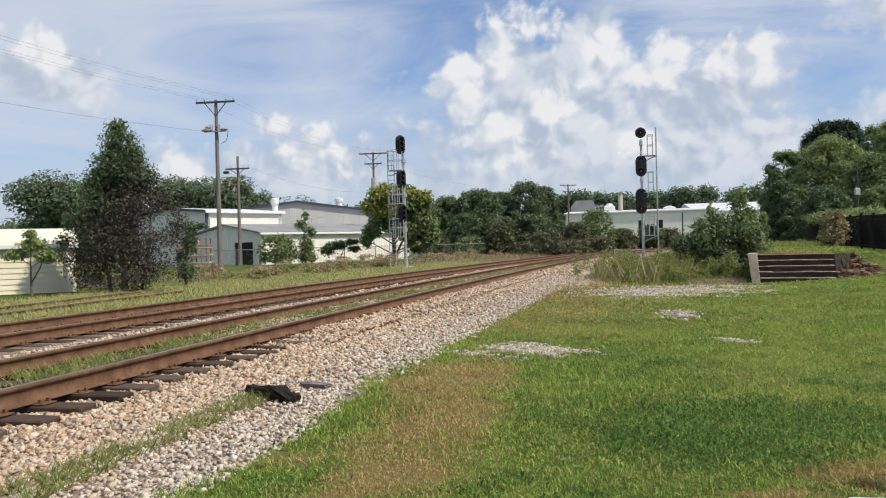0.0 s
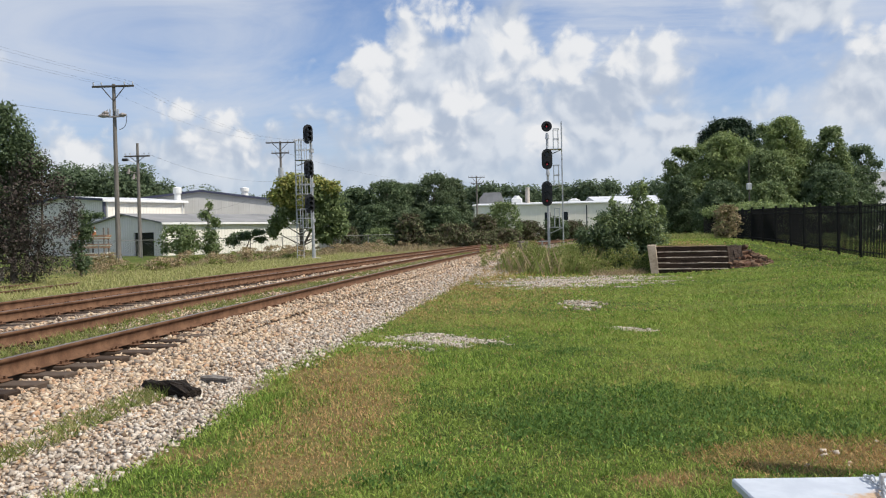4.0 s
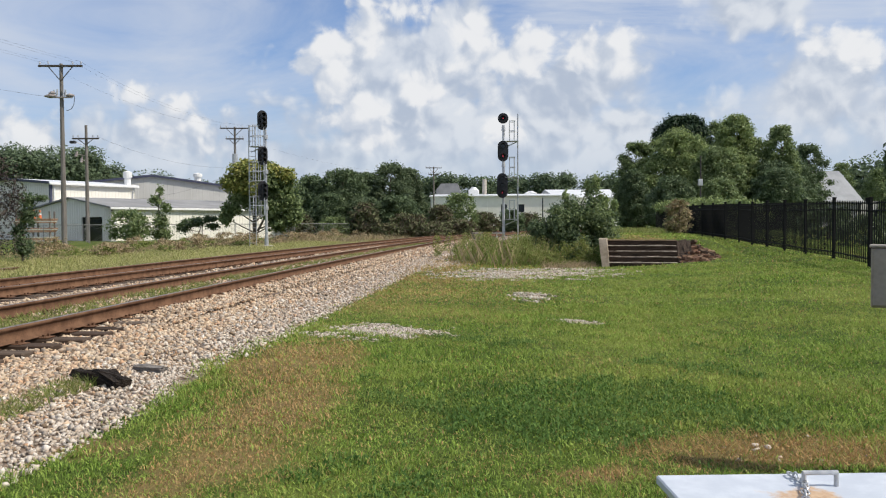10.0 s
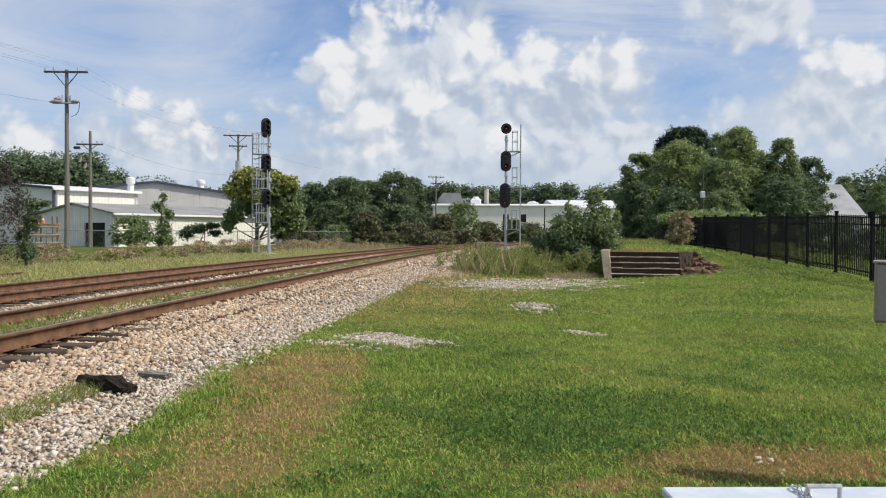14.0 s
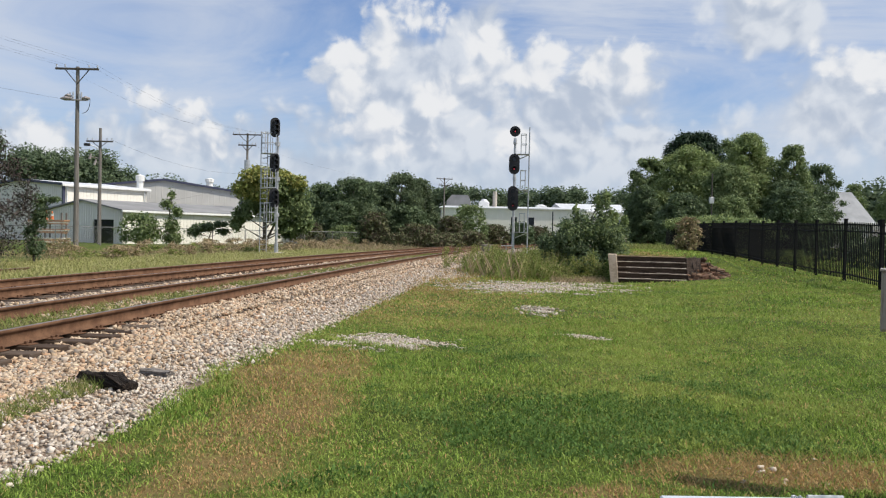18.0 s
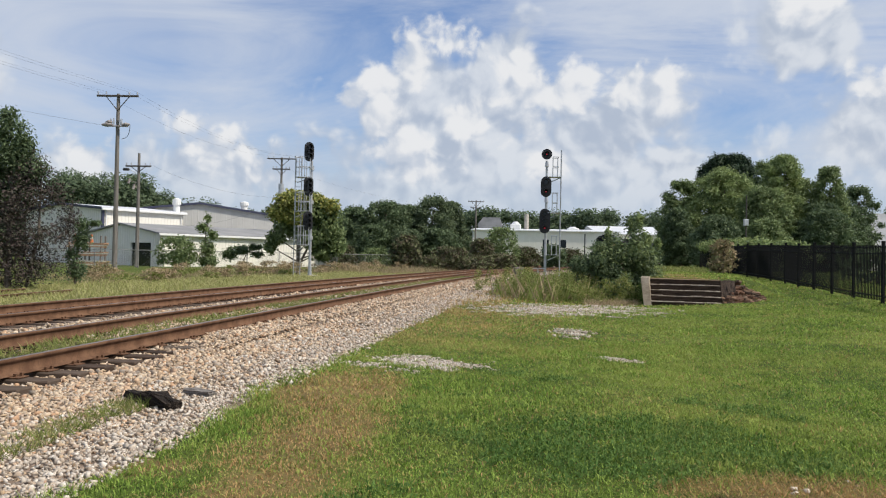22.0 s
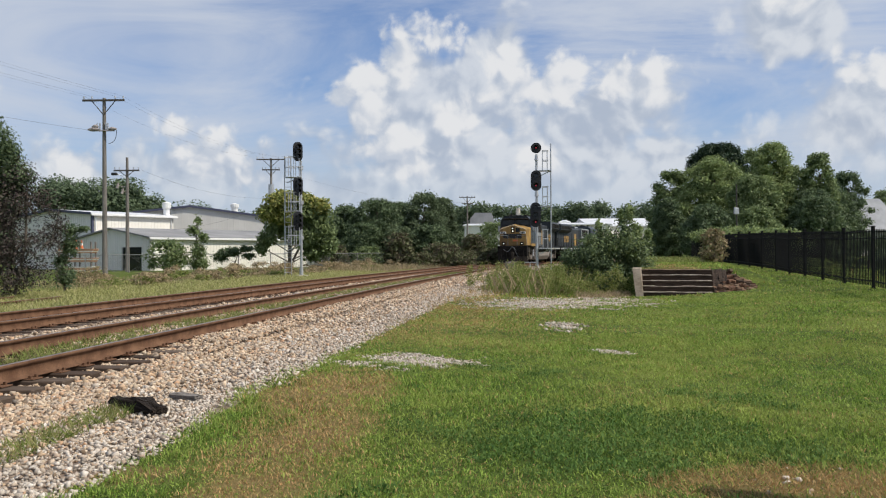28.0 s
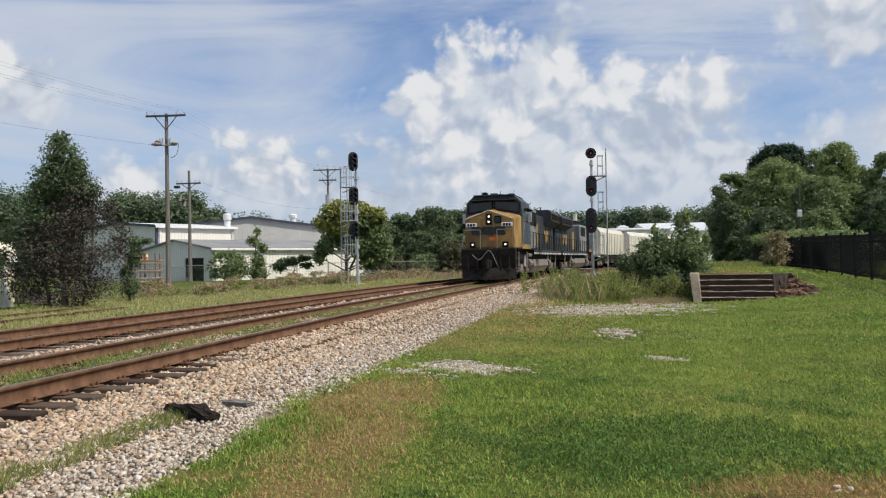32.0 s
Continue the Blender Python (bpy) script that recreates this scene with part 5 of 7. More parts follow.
# ---- chain-link fence before the workshop ----
cl = empty("chain_link_fence", pose(0, 0, 0), "grey chain-link fence with weeds at its foot", "fence")
pts = [(-24.0, 60.0), (-15.5, 62.5), (-8.0, 66.0), (-1.0, 72.0), (4.0, 76.0)]
for (x0, y0), (x1, y1) in zip(pts[:-1], pts[1:]):
    n = max(1, round(math.hypot(x1 - x0, y1 - y0) / 2.8))
    for i in range(n):
        bm = bmesh.new()
        rod(bm, (x0 + (x1 - x0) * i / n, y0 + (y1 - y0) * i / n, -0.1), (x0 + (x1 - x0) * i / n, y0 + (y1 - y0) * i / n, 1.4), 0.035, seg=6)
        part("post", bm, fence_wire, cl)
    bm = bmesh.new()
    rod(bm, (x0, y0, 1.36), (x1, y1, 1.36), 0.028, seg=5)
    part("top_rail", bm, fence_wire, cl)
    bm = bmesh.new()
    m = int(math.hypot(x1 - x0, y1 - y0) / 0.22)
    for i in range(m):
        for s in (0, 1):
            a, b = (i / m, min(1, (i + 8) / m)) if s else (min(1, (i + 8) / m), i / m)
            rod(bm, (x0 + (x1 - x0) * a, y0 + (y1 - y0) * a, 0.02), (x0 + (x1 - x0) * b, y0 + (y1 - y0) * b, 1.36), 0.005, seg=3, caps=False)
    part("wire_mesh", bm, fence_wire, cl)

# stacked goods in the yard
orange = plain("orange_plastic", (0.55, 0.12, 0.03), (0.68, 0.18, 0.05), 5, 0.5)
pallet_wood = plain("pallet_wood", (0.32, 0.18, 0.10), (0.46, 0.28, 0.17), 5, 0.85, streak=(1, 6, 6))
rack = empty("storage_rack", pose(-20.4, 66.6, -0.2, 0, 0, -12), "open yard rack loaded with timber boards", "rack")
for x in (-1.3, 0, 1.3):
    bm = bmesh.new()
    box(bm, (x - 0.05, -0.4, 0), (x + 0.05, -0.3, 2.6))
    box(bm, (x - 0.05, 0.3, 0), (x + 0.05, 0.4, 2.6))
    part("upright", bm, loco_tank, rack)
for z in (0.3, 1.0, 1.7):
    for i in range(4):
        bm = bmesh.new()
        box(bm, (-1.5 + 0.07 * i, -0.45, z + i * 0.09), (1.4 + 0.05 * i, 0.45, z + 0.075 + i * 0.09), 0.01)
        part("board", bm, pallet_wood if (i + int(z * 10)) % 3 else hopper_white, rack)
for x in (-1.0, -0.55, -0.1, 0.35):
    th = empty("traffic_cone", pose(-20.4 + x, 66.6 - x * 0.2, 1.86), "stack of orange cones with white collars", "traffic cone", "cones on the rack")
    bm = bmesh.new()
    rod(bm, (0, 0, 0), (0, 0, 0.66), 0.14, 0.04, 10)
    part("cone", bm, orange, th)
    bm = bmesh.new()
    rod(bm, (0, 0, 0.26), (0, 0, 0.44), 0.107, 0.080, 10)
    part("collar", bm, white_paint, th)
for x, y, w in ((-14.6, 33.0, 1.0), (-13.2, 31.6, 0.8)):
    th = empty("pallet_stack", pose(x, y, -0.1, 0, 0, 20), "small stack of pale pallets beside the shed", "pallets", "pallet stacks")
    for i in range(4):
        bm = bmesh.new()
        box(bm, (-w / 2, -0.5, i * 0.15), (w / 2, 0.5, i * 0.15 + 0.03))
        box(bm, (-w / 2, -0.5, i * 0.15 + 0.03), (-w / 2 + 0.1, 0.5, i * 0.15 + 0.13))
        box(bm, (w / 2 - 0.1, -0.5, i * 0.15 + 0.03), (w / 2, 0.5, i * 0.15 + 0.13))
        part("pallet", bm, pole_wood, th)

# ---- old steps in the bank ----
steps = empty("steps", Matrix.Translation((STEP_O[0], STEP_O[1], 0)) @ Matrix.Rotation(math.atan2(STEP_A[1], STEP_A[0]), 4, "Z"), "five old steps of dark timbers with pale worn treads", "steps")
SW = 2.45
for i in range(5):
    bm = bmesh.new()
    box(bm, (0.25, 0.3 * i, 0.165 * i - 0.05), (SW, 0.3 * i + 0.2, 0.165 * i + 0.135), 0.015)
    part("timber", bm, timber_and_bank_mat, steps)
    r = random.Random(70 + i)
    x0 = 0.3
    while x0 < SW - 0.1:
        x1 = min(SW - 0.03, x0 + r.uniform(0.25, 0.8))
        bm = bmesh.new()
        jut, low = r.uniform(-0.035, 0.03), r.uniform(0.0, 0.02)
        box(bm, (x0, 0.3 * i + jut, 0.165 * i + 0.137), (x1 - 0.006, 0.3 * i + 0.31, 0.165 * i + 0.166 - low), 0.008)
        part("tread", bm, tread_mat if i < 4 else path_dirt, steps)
        x0 = x1
bm = bmesh.new()
prism(bm, [(-0.1, -0.1), (1.7, -0.1), (1.7, 0.86), (1.2, 0.88), (0.22, 0.86), (-0.05, 0.1)], 0, 0.17, 0.40)
for v in bm.verts:
    v.co.x -= 0.14 * v.co.z
part("cheek_wall", bm, cheek_mat, steps, "pale concrete side wall of the steps")
# side bank: its near-black colour stands in for the shade over it
bm = bmesh.new()
bmesh.ops.create_cube(bm, size=1.0)
bmesh.ops.subdivide_edges(bm, edges=bm.edges, cuts=5, use_grid_fill=True)
for v in bm.verts:
    p = v.co.copy()
    q = p.y + 0.5
    v.co = Vector((SW + 0.2 + p.x * 0.44, 0.08 + 1.8 * q, (p.z + 0.5) * (0.14 + 0.66 * min(1.0, q * 1.25)))) + noise.noise_vector(p * 4.3) * 0.09
part("side_bank", bm, timber_and_bank_mat, steps)
brick_mat = island("old_bricks", [(0.08, 0.045, 0.03), (0.15, 0.08, 0.048), (0.22, 0.145, 0.095), (0.035, 0.024, 0.018)], 0.9, obj=True, grain=0.35, scale=20.0)
bm = bmesh.new()
box(bm, (-0.12, -0.06, -0.04), (0.12, 0.06, 0.04), 0.01)
brick_me = bpy.data.meshes.new("brick")
bm.to_mesh(brick_me)
bm.free()
brick_me.materials.append(brick_mat)
r = random.Random(5)
pile = empty("brick_heap", steps.matrix_world @ pose(SW + 0.3, 0.2, 0), "tumbled heap of old red bricks beside the steps", "bricks")
for i in range(210):
    t, w = r.random(), r.random()
    x = -0.25 + w * (0.95 + 0.4 * r.random())
    y = t * 1.8 - 0.2 * w
    top = max(0.0, (0.22 + 0.68 * t) * (1 - max(0.0, w - 0.25) * 0.75))
    ob = new("brick", brick_me)
    ob.parent = pile
    ob.matrix_basis = pose(x, y, max(0.03, top * r.uniform(0.45, 1.0)), r.uniform(-18, 18), r.uniform(-18, 18), r.choice((0, 20, 90, 70)) + r.uniform(-20, 20))

# ---- black picket fence ----
FENCE = [(11.9, 12.2), (13.5, 17.7), (15.1, 22.7), (17.9, 31.5), (20.1, 39.0), (21.8, 45.5), (22.7, 50.5)]
fence = empty("picket_fence", pose(0, 0, 0), "black steel picket fence with square posts", "fence")
bm = bmesh.new()
box(bm, (-0.01, -0.01, 0.08), (0.01, 0.01, 1.6))
picket_me = bpy.data.meshes.new("picket")
bm.to_mesh(picket_me)
bm.free()
picket_me.materials.append(fence_paint)
bm = bmesh.new()
box(bm, (-0.038, -0.038, -0.2), (0.038, 0.038, 1.66), 0.006)
box(bm, (-0.046, -0.046, 1.66), (0.046, 0.046, 1.69), 0.006)
post_me = bpy.data.meshes.new("post")
bm.to_mesh(post_me)
bm.free()
post_me.materials.append(fence_paint)
for (x0, y0), (x1, y1) in zip(FENCE[:-1], FENCE[1:]):
    ln = math.hypot(x1 - x0, y1 - y0)
    bays = max(1, round(ln / 2.4))
    for i in range(bays):
        a, b = [(x0 + (x1 - x0) * t, y0 + (y1 - y0) * t) for t in (i / bays, (i + 1) / bays)]
        za, zb = float(height(*a)), float(height(*b))
        ob = new("post", post_me)
        ob.parent, ob.location = fence, (a[0], a[1], za)
        for z in (0.2, 1.36, 1.54):
            bm = bmesh.new()
            w = Vector((b[0] - a[0], b[1] - a[1], zb - za))
            box(bm, (0, -0.018, -0.018), (w.length, 0.018, 0.018), 0.0, Matrix.Translation((a[0], a[1], za + z)) @ w.to_track_quat("X", "Z").to_matrix().to_4x4())
            part("rail", bm, fence_paint, fence)
        n = int(ln / bays / 0.125)
        for j in range(1, n):
            t = j / n
            ob = new("picket", picket_me)
            ob.parent, ob.location = fence, (a[0] + (b[0] - a[0]) * t, a[1] + (b[1] - a[1]) * t, za + (zb - za) * t)

# thin post with a box behind the fence
sp = empty("utility_post", pose(23.55, 46.0, 0.6), "thin dark post with a pale grey box behind the fence", "post")
bm = bmesh.new()
rod(bm, (0, 0, -0.6), (0, 0, 4.75), 0.055, 0.04, 8)
part("pole", bm, arm_wood, sp)
bm = bmesh.new()
box(bm, (-0.22, -0.2, 2.95), (0.06, -0.05, 3.35), 0.02)
part("meter_box", bm, steel_galv, sp)
for x, y in ((22.6, 27.5), (26.5, 35.0)):
    gp = empty("garden_lamp", pose(x, y, 0.3), "short black garden lamp behind the fence", "lamp", "garden lamps")
    bm = bmesh.new()
    rod(bm, (0, 0, -0.3), (0, 0, 1.9), 0.04, seg=8)
    part("post", bm, fence_paint, gp)
    bm = bmesh.new()
    box(bm, (-0.1, -0.1, 1.9), (0.1, 0.1, 2.2), 0.02)
    part("lantern", bm, fence_paint, gp)
pave = raw("pavement", [(21.5, 23.5, 0.45), (29, 21, 0.45), (40, 38, 0.45), (27.5, 40, 0.45)], [(0, 1, 2, 3)], concrete)
tagged(pave, "pale grey paved yard behind the fence", "pavement", kind="structure")

# ---- electrical panel on a post ----
pn = empty("electrical_panel", pose(3.19, 4.08, 0.02, 0, 0, -38), "taupe steel electrical panel box on a thin post", "electrical panel")
bm = bmesh.new()
box(bm, (0.0, -0.02, 0.90), (0.30, 0.13, 1.225), 0.008)
cab = part("cabinet", bm, meter_paint, pn)
bm = bmesh.new()
box(bm, (-0.008, -0.03, 1.226), (0.308, 0.138, 1.24), 0.003)
part("rain_cap", bm, meter_paint, cab)
bm = bmesh.new()
box(bm, (0.012, -0.029, 0.912), (0.288, -0.0205, 1.215), 0.003)
part("door", bm, meter_paint, cab)
bm = bmesh.new()
box(bm, (0.25, -0.042, 1.03), (0.27, -0.0295, 1.08), 0.003)
part("latch", bm, steel_galv, cab)
for x in (0.115, 0.2):
    bm = bmesh.new()
    rod(bm, (x, 0.06, -0.1), (x, 0.06, 0.905), 0.018, seg=10)
    part("conduit", bm, meter_paint, pn)

# ---- pale steel cabinet near the camera ----
BT = 0.42
bx = empty("steel_chest", pose(1.48, 3.02, 0.0, 0, 0, -8), "low pale grey steel chest with rust stains and a chained lid", "chest")
bm = bmesh.new()
box(bm, (0.03, -0.82, -0.02), (1.27, -0.03, BT - 0.035), 0.01)
part("body", bm, meter_paint, bx)
lid_m, k, b = material("chest_lid_paint", 0.42)
co = k.add("ShaderNodeTexCoord")
n1, n2 = k.noise(7.0, (co, 3), 5.0, 0.65), k.noise(45.0, (co, 3), 4.0, 0.6)
sep = k.add("ShaderNodeSeparateXYZ", {0: (co, 3)})
spot = ellipse(k, (sep, 0), (sep, 1), 0.47, -0.28, 0.24, 0.16, 15)
rusty = k.ramp(k.math("ADD", spot, k.math("MULTIPLY", k.math("SUBTRACT", n1, 0.5), 2.2)), 0.25, 0.6)
chips = k.ramp(n2, 0.68, 0.74)
col = k.mix(k.ramp(n1, 0.35, 0.7), (0.46, 0.50, 0.56), (0.57, 0.61, 0.66))
col = k.mix(rusty, col, k.mix(n2, (0.30, 0.13, 0.05), (0.70, 0.55, 0.36)))
k.put(b, "Base Color", k.mix(k.math("MULTIPLY", chips, 0.5), col, (0.32, 0.28, 0.25)))
bm = bmesh.new()
box(bm, (0, -0.85, BT - 0.035), (1.3, 0, BT), 0.006)
lid = part("lid", bm, lid_m, bx)
bm = bmesh.new()
for x in (0.50, 0.62):
    rod(bm, (x, -0.155, BT), (x, -0.155, BT + 0.05), 0.009, seg=8)
rod(bm, (0.495, -0.155, BT + 0.05), (0.625, -0.155, BT + 0.05), 0.009, seg=8)
part("handle", bm, steel_galv, lid)


def chain_link(bm, m):
    n, tube = 10, 5
    ring = []
    for i in range(n):
        a = 2 * math.pi * i / n
        c = Vector((0.019 * math.cos(a) + 0.008 * (1 if math.cos(a) > 0 else -1), 0.011 * math.sin(a), 0))
        d = Vector((math.cos(a), math.sin(a), 0))
        ring.append([bm.verts.new(m @ (c + d * 0.0042 * math.cos(b) + Vector((0, 0, 0.0042 * math.sin(b))))) for b in [2 * math.pi * j / tube for j in range(tube)]])
    for i in range(n):
        for j in range(tube):
            bm.faces.new((ring[i][j], ring[(i + 1) % n][j], ring[(i + 1) % n][(j + 1) % tube], ring[i][(j + 1) % tube]))


chain = empty("chain", bx.matrix_world @ pose(0, 0, BT), "galvanised steel chain lying over the chest lid", "chain")
r = random.Random(3)
for i in range(17):
    t = i / 16
    bm = bmesh.new()
    chain_link(bm, pose(0.50 - 0.10 * t + 0.02 * math.sin(t * 9), -0.05 - 0.55 * t, 0.012 + 0.004 * (i % 2), 90 * (i % 2) + r.uniform(-20, 20), 0, 258 + r.uniform(-14, 14)))
    part("link", bm, steel_galv, chain, smooth=True)

# rotten piece of tie lying on the gravel
char_wood = plain("rotten_black_wood", (0.010, 0.008, 0.007), (0.045, 0.034, 0.026), 9, 0.95, bump=0.8, dist=0.02, streak=(1, 6, 6))
lg = empty("rotten_timber", pose(-1.62, 7.44, 0.035, 0, 3, -46), "charred-looking piece of rotten black timber on gravel", "timber")
bm = bmesh.new()
bmesh.ops.create_cube(bm, size=1.0)
bmesh.ops.subdivide_edges(bm, edges=bm.edges, cuts=5, use_grid_fill=True)
for v in bm.verts:
    p = v.co.copy()
    taper = 0.5 + 0.5 * math.sin(max(0, min(1, p.x + 0.6)) * 2.6)
    v.co = Vector((p.x * 0.72, p.y * 0.17 * taper, (p.z + 0.3) * 0.125 * taper)) + Vector((0, 0, 0.02 * math.sin(p.x * 6))) + noise.noise_vector(p * 4) * 0.035
part("wood", bm, char_wood, lg)
sl = empty("wood_splinter", pose(-1.28, 7.94, 0.045, 0, 0, -34), "weathered grey-brown splinter of a tie on gravel", "timber")
bm = bmesh.new()
bmesh.ops.create_cube(bm, size=1.0)
bmesh.ops.subdivide_edges(bm, edges=bm.edges, cuts=3, use_grid_fill=True)
for v in bm.verts:
    p = v.co.copy()
    v.co = Vector((p.x * 0.34, p.y * 0.10, (p.z + 0.3) * 0.04)) + noise.noise_vector(p * 6) * 0.02
part("wood", bm, pole_wood, sl)
# ---- the train ----
K = 0.955


def bars(parent, x0, x1, z0, z1, y, n, mat, name="lettering"):
    """Plain shapes in place of lettering on a side wall."""
    w = (x1 - x0) / n
    for sgn in (-1, 1):
        bm = bmesh.new()
        for i in range(n):
            box(bm, (x0 + w * i, sgn * y - 0.006, z0), (x0 + w * (i + 0.72), sgn * y + 0.006, z1))
        part(name, bm, mat, parent)


def bogie(th, x, axles, r, gauge=0.75, frame_mat=None, length=2.2):
    bm = bmesh.new()
    for sgn in (-1, 1):
        prism(bm, [(x - length, 0.62), (x - length * 0.8, 0.45), (x + length * 0.8, 0.45), (x + length, 0.62), (x + length, 0.95), (x + length * 0.5, 0.85), (x - length * 0.5, 0.85), (x - length, 0.95)], 1, sgn * 1.08 - 0.08, sgn * 1.08 + 0.08)
    box(bm, (x - 0.5, -1.1, 0.55), (x + 0.5, 1.1, 0.95), 0.04)
    bg = part("bogie_frame", bm, frame_mat or loco_black, th)
    for a in axles:
        for sgn in (-1, 1):
            bm = bmesh.new()
            rod(bm, (x + a, sgn * 1.1, r), (x + a, sgn * 1.28, r), 0.17, 0.14, 10)
            box(bm, (x + a - 0.2, sgn * 1.16 - 0.07, r + 0.12), (x + a + 0.2, sgn * 1.16 + 0.07, r + 0.3), 0.02)
            part("axle_box", bm, loco_tank, bg)
    for sgn in (-1, 1):
        for dx in (-0.35, 0.35):
            bm = bmesh.new()
            rod(bm, (x + dx, sgn * 1.16, 0.48), (x + dx, sgn * 1.16, 0.9), 0.09, seg=8)
            part("spring", bm, loco_tank, bg)
    out = []
    for a in axles:
        bm = bmesh.new()
        rod(bm, (0, -0.8, 0), (0, 0.8, 0), 0.09, seg=8)
        for sgn in (-1, 1):
            rod(bm, (0, sgn * gauge - 0.065, 0), (0, sgn * gauge + 0.065, 0), r, seg=20)
            rod(bm, (0, sgn * (gauge - 0.1) - 0.015, 0), (0, sgn * (gauge - 0.1) + 0.015, 0), r + 0.028, seg=20)
            for i in range(3):
                box(bm, (-r * 0.8, sgn * (gauge + 0.07) - 0.01, -0.05), (r * 0.8, sgn * (gauge + 0.07) + 0.01, 0.05), 0, Matrix.Rotation(i * math.pi / 3, 4, "Y"))
        w = part("wheelset", bm, loco_black, th)
        w.location = (x + a, 0, r)
        out.append(w)
    return out


def locomotive(name, label):
    th = empty(name, pose(0, 0, 0), label, "locomotive", "locomotives of the freight train")
    bm = bmesh.new()
    box(bm, (-10.7, -1.25, 1.1), (10.2, 1.25, 1.7), 0.03)
    part("underframe", bm, loco_black, th)
    bm = bmesh.new()
    box(bm, (-10.8, -1.5, 1.7), (9.9, 1.5, 1.76), 0.01)
    part("walkway", bm, loco_black, th)
    for sgn in (-1, 1):
        bm = bmesh.new()
        box(bm, (-10.6, sgn * 1.5 - 0.02, 1.42), (3.9, sgn * 1.5 + 0.02, 1.72), 0.005)
        sill = part("side_sill", bm, loco_blue, th, "dark side sill with white dashes")
        bm = bmesh.new()
        box(bm, (5.5, sgn * 1.525 - 0.01, 1.74), (8.6, sgn * 1.525 + 0.01, 2.0), 0.004)
        part("cab_sill", bm, loco_yellow, th)
        x = -10.4
        while x < 3.6:
            bm = bmesh.new()
            box(bm, (x, sgn * 1.526 - 0.006, 1.47), (x + 0.42, sgn * 1.526 + 0.006, 1.56))
            part("dash", bm, white_paint, sill)
            x += 0.82
    # nose, widening backwards, with a shallow gabled top
    bm = bmesh.new()
    front = [(-1.30, 1.76), (1.30, 1.76), (1.30, 3.32), (0, 3.78), (-1.30, 3.32)]
    back = [(-1.52, 1.76), (1.52, 1.76), (1.52, 3.55), (0, 3.95), (-1.52, 3.55)]
    a, b = [bm.verts.new((10.0, *p)) for p in front], [bm.verts.new((8.5, *p)) for p in back]
    bm.faces.new(a)
    bm.faces.new(b[::-1])
    for i in range(5):
        bm.faces.new((a[i], b[i], b[(i + 1) % 5], a[(i + 1) % 5]))
    bmesh.ops.bevel(bm, geom=list(bm.edges), offset=0.05, segments=2, affect="EDGES")
    nose = part("nose", bm, loco_yellow, th, "yellow locomotive nose with dark emblem")
    bm = bmesh.new()
    for sgn in (-1, 1):
        rod(bm, (10.0, sgn * 1.29, 3.33), (10.0, 0, 3.79), 0.024, seg=6)
    part("nose_trim", bm, hopper_white, nose)
    bm = bmesh.new()
    box(bm, (9.99, -0.17, 3.02), (10.05, 0.17, 3.62), 0.02)
    hl = part("headlight_plate", bm, loco_black, nose)
    for z in (3.18, 3.45):
        bm = bmesh.new()
        rod(bm, (10.03, 0, z), (10.10, 0, z), 0.05, seg=14)
        part("headlight", bm, lamp_white, hl, "lit round headlight")
    bm = bmesh.new()
    box(bm, (9.99, -0.72, 1.85), (10.02, -0.05, 3.45), 0.02)
    door = part("nose_door", bm, loco_yellow, nose)
    bm = bmesh.new()
    box(bm, (10.0, 0.28, 3.08), (10.03, 0.68, 3.48), 0.06)
    part("door_window", bm, dark_glass, nose)
    for sgn in (-1, 1):
        bm = bmesh.new()
        box(bm, (9.98, sgn * 0.96 - 0.30, 2.92), (10.04, sgn * 0.96 + 0.30, 3.12), 0.02)
        nb = part("number_board", bm, white_paint, nose, "pale number board with dark bars")
        bm = bmesh.new()
        for i in range(3):
            box(bm, (10.04, sgn * 0.96 - 0.2 + i * 0.15, 2.95), (10.046, sgn * 0.96 - 0.1 + i * 0.15, 3.09))
        part("number_bars", bm, loco_black, nb)
        bm = bmesh.new()
        box(bm, (9.99, sgn * 0.88 - 0.16, 1.82), (10.14, sgn * 0.88 + 0.16, 2.12), 0.03)
        dl = part("ditch_light", bm, loco_black, nose)
        bm = bmesh.new()
        rod(bm, (10.12, sgn * 0.88, 1.97), (10.17, sgn * 0.88, 1.97), 0.05, seg=14)
        part("lamp", bm, lamp_white, dl, "lit round ditch light")
    bm = bmesh.new()
    for y0, y1 in ((-0.92, -0.38), (-0.34, 0.28), (0.3, 0.9)):
        prism(bm, [(y0, 2.52), (y1 - 0.1, 2.44), (y1, 2.52), (y1 - 0.06, 2.68), (y1, 2.84), (y1 - 0.1, 2.92), (y0, 2.92), (y0 - 0.06, 2.72)], 0, 10.03, 10.045)
    part("emblem", bm, black_paint, nose, "dark blue-black emblem shapes")
    bm = bmesh.new()
    box(bm, (10.03, 0.02, 2.18), (10.04, 0.5, 2.36))
    part("small_emblem", bm, orange, nose)
    # pilot and plough
    bm = bmesh.new()
    box(bm, (9.9, -1.45, 0.75), (10.35, 1.45, 1.74), 0.03)
    pilot = part("pilot", bm, loco_black, th)
    bm = bmesh.new()
    prism(bm, [(-1.45, 0.0), (-1.35, 0.25), (0, 0.75), (1.35, 0.25), (1.45, 0.0)], 2, 0.14, 0.75)
    for v in bm.verts:
        v.co.y *= 1.0 - 0.55 * (v.co.z > 0.5)
    bmesh.ops.transform(bm, matrix=Matrix(((0, 1, 0, 10.2), (1, 0, 0, 0), (0, 0, 1, 0), (0, 0, 0, 1))), verts=bm.verts)
    part("plough", bm, loco_black, pilot)
    bm = bmesh.new()
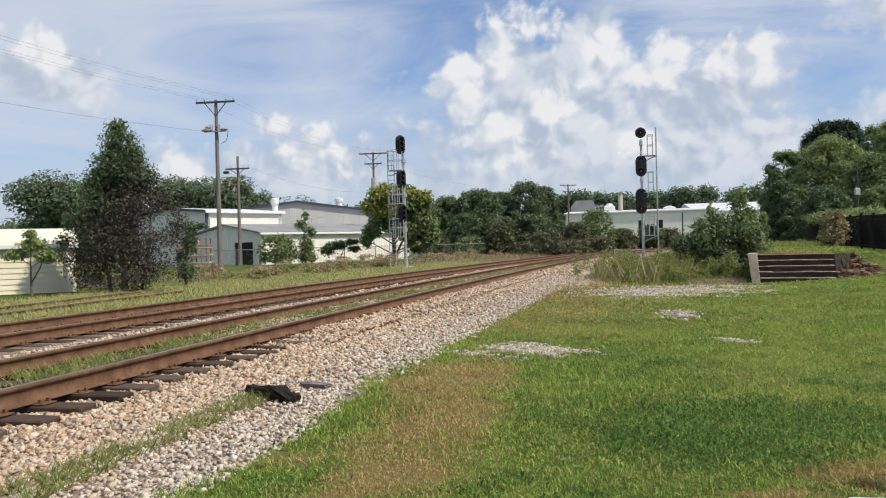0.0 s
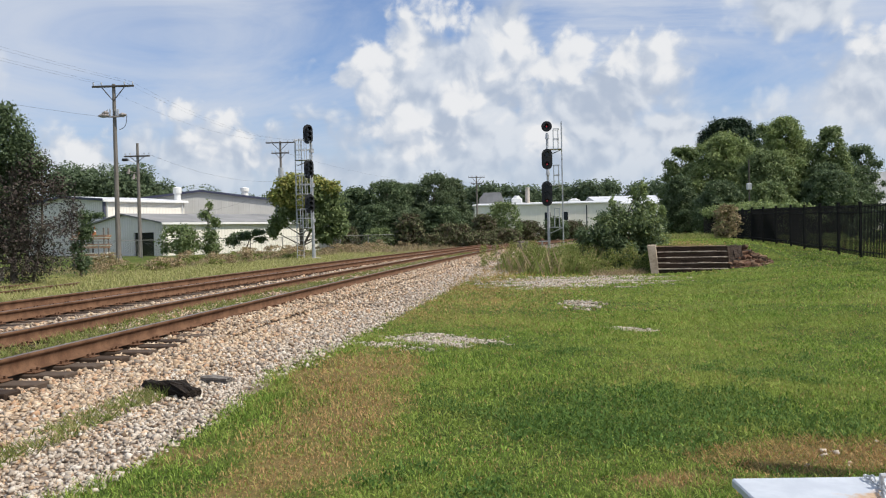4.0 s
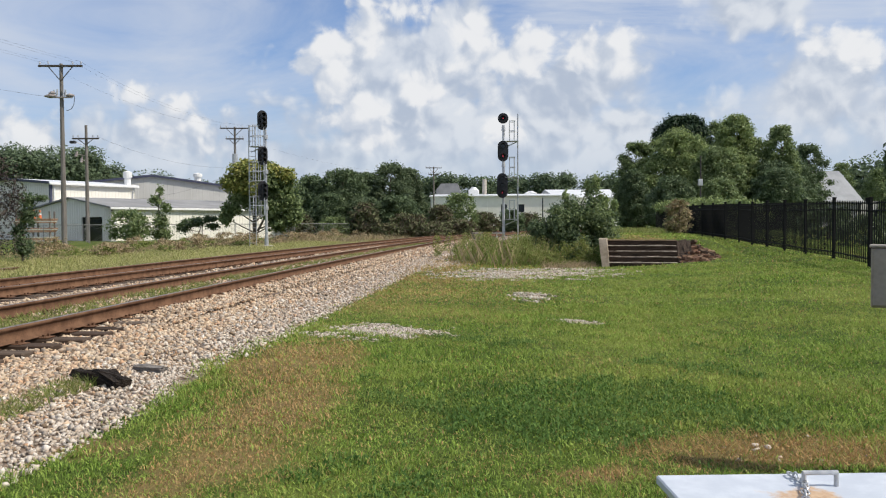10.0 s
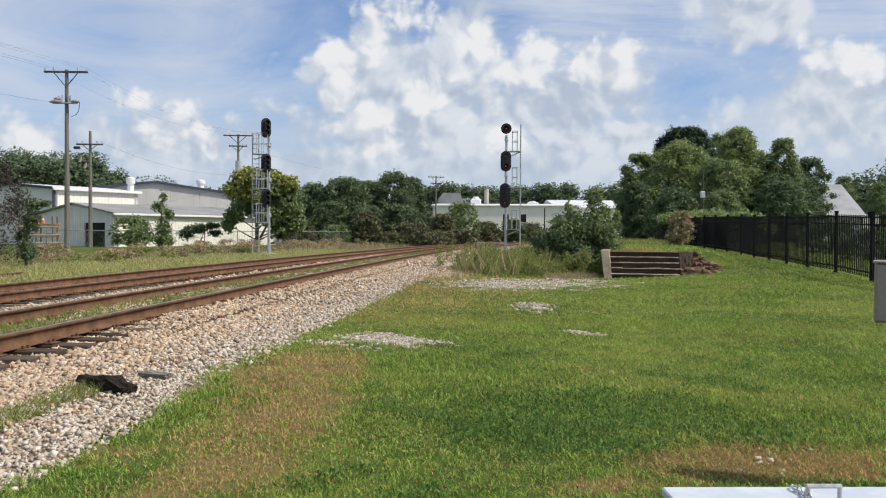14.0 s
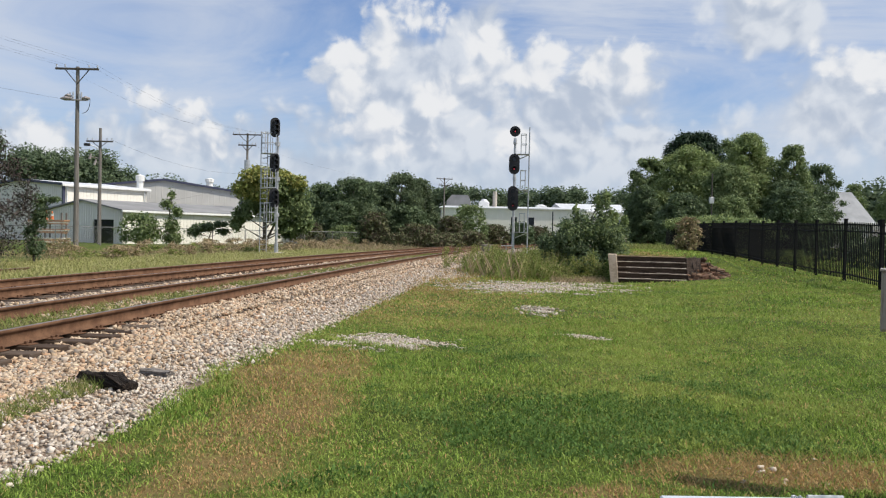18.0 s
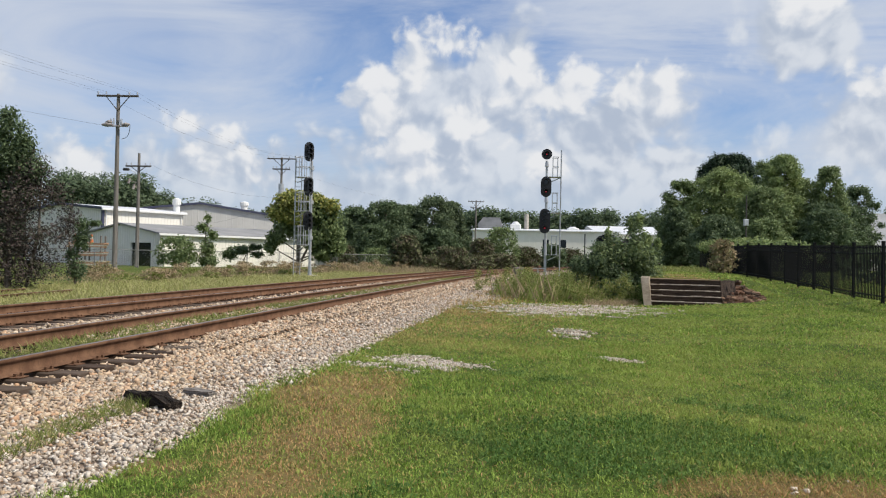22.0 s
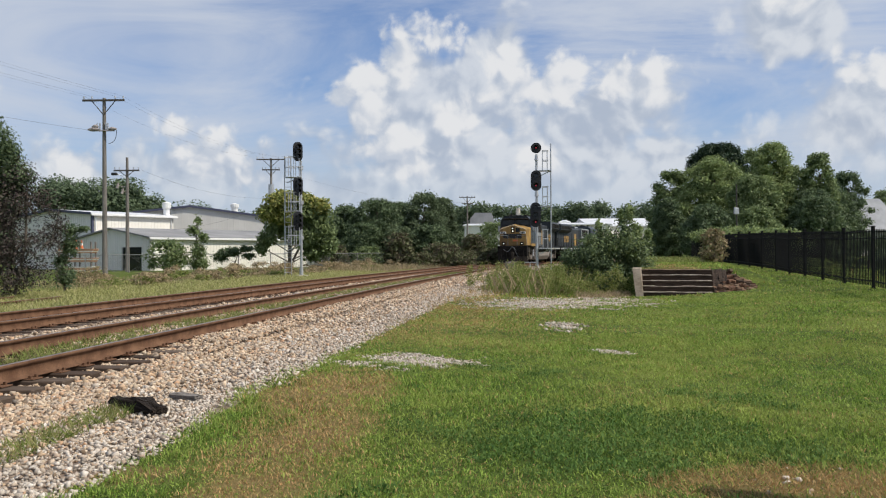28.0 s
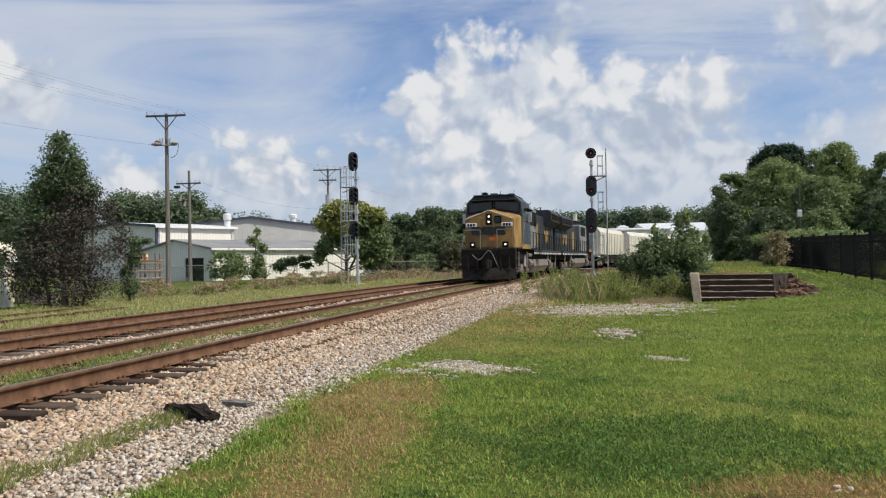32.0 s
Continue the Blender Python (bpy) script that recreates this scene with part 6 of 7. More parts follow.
    box(bm, (10.3, -0.2, 0.75), (10.95, 0.2, 1.15), 0.05)
    rod(bm, (10.9, 0, 0.7), (10.9, 0, 1.2), 0.16, seg=10)
    part("coupler", bm, loco_black, pilot)
    bm = bmesh.new()
    last = None
    for i in range(22):
        t = i / 21
        p = Vector((10.42, -0.85 + 1.5 * t, 1.45 - 0.35 * math.sin(t * 8.0) * (0.4 + t) - 0.25 * t))
        if last:
            rod(bm, last, p, 0.022, seg=5)
        last = p
    part("hose", bm, loco_grey, pilot, "pale looping air hose")
    for y in (-1.1, -0.6, 0.65, 1.1):
        bm = bmesh.new()
        rod(bm, (10.4, y, 1.35), (10.5, y + 0.05, 0.6), 0.03, seg=6)
        part("hose", bm, loco_black, pilot)
    # cab
    bm = bmesh.new()
    prism(bm, [(-1.52, 1.76), (1.52, 1.76), (1.54, 3.75), (1.5, 4.3), (1.1, 4.66), (-1.1, 4.66), (-1.5, 4.3), (-1.54, 3.75)], 0, 5.5, 8.6)
    cab = part("cab", bm, loco_cab, th, "dark blue-grey locomotive cab")
    bm = bmesh.new()
    box(bm, (5.45, -1.12, 4.65), (8.75, 1.12, 4.71), 0.03)
    box(bm, (6.6, -0.35, 4.69), (7.4, 0.35, 4.84), 0.03)
    box(bm, (8.2, -0.2, 4.7), (8.5, 0.2, 4.8), 0.02)
    part("cab_roof", bm, loco_blue, cab)
    for sgn in (-1, 1):
        bm = bmesh.new()
        prism(bm, [(sgn * 0.10, 3.95), (sgn * 1.38, 3.74), (sgn * 1.38, 4.2), (sgn * 1.3, 4.26), (sgn * 0.10, 4.33)], 0, 8.61, 8.64)
        pane = part("windscreen", bm, dark_glass, cab)
        bm = bmesh.new()
        ring = [(sgn * 0.07, 3.92), (sgn * 1.42, 3.70), (sgn * 1.42, 4.22), (sgn * 1.33, 4.3), (sgn * 0.07, 4.37)]
        for p, q in zip(ring, ring[1:] + ring[:1]):
            rod(bm, (8.62, *p), (8.62, *q), 0.028, seg=5)
        part("gasket", bm, loco_black, pane)
        for x0, x1 in ((5.8, 6.65), (6.75, 7.6)):
            bm = bmesh.new()
            box(bm, (x0, sgn * 1.53 - 0.02, 3.2), (x1, sgn * 1.53 + 0.02, 3.85), 0.015)
            part("side_window", bm, dark_glass, cab)
        bm = bmesh.new()
        rod(bm, (7.75, sgn * 1.56, 3.3), (7.75, sgn * 1.85, 3.4), 0.02, seg=5)
        box(bm, (7.7, sgn * 1.85 - 0.1, 3.2), (7.76, sgn * 1.85 + 0.1, 3.75), 0.01)
        part("mirror", bm, steel_galv, cab)
    bars(cab, 7.55, 8.05, 2.85, 3.12, 1.535, 2, loco_grey)
    bars(cab, 7.55, 8.1, 2.5, 2.62, 1.535, 3, loco_grey)
    bm = bmesh.new()
    prism(bm, [(8.55, 4.42), (8.95, 4.36), (8.95, 4.40), (8.55, 4.50)], 1, -1.25, 1.25)
    part("visor", bm, loco_black, cab)
    for x, y, w, h in ((7.0, 0.75, 0.3, 0.16), (7.9, -0.6, 0.22, 0.2), (6.2, -0.2, 0.5, 0.14)):
        bm = bmesh.new()
        box(bm, (x - w, y - 0.14, 4.7), (x + w, y + 0.14, 4.7 + h), 0.03)
        part("roof_box", bm, loco_black, cab)
    for y in (-0.9, 0.2, 0.95):
        bm = bmesh.new()
        rod(bm, (7.5, y, 4.68), (7.5, y, 5.0), 0.015, seg=5)
        part("antenna", bm, loco_black, cab)
    for sgn in (-1, 1):
        for x in (8.45, 8.05):
            bm = bmesh.new()
            rod(bm, (x, sgn * 1.58, 1.9), (x, sgn * 1.58, 3.6), 0.018, seg=5)
            part("grab_iron", bm, loco_grey, cab)
        bm = bmesh.new()
        box(bm, (5.6, sgn * 1.55 - 0.02, 3.92), (7.7, sgn * 1.55 + 0.2, 3.97), 0.01)
        part("window_shade", bm, loco_black, cab)
    # hood behind the cab
    bm = bmesh.new()
    box(bm, (1.2, -1.3, 1.76), (5.5, 1.3, 4.25), 0.08)
    eq = part("equipment_hood", bm, loco_grey, th, "pale grey equipment hood")
    for sgn in (-1, 1):
        for x0, x1, z0, z1 in ((1.4, 2.3, 3.2, 4.05), (2.45, 3.4, 3.2, 4.05), (3.55, 4.4, 3.2, 4.05), (1.4, 3.3, 1.95, 3.0), (3.5, 5.3, 1.95, 3.0)):
            bm = bmesh.new()
            box(bm, (x0, sgn * 1.31 - 0.015, z0), (x1, sgn * 1.31 + 0.015, z1), 0.01)
            part("panel", bm, loco_grey if z0 < 3 else loco_black, eq)
    bm = bmesh.new()
    box(bm, (-10.3, -0.95, 1.76), (1.2, 0.95, 4.1), 0.06)
    hood = part("engine_hood", bm, loco_blue, th, "dark blue engine hood")
    for sgn in (-1, 1):
        for i in range(8):
            bm = bmesh.new()
            box(bm, (-9.9 + i * 1.36, sgn * 0.96 - 0.012, 1.95), (-8.7 + i * 1.36, sgn * 0.96 + 0.012, 3.5), 0.01)
            part("door_panel", bm, loco_yellow if i == 6 else loco_blue, hood)
    bars(hood, -7.0, -4.6, 2.35, 3.15, 0.985, 3, loco_yellow, "emblem")
    bm = bmesh.new()
    prism(bm, [(-0.95, 3.5), (0.95, 3.5), (1.5, 3.85), (1.5, 4.4), (1.3, 4.6), (-1.3, 4.6), (-1.5, 4.4), (-1.5, 3.85)], 0, -10.5, -4.8)
    rad = part("radiator", bm, loco_blue, th, "overhanging dark radiator housing")
    bm = bmesh.new()
    for i in range(14):
        for sgn in (-1, 1):
            box(bm, (-10.3 + i * 0.38, sgn * 1.5 - 0.02, 3.92), (-10.08 + i * 0.38, sgn * 1.5 + 0.02, 4.34))
    part("grille", bm, loco_black, rad)
    bm = bmesh.new()
    box(bm, (-2.4, -0.45, 4.08), (-1.2, 0.45, 4.38), 0.04)
    part("exhaust", bm, loco_black, th)
    bm = bmesh.new()
    for y in (-0.12, 0, 0.12):
        rod(bm, (3.0, y, 4.42), (3.5, y, 4.45), 0.03, 0.08, 8)
    rod(bm, (3.0, 0, 4.25), (3.0, 0, 4.45), 0.03, seg=6)
    part("horn", bm, steel_galv, th)
    # tank, handrails, steps
    bm = bmesh.new()
    prism(bm, [(-1.35, 1.15), (-1.4, 0.75), (-1.15, 0.36), (1.15, 0.36), (1.4, 0.75), (1.35, 1.15)], 0, -3.4, 3.4)
    part("fuel_tank", bm, loco_tank, th, "dusty grey-brown fuel tank")
    for sgn in (-1, 1):
        bm = bmesh.new()
        rod(bm, (-10.4, sgn * 1.47, 2.75), (5.3, sgn * 1.47, 2.75), 0.022, seg=5)
        part("handrail", bm, loco_black, th)
        for i in range(13):
            bm = bmesh.new()
            rod(bm, (-10.4 + i * 1.3, sgn * 1.47, 1.72), (-10.4 + i * 1.3, sgn * 1.47, 2.75), 0.022, seg=5)
            part("stanchion", bm, loco_black, th)
        for x in (9.2, -10.4):
            bm = bmesh.new()
            for i in range(4):
                box(bm, (x - 0.35, sgn * 1.33 - 0.15, 0.45 + i * 0.32), (x + 0.35, sgn * 1.33 + 0.15, 0.48 + i * 0.32))
            part("steps", bm, loco_black, th)
        bm = bmesh.new()
        rod(bm, (10.2, sgn * 0.45, 2.75), (10.2, sgn * 1.3, 2.75), 0.02, seg=5)
        rod(bm, (10.2, sgn * 1.3, 2.75), (10.25, sgn * 1.45, 1.76), 0.02, seg=5)
        rod(bm, (10.2, sgn * 0.45, 2.75), (10.2, sgn * 0.45, 1.76), 0.02, seg=5)
        part("front_handrail", bm, loco_grey, th)
        for x in (-5.0, 5.2):
            bm = bmesh.new()
            for i in range(3):
                rod(bm, (x + i * 0.25, sgn * 1.2, 1.6), (x + 0.7 + i * 0.35, sgn * 1.32, 0.75), 0.03, seg=5)
            part("sand_hose", bm, steel_galv, th)
    for sgn in (-1, 1):
        for x, z, rr, ln in ((4.6, 0.95, 0.22, 1.1), (4.4, 1.4, 0.12, 1.4), (-4.4, 0.9, 0.2, 1.0)):
            bm = bmesh.new()
            rod(bm, (x - ln / 2, sgn * 1.25, z), (x + ln / 2, sgn * 1.25, z), rr, seg=10)
            part("air_reservoir", bm, loco_tank, th)
        for x in (8.6, 5.6, -5.4, -8.4):
            for k in range(3):
                bm = bmesh.new()
                rod(bm, (x + 0.16 * k, sgn * 1.36, 1.6), (x - 0.2 + 0.22 * k, sgn * 1.30, 0.5), 0.025, seg=5)
                part("brake_pipe", bm, loco_tank, th)
    wheels = bogie(th, 6.9, (-1.95, 0.0, 1.95), 0.53, length=3.0) + bogie(th, -6.9, (-1.95, 0.0, 1.95), 0.53, length=3.0)
    return th, wheels


def hopper_car():
    th = empty("hopper_car", pose(0, 0, 0), "off-white covered hopper freight car with rusty underside", "freight car", "freight cars")
    bm = bmesh.new()
    prism(bm, [(-1.5, 1.5), (1.5, 1.5), (1.55, 3.9), (1.2, 4.4), (0, 4.55), (-1.2, 4.4), (-1.55, 3.9)], 0, -7.2, 7.2)
    body = part("body", bm, hopper_white, th)
    for x in range(-7, 8):
        for sgn in (-1, 1):
            bm = bmesh.new()
            box(bm, (x - 0.04, sgn * 1.53 - 0.05, 1.5), (x + 0.04, sgn * 1.53 + 0.05, 3.9))
            part("rib", bm, hopper_white, body)
    for x in (-5.4, -1.8, 1.8, 5.4):
        bm = bmesh.new()
        prism(bm, [(x - 1.7, 1.5), (x + 1.7, 1.5), (x + 0.45, 0.55), (x - 0.45, 0.55)], 1, -1.1, 1.1)
        part("hopper", bm, loco_tank, th)
    bm = bmesh.new()
    box(bm, (-8.4, -1.4, 1.05), (8.4, 1.4, 1.3), 0.02)
    part("underframe", bm, loco_black, th)
    for sgn in (-1, 1):
        bm = bmesh.new()
        prism(bm, [(sgn * 7.2, 1.5), (sgn * 7.2, 4.3), (sgn * 8.3, 1.5)], 1, -0.15, 0.15)
        box(bm, (min(sgn * 7.2, sgn * 8.4), -1.5, 1.28), (max(sgn * 7.2, sgn * 8.4), 1.5, 1.4))
        part("end_frame", bm, hopper_white, th)
        bm = bmesh.new()
        for i in range(8):
            rod(bm, (sgn * 8.2, 0.9, 1.4 + i * 0.38), (sgn * 8.2, 1.4, 1.4 + i * 0.38), 0.02, seg=4)
        for y in (0.9, 1.4):
            rod(bm, (sgn * 8.2, y, 1.3), (sgn * 8.2, y, 4.3), 0.025, seg=5)
        part("ladder", bm, hopper_white, th)
    bm = bmesh.new()
    box(bm, (-7.4, -0.4, 4.56), (7.4, 0.4, 4.6))
    part("roof_walk", bm, steel_galv, th)
    bogie(th, 6.1, (-0.85, 0.85), 0.43, length=1.4)
    bogie(th, -6.1, (-0.85, 0.85), 0.43, length=1.4)
    return th


def shrink(th):
    """Brings a vehicle to its size on the rails."""
    seen = set()
    for o in th.children_recursive:
        o.location = o.location * K
        if o.data.name not in seen:
            seen.add(o.data.name)
            o.data.transform(Matrix.Diagonal((K, K, K, 1)))


loco, loco_wheels = locomotive("locomotive", "leading freight locomotive, dark blue with a yellow nose and lit headlights")
hopper = hopper_car()
shrink(loco)
shrink(hopper)
follower = copy_thing(loco, pose(0, 0, 0))
tagged(follower, "second freight locomotive, dark blue with yellow emblem, running hood first")
hoppers = [hopper] + [copy_thing(hopper, pose(0, 0, 0)) for i in range(3)]

LINE_Y = np.arange(-20, 460, 0.1)
LINE_X = track1(LINE_Y)
LINE_S = np.concatenate([[0], np.cumsum(np.hypot(np.diff(LINE_X), np.diff(LINE_Y)))])
LINE_S -= np.interp(0.0, LINE_Y, LINE_S)
# seconds and the place of the nose along the line, metres
NOSE = [(0, 277.0), (6, 234.0), (12, 191.5), (18, 149.5), (22, 121.5), (24, 107.3), (25, 100.2), (26, 92.8), (27.5, 80.8), (28, 76.4), (29, 67.6), (30, 58.7), (31, 50.1), (32, 41.8)]


def on_line(s):
    y = np.interp(s, LINE_S, LINE_Y)
    return Vector((float(np.interp(y, LINE_Y, LINE_X)), float(y), RAIL_TOP))


def nose_at(t):
    ts, ss = [r[0] for r in NOSE], [r[1] for r in NOSE]
    i = min(max(int(np.searchsorted(ts, t)) - 1, 0), len(ts) - 2)
    slope = np.gradient(ss, ts)
    h, u = ts[i + 1] - ts[i], (t - ts[i]) / (ts[i + 1] - ts[i])
    return float((2 * u**3 - 3 * u**2 + 1) * ss[i] + (u**3 - 2 * u**2 + u) * h * slope[i] + (3 * u**2 - 2 * u**3) * ss[i + 1] + (u**3 - u**2) * h * slope[i + 1])


def vehicle_pose(s, half, flip=False):
    """s: its middle along the line; half: half the distance between its bogies."""
    a, b = on_line(s - half), on_line(s + half)
    d = (a - b) if not flip else (b - a)
    return Matrix.Translation((a + b) / 2) @ Matrix.Rotation(math.atan2(d.y, d.x), 4, "Z")


def motions():
    times = [i * 1.0 for i in range(33)]
    gap = 10.5 * K
    walk(loco, [(t, vehicle_pose(nose_at(t) + gap, 6.9 * K)) for t in times])
    behind = gap + 22.3 * K
    walk(follower, [(t, vehicle_pose(nose_at(t) + behind, 6.9 * K, True)) for t in times])
    behind += 20.6 * K
    for h in hoppers:
        walk(h, [(t, vehicle_pose(nose_at(t) + behind, 6.1 * K)) for t in times])
        behind += 17.8 * K
    for w in loco_wheels:
        x, r = w.location.x, w.location.z
        walk(w, [(i / 10, Matrix.Translation((x, 0, r)) @ Matrix.Rotation(-nose_at(i / 10) / r, 4, "Y")) for i in range(321)])


# ---- grass, weeds and stones ----
def patch_value(rows, x, y):
    out = np.full(x.shape, -9.0)
    for cx, cy, rx, ry, turn in rows:
        c, s = math.cos(radians(turn)), math.sin(radians(turn))
        a, b = ((x - cx) * c + (y - cy) * s) / rx, (-(x - cx) * s + (y - cy) * c) / ry
        out = np.maximum(out, 1 - np.hypot(a, b))
    return out


def stony_value(x, y):
    return patch_value(GRAVEL, x, y) + 1.05 * ripple(x, y, 3.9) + 0.5 * ripple(y, x, 9.0) - 0.12


def ripple(x, y, f):
    return (np.sin(x * f + 1.1) * np.sin(y * f * 1.13 + 0.4) + np.sin(x * f * 2.3 + y * f * 1.7) * 0.6 + np.sin(x * f * 4.7 - y * f * 5.1) * 0.4) / 2


def blades(x, y, z, tall, wide, r, lean=0.55, tri=False):
    """A bent blade at each place, of four corners or three."""
    n = len(x)
    a = r.uniform(0, 2 * np.pi, n)
    side = np.stack([np.cos(a), np.sin(a), np.zeros(n)], 1)
    b = a + np.pi / 2 + r.normal(0, 0.5, n)
    tilt = np.abs(r.normal(0, lean, n))
    fwd = np.stack([np.cos(b) * np.sin(tilt), np.sin(b) * np.sin(tilt), np.cos(tilt)], 1)
    p = np.stack([x, y, z], 1)
    tall, wide = tall[:, None], wide[:, None]
    mid = p + fwd * tall * 0.55
    tip = p + fwd * tall + np.stack([np.cos(b), np.sin(b), -0.6 * np.ones(n)], 1) * tall * 0.25
    if tri:
        v = np.stack([p - side * wide * 0.4, p + side * wide * 0.4 + fwd * tall * 0.2, tip], 1)
        return v.reshape(-1, 3), np.arange(n * 3).reshape(-1, 3)
    v = np.stack([p - side * wide * 0.15, mid + side * wide * 0.5, tip, mid - side * wide * 0.5], 1)
    return v.reshape(-1, 3), np.arange(n * 4).reshape(-1, 4)


def lawn_edge(y):
    """How far to the right of the near track the lawn begins."""
    return np.interp(y, [4.5, 5.8, 7.4, 8.2, 9.6, 10.5, 11.5, 16, 26, 32], [3.36, 3.5, 3.44, 3.16, 3.2, 3.44, 3.3, 3.3, 3.25, 3.3])


def browned(x, y):
    """Above 0 on the worn places; the long one by the track ends in a straight edge."""
    line = np.interp(y, [4.3, 5.2, 6.5, 7.2, 8.7, 9.7], [0.05, 0.32, 0.46, 0.61, 0.82, 0.76])
    near = np.minimum(patch_value(BROWN[:3], x, y) + 0.25, (line - x) * 4)
    return np.maximum(near, patch_value(BROWN[3:], x, y))


def bed_height(u):
    return np.interp(u, [-2.05, -1.5, -0.7, 0.7, 1.5, 2.3, 3.35, 3.6], [0.075, 0.05, 0.03, 0.03, 0.03, 0.03, 0.002, -0.02])


def lawn():
    green, dry = {True: [], False: []}, {True: [], False: []}
    for r0, r1, dens, tall, wide in ((2.3, 5, 7000, 0.045, 0.0052), (5, 8, 4400, 0.045, 0.0068), (8, 14, 2500, 0.05, 0.011), (14, 24, 800, 0.055, 0.020), (24, 42, 190, 0.075, 0.036)):
        tri = r0 > 7
        n = int(dens * 0.72 * (r1**2 - r0**2))
        rad, az = np.sqrt(rng.uniform(r0**2, r1**2, n)), rng.uniform(radians(-36), radians(46), n)
        x, y = rad * np.sin(az), rad * np.cos(az)
        # tufts: half of the blades stand close round a common root
        root = rng.integers(0, max(1, n // 12), n)
        tuft = rng.random(n) < 0.5
        spread = 0.022 + 0.0026 * r0
        x = np.where(tuft, x[root] + rng.normal(0, spread, n), x)
        y = np.where(tuft, y[root] + rng.normal(0, spread, n), y)
        vigour = np.where(tuft, rng.uniform(0.6, 1.5, n)[root], 0.85)
        u = lateral(x, y, track1)
        edge = u - lawn_edge(y) + 0.10 * ripple(x, y, 2.1) + 0.5 * ripple(x, y, 0.75) * sstep(y, 16, 22) + rng.normal(0, 0.06, n)
        brown = browned(x, y) + 0.6 * ripple(x, y, 2.6) + rng.normal(0, 0.12, n)
        stony = stony_value(x, y) + rng.normal(0, 0.1, n)
        chest = (x > 1.45) & (x < 2.85) & (y < 3.1)
        a = (x - STEP_O[0]) * STEP_A[0] + (y - STEP_O[1]) * STEP_A[1]
        q = (x - STEP_O[0]) * STEP_N[0] + (y - STEP_O[1]) * STEP_N[1]
        stairs = (a > -0.3) & (a < 3.4) & (q > -0.05) & (q < 2.0)
        keep = (edge > 0) & (stony < 0.12) & ~chest & ~stairs & ((brown < 0.25) | (rng.random(n) < np.where(y > 23, 0.3, 0.8)))
        fringe = 1 + 0.5 * (1 - sstep(edge, 0.1, 0.5)) * sstep(13 - y, 0, 3)
        lush = (0.75 + 0.5 * sstep(ripple(x, y, 0.8), -0.6, 0.8)) * fringe
        is_dry = (brown > 0.0) & (edge > 0.25) & (rng.random(n) < np.clip(0.20 + 0.85 * brown, 0, 0.74)) | (rng.random(n) < 0.07 + 0.16 * sstep(ripple(x, y, 1.3), 0.0, 0.8) + 0.62 * sstep(y, 10, 15) * sstep(-u, -8.5, -4.0))
        for want, store, k in ((keep & ~is_dry, green, 1.0), (keep & is_dry, dry, 0.8)):
            m = int(want.sum())
            t = tall * k * lush[want] * vigour[want] * rng.uniform(0.6, 1.4, m)
            store[tri].append(blades(x[want], y[want], np.maximum(height(x[want], y[want]), bed_height(u[want])) - 0.004, t, wide * rng.uniform(0.6, 1.4, m), rng, 0.8, tri))
    for name, stores, mat, label in (("lawn_grass", green, grass_mat, "short green lawn grass"), ("dry_grass", dry, dry_mat, "dry straw-coloured grass in worn patches")):
        for tri, store in stores.items():
            base, V, F = 0, [], []
            for v, f in store:
                V.append(v)
                F.append(f + base)
                base += len(v)
            tagged(raw(name, np.concatenate(V), np.concatenate(F), mat), label, "grass", kind="stuff")


lawn()


def clover():
    n = 150000
    rad, az = np.sqrt(rng.uniform(2.6**2, 10.5**2, n)), rng.uniform(radians(-14), radians(42), n)
    x, y = rad * np.sin(az), rad * np.cos(az)
    keep = (lateral(x, y, track1) > 4.0) & (browned(x, y) < 0.1) & (patch_value(GRAVEL, x, y) < -0.1) & ~((x > 1.4) & (y < 3.1))
    thick = patch_value([(2.3, 5.9, 1.5, 1.2, 0)], x, y)
    keep &= ripple(x, y, 1.6) + 0.5 * ripple(x, y, 5.0) + rng.normal(0, 0.2, n) + 0.9 * np.clip(thick + 0.3, -0.4, 0.7) > 0.40
    x, y = x[keep], y[keep]
    m = len(x)
    v, f = blades(x, y, height(x, y) + rng.uniform(0.005, 0.03, m), rng.uniform(0.02, 0.05, m), rng.uniform(0.008, 0.016, m), rng, 1.0)
    tagged(raw("clover", v, f, clover_mat), "dark green clover and broad weeds in the lawn", "weeds", kind="stuff")


clover()


def scatter_grass(name, label, mat, n, place, tall, wide, lean=0.35, lift=-0.02, uneven=0.0):
    """Blades of a kind at places; uneven: how much their height swells and sinks over the ground."""
    x, y = place(n)
    m = len(x)
    t = rng.uniform(tall[0], tall[1], m) * (1 - uneven + 1.3 * uneven * sstep(ripple(x, y, 0.55) + rng.normal(0, 0.1, m), -0.5, 0.6))
    v, f = blades(x, y, height(x, y) + lift, t, rng.uniform(wide[0], wide[1], m), rng, lean, True)
    tagged(raw(name, v, f, mat), label, "grass", kind="stuff")


def beside(line, y0, y1, u0, u1, f=1.7, cut=-0.1):
    """Places along a track, in clumps."""
    def go(n):
        y = rng.uniform(y0, y1, n)
        u = rng.uniform(u0, u1, n)
        s = line(y + 0.5) - line(y - 0.5)
        k = np.sqrt(1 + s * s)
        x, y = line(y) + u / k, y - u * s / k
        keep = ripple(x, y, f) + rng.normal(0, 0.15, n) > cut
        return x[keep], y[keep]
    return go


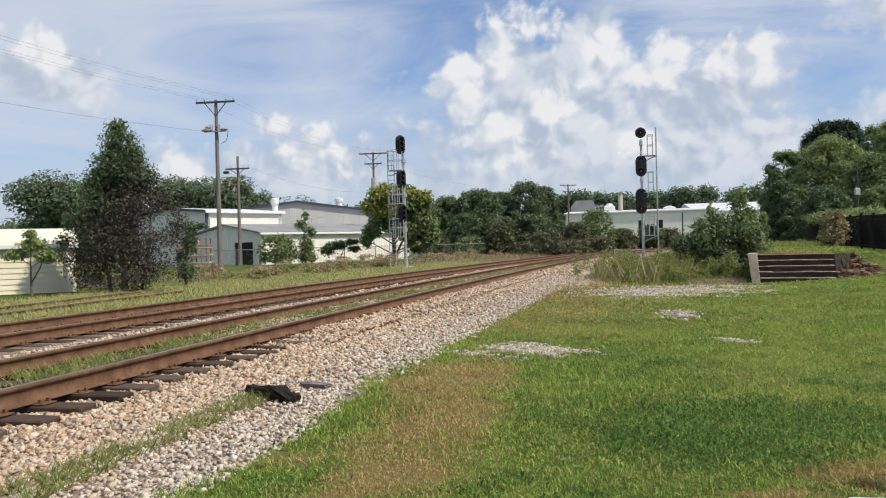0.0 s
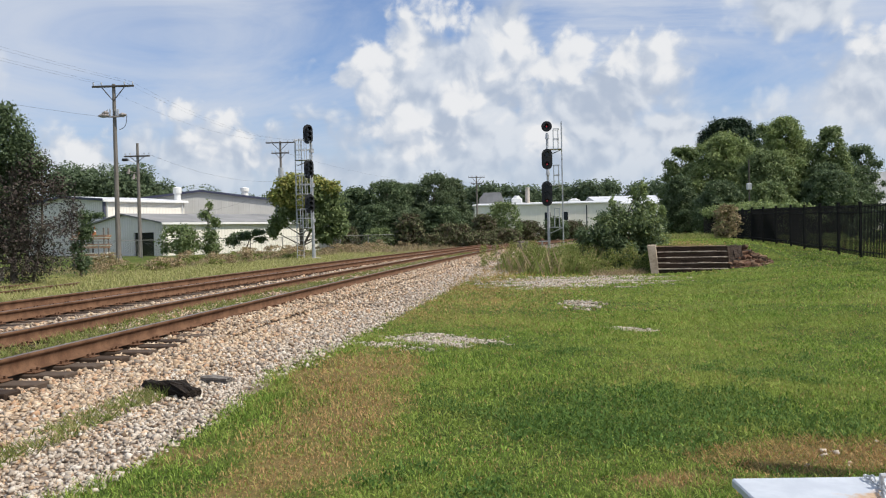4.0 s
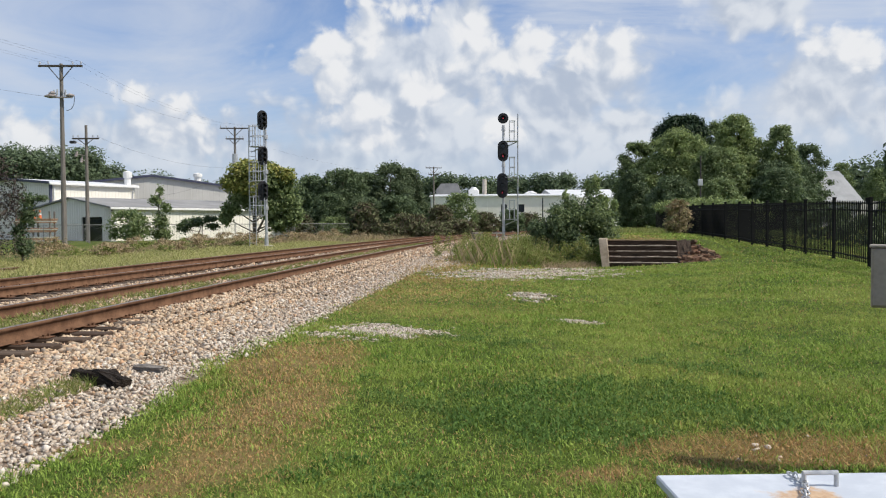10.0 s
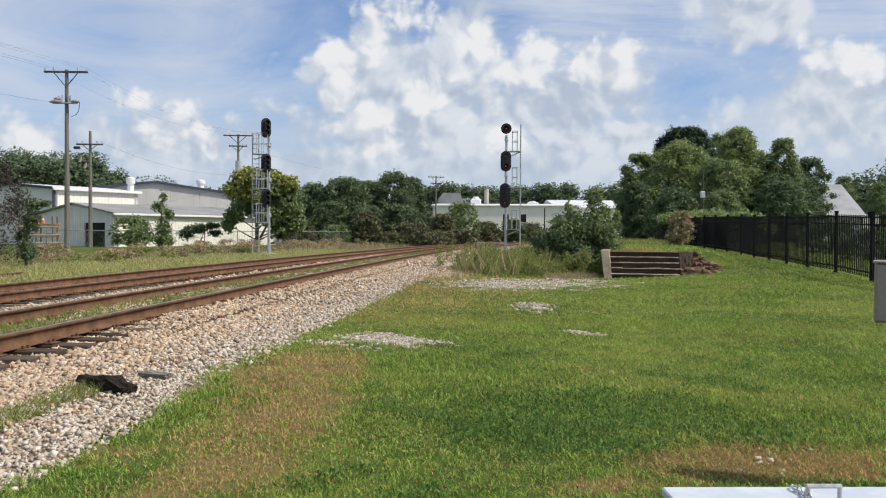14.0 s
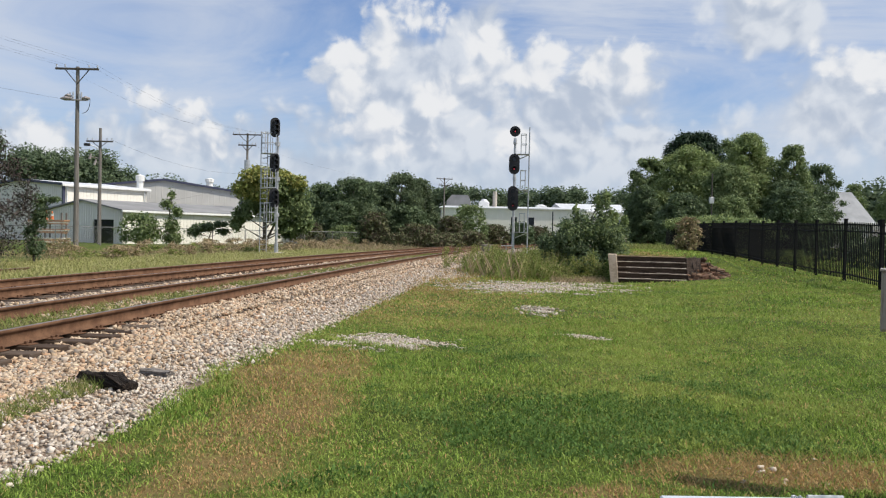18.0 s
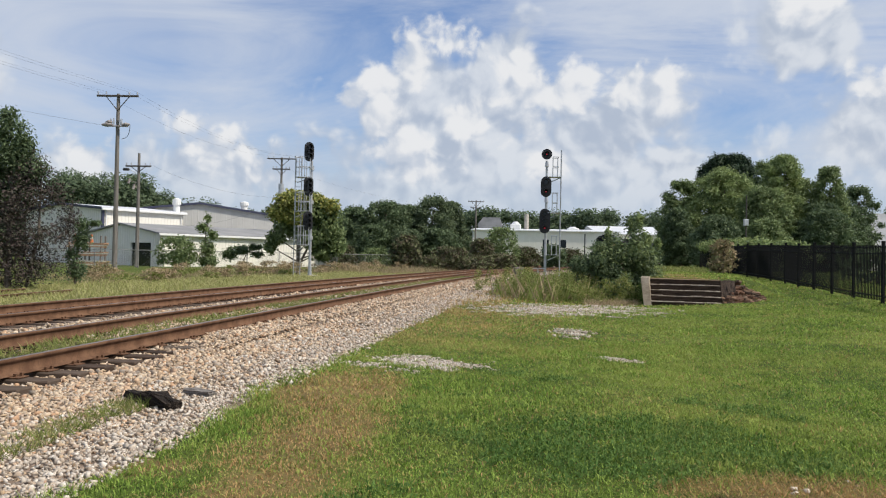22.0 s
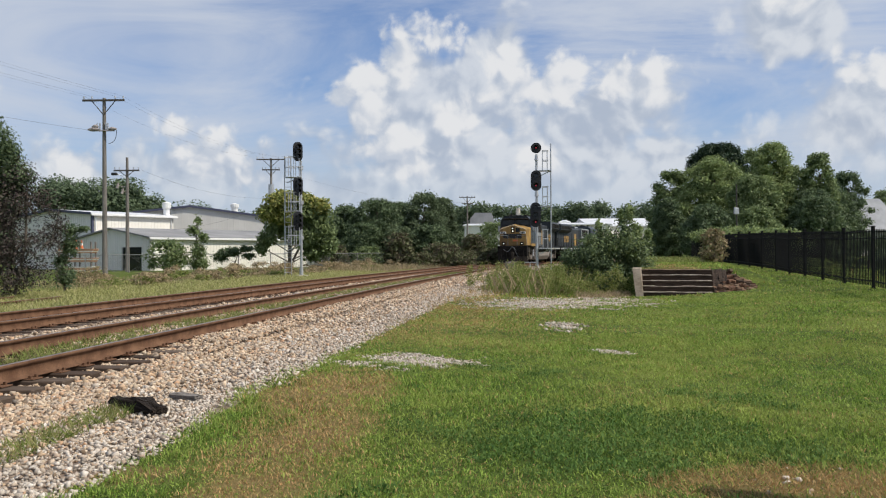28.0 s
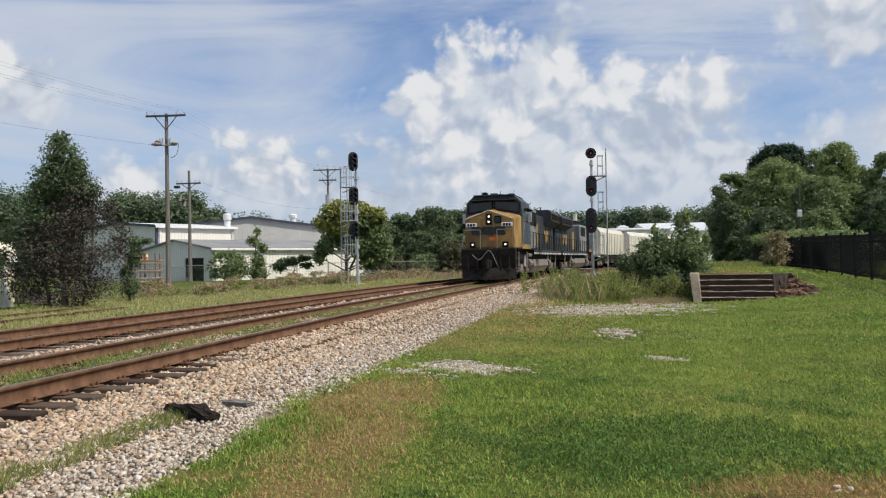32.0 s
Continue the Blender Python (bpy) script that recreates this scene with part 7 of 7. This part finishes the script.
def disc(cx, cy, rx, ry, turn=0.0):
    def go(n):
        a, r = rng.uniform(0, 2 * np.pi, n), np.sqrt(rng.random(n))
        c, s = math.cos(radians(turn)), math.sin(radians(turn))
        p, q = r * np.cos(a) * rx, r * np.sin(a) * ry
        return cx + p * c - q * s, cy + p * s + q * c
    return go


for cx, cy, rx, ry, turn in BROWN[3:5]:
    scatter_grass("straw_litter", "flattened dry straw on a worn patch of lawn", dry_mat, 7000, disc(cx, cy, rx, ry, turn), (0.03, 0.11), (0.003, 0.007), 1.25)
def leafy_weeds(name, label, mat, n, size, rows, seed):
    """Weeds of small leaves on upright clumps: x, y, half width, height."""
    r = random.Random(seed)
    blobs = []
    for x, y, w, h in rows:
        for i in range(5):
            t = (i + r.random()) / 5
            k = w * (1 - 0.5 * t)
            blobs.append((x + r.uniform(-k, k), y + r.uniform(-k, k), float(height(x, y)) + h * (0.12 + 0.75 * t), w * r.uniform(0.3, 0.6), w * r.uniform(0.3, 0.6), h * r.uniform(0.14, 0.26)))
    v, f = leaf_cloud(blobs, n, size, seed, 0.12, 0.32, up=0.3, fill=1.2, apart=0.7)
    tagged(raw(name, v, f, mat), label, "weeds", kind="stuff")


r = random.Random(77)
leafy_weeds("leafy_weeds", "dense leafy green weeds below the signal", weed_mat, 21000, 0.075,
            [(7.2 + 0.85 * (a * 0.5 - b * 0.25) + r.uniform(-0.3, 0.3), 28.2 + b * 1.0 + r.uniform(-0.4, 0.4), r.uniform(0.35, 0.6), r.uniform(0.55, 1.15)) for a in range(-3, 4) for b in range(-3, 4)], 78)
scatter_grass("tall_grass", "tall green and straw weeds below the signal", weed_mat, 350, disc(7.2, 28.2, 1.9, 3.4, -15), (0.3, 1.2), (0.005, 0.011), 0.2)
scatter_grass("straw_stalks", "thin straw-coloured stalks among the weeds below the signal", dry_weed_mat, 250, disc(7.2, 28.4, 2.0, 3.6, -15), (0.3, 1.3), (0.005, 0.010), 0.22)
scatter_grass("dry_debris", "dry stalks and twigs beside the old steps", dry_weed_mat, 2200, disc(8.25, 24.5, 0.9, 0.75, 20), (0.08, 0.32), (0.008, 0.02), 0.9)
scatter_grass("tall_grass", "tall green and straw weeds below the signal", weed_mat, 2600, disc(10.6, 42.0, 1.8, 4.5, -14), (0.2, 0.6), (0.015, 0.035), 0.25)
scatter_grass("weeds", "green weeds growing between the rails", weed_mat, 38000, beside(track1, 5, 50, -0.66, 0.3, 1.3, -0.25), (0.05, 0.17), (0.007, 0.022), 0.5, 0.085)
scatter_grass("weeds", "strip of green weeds in the gravel shoulder", weed_mat, 4200, beside(track1, 3.6, 8.1, 2.36, 2.72, 2.4, -0.25), (0.04, 0.14), (0.004, 0.011), 0.55, 0.03)
scatter_grass("bank_grass", "pale yellow-green grass on the bank beyond the tracks", bank_mat, 80000, beside(track2, 8, 62, -9.0, -2.7, 0.7, -1.2), (0.08, 0.26), (0.015, 0.04), 0.5)
scatter_grass("dry_weeds", "tan dry weeds along the chain-link fence", dry_weed_mat, 16000, beside(track2, 30, 80, -15.0, -7.5, 0.6, -0.35), (0.1, 0.5), (0.012, 0.03), 0.4, uneven=0.8)
wx, wy = beside(track2, 33, 76, -12.5, -7.6, 0.6, -0.1)(90)
leafy_weeds("dry_weeds", "mounds of tan dry weeds along the chain-link fence", dry_weed_mat, 16000, 0.15,
            [(float(a), float(b), r.uniform(0.5, 1.1), r.uniform(0.35, 0.95)) for a, b in zip(wx, wy)], 79)
wx, wy = beside(track2, 33, 70, -12.0, -7.0, 0.6, -0.3)(40)
leafy_weeds("leafy_weeds", "green weeds among the dry ones along the fence", weed_mat, 5000, 0.15,
            [(float(a), float(b), r.uniform(0.4, 0.8), r.uniform(0.25, 0.6)) for a, b in zip(wx, wy)], 80)
scatter_grass("dry_weeds", "tan dry weeds along the far side of the track", dry_weed_mat, 14000, beside(track2, 55, 100, -9.0, -3.0, 0.6, -0.4), (0.2, 0.75), (0.014, 0.04), 0.3, uneven=0.7)
scatter_grass("shoulder_weeds", "low dry weeds at the edge of the ballast", dry_mat, 5000, beside(track1, 20, 48, 3.0, 4.6, 1.1, -0.1), (0.05, 0.25), (0.008, 0.02), 0.5)
scatter_grass("tall_grass", "green grass along the upper path", weed_mat, 7000, disc(18.0, 46.0, 3.2, 9.0, -22), (0.1, 0.4), (0.02, 0.04), 0.4)


def stones(name, label, mat, x, y, z, size, coarse=False):
    """Angular stones, each a jittered twelve-cornered lump."""
    bm = bmesh.new()
    if coarse:
        for c in ((1, 0, 0), (0, 1, 0), (-1, 0, 0), (0, -1, 0), (0, 0, 1), (0, 0, -1)):
            bm.verts.new(c)
        bm.verts.ensure_lookup_table()
        for a in range(4):
            bm.faces.new((bm.verts[a], bm.verts[(a + 1) % 4], bm.verts[4]))
            bm.faces.new((bm.verts[(a + 1) % 4], bm.verts[a], bm.verts[5]))
        bm.verts.index_update()
    else:
        bmesh.ops.create_cube(bm, size=1.35)
        bmesh.ops.triangulate(bm, faces=bm.faces)
    bv = np.array([v.co[:] for v in bm.verts])
    bf = np.array([[v.index for v in f.verts] for f in bm.faces])
    bm.free()
    n = len(x)
    v = bv[None] * (1 + rng.normal(0, 0.34, (n, len(bv), 1))) * rng.uniform(0.5, 1.35, (n, 1, 3))
    q = rng.normal(size=(n, 4))
    q /= np.linalg.norm(q, axis=1)[:, None]
    w, a, b, c = q.T
    R = np.stack([np.stack([1 - 2 * (b * b + c * c), 2 * (a * b - w * c), 2 * (a * c + w * b)], -1), np.stack([2 * (a * b + w * c), 1 - 2 * (a * a + c * c), 2 * (b * c - w * a)], -1), np.stack([2 * (a * c - w * b), 2 * (b * c + w * a), 1 - 2 * (a * a + b * b)], -1)], 1)
    v = np.einsum("nij,nkj->nki", R, v) * (size / 2)[:, None, None]
    v[:, :, 2] *= 0.8
    v += np.stack([x, y, z], 1)[:, None]
    tagged(raw(name, v.reshape(-1, 3), (bf[None] + (np.arange(n) * len(bv))[:, None, None]).reshape(-1, 3), mat), label, "stones", kind="stuff")


def along_track(y0, y1, u0, u1, dens):
    n = int((y1 - y0) * (u1 - u0) * dens)
    y, u = rng.uniform(y0, y1, n), rng.uniform(u0, u1, n)
    s = track1(y + 0.5) - track1(y - 0.5)
    k = np.sqrt(1 + s * s)
    return track1(y) + u / k, y - u * s / k, bed_height(u) + 0.055 * sstep(y, 10.5, 13.5) * (np.abs(u) < 1.7), u, y


TIE_Y = [1.0]
while TIE_Y[-1] < 60:
    slope = float(track1(TIE_Y[-1] + 0.5) - track1(TIE_Y[-1] - 0.5))
    TIE_Y.append(TIE_Y[-1] + 0.5 / math.sqrt(1 + slope * slope))
TIE_Y = np.array(TIE_Y)
sx, sy, sz, ss = [], [], [], []
gx, gy, gzz, gs = [], [], [], []
for y0, y1, u0, u1, dens, size in ((3.5, 9, 0.83, 3.5, 1500, 0.040), (9, 16, 0.83, 3.5, 800, 0.05), (16, 32, 0.83, 3.5, 330, 0.066), (32, 60, 0.83, 3.5, 80, 0.11),
                                   (5, 12, -2.1, 0.75, 480, 0.05), (12, 22, -2.2, 0.75, 260, 0.062), (22, 45, -2.2, 0.75, 80, 0.09)):
    x, y, z, u, yc = along_track(y0, y1, u0, u1, dens)
    sz_ = size * rng.uniform(0.5, 1.35, len(x)) * np.where(u > 2.4, 0.8, 1.0)
    grey = (u > 2.62 + 0.35 * ripple(x, y, 2.3) + rng.normal(0, 0.45, len(x))) | (rng.random(len(x)) < 0.06)
    keep = np.abs(np.abs(u) - 0.7525) > 0.09
    near = np.abs(yc[:, None] - TIE_Y[None]).min(1) if len(x) < 90000 else np.ones(len(x))
    keep &= ~((np.abs(u) < 1.36) & (near < 0.135) & (rng.random(len(x)) < 0.95 - 0.75 * sstep(yc, 10.5, 13.5)))
    keep &= u < lawn_edge(yc) + 0.08 + rng.normal(0, 0.07, len(x))
    for mask, X, Y, Zs, S in ((keep & ~grey, sx, sy, sz, ss), (keep & grey, gx, gy, gzz, gs)):
        X.append(x[mask]), Y.append(y[mask]), Zs.append(z[mask] + sz_[mask] * rng.uniform(-0.1, 0.5, int(mask.sum()))), S.append(sz_[mask])
def lay(name, label, mat, x, y, z, size):
    x, y, z, size = (np.concatenate(c) for c in (x, y, z, size))
    far = y > 15
    stones(name, label, mat, x[~far], y[~far], z[~far], size[~far])
    stones(name, label, mat, x[far], y[far], z[far], size[far], True)


lay("ballast_stones", "loose pinkish and tan ballast stones", stone_mat, sx, sy, sz, ss)
for cx, cy, rx, ry, turn in GRAVEL:
    n = int(rx * ry * 3.14 * (2000 if cy < 12 else 450))
    x, y = disc(cx, cy, rx * 1.4, ry * 1.4, turn)(n)
    s = (0.022 if cy < 12 else 0.045) * rng.uniform(0.5, 1.5, n)
    ok = stony_value(x, y) + rng.normal(0, 0.14, n) > 0.05
    x, y, s = x[ok], y[ok], s[ok]
    gx.append(x), gy.append(y), gzz.append(height(x, y) + s * 0.15), gs.append(s)
for cx, cy, rx, ry, turn in BROWN[3:5]:
    x, y = disc(cx, cy, rx * 0.8, ry * 0.8, turn)(16)
    s = 0.028 * rng.uniform(0.5, 1.9, 16)
    gx.append(x), gy.append(y), gzz.append(height(x, y) + s * 0.1), gs.append(s)
lay("grey_gravel", "pale grey gravel along the lawn edge", grey_stone_mat, gx, gy, gzz, gs)

motions()
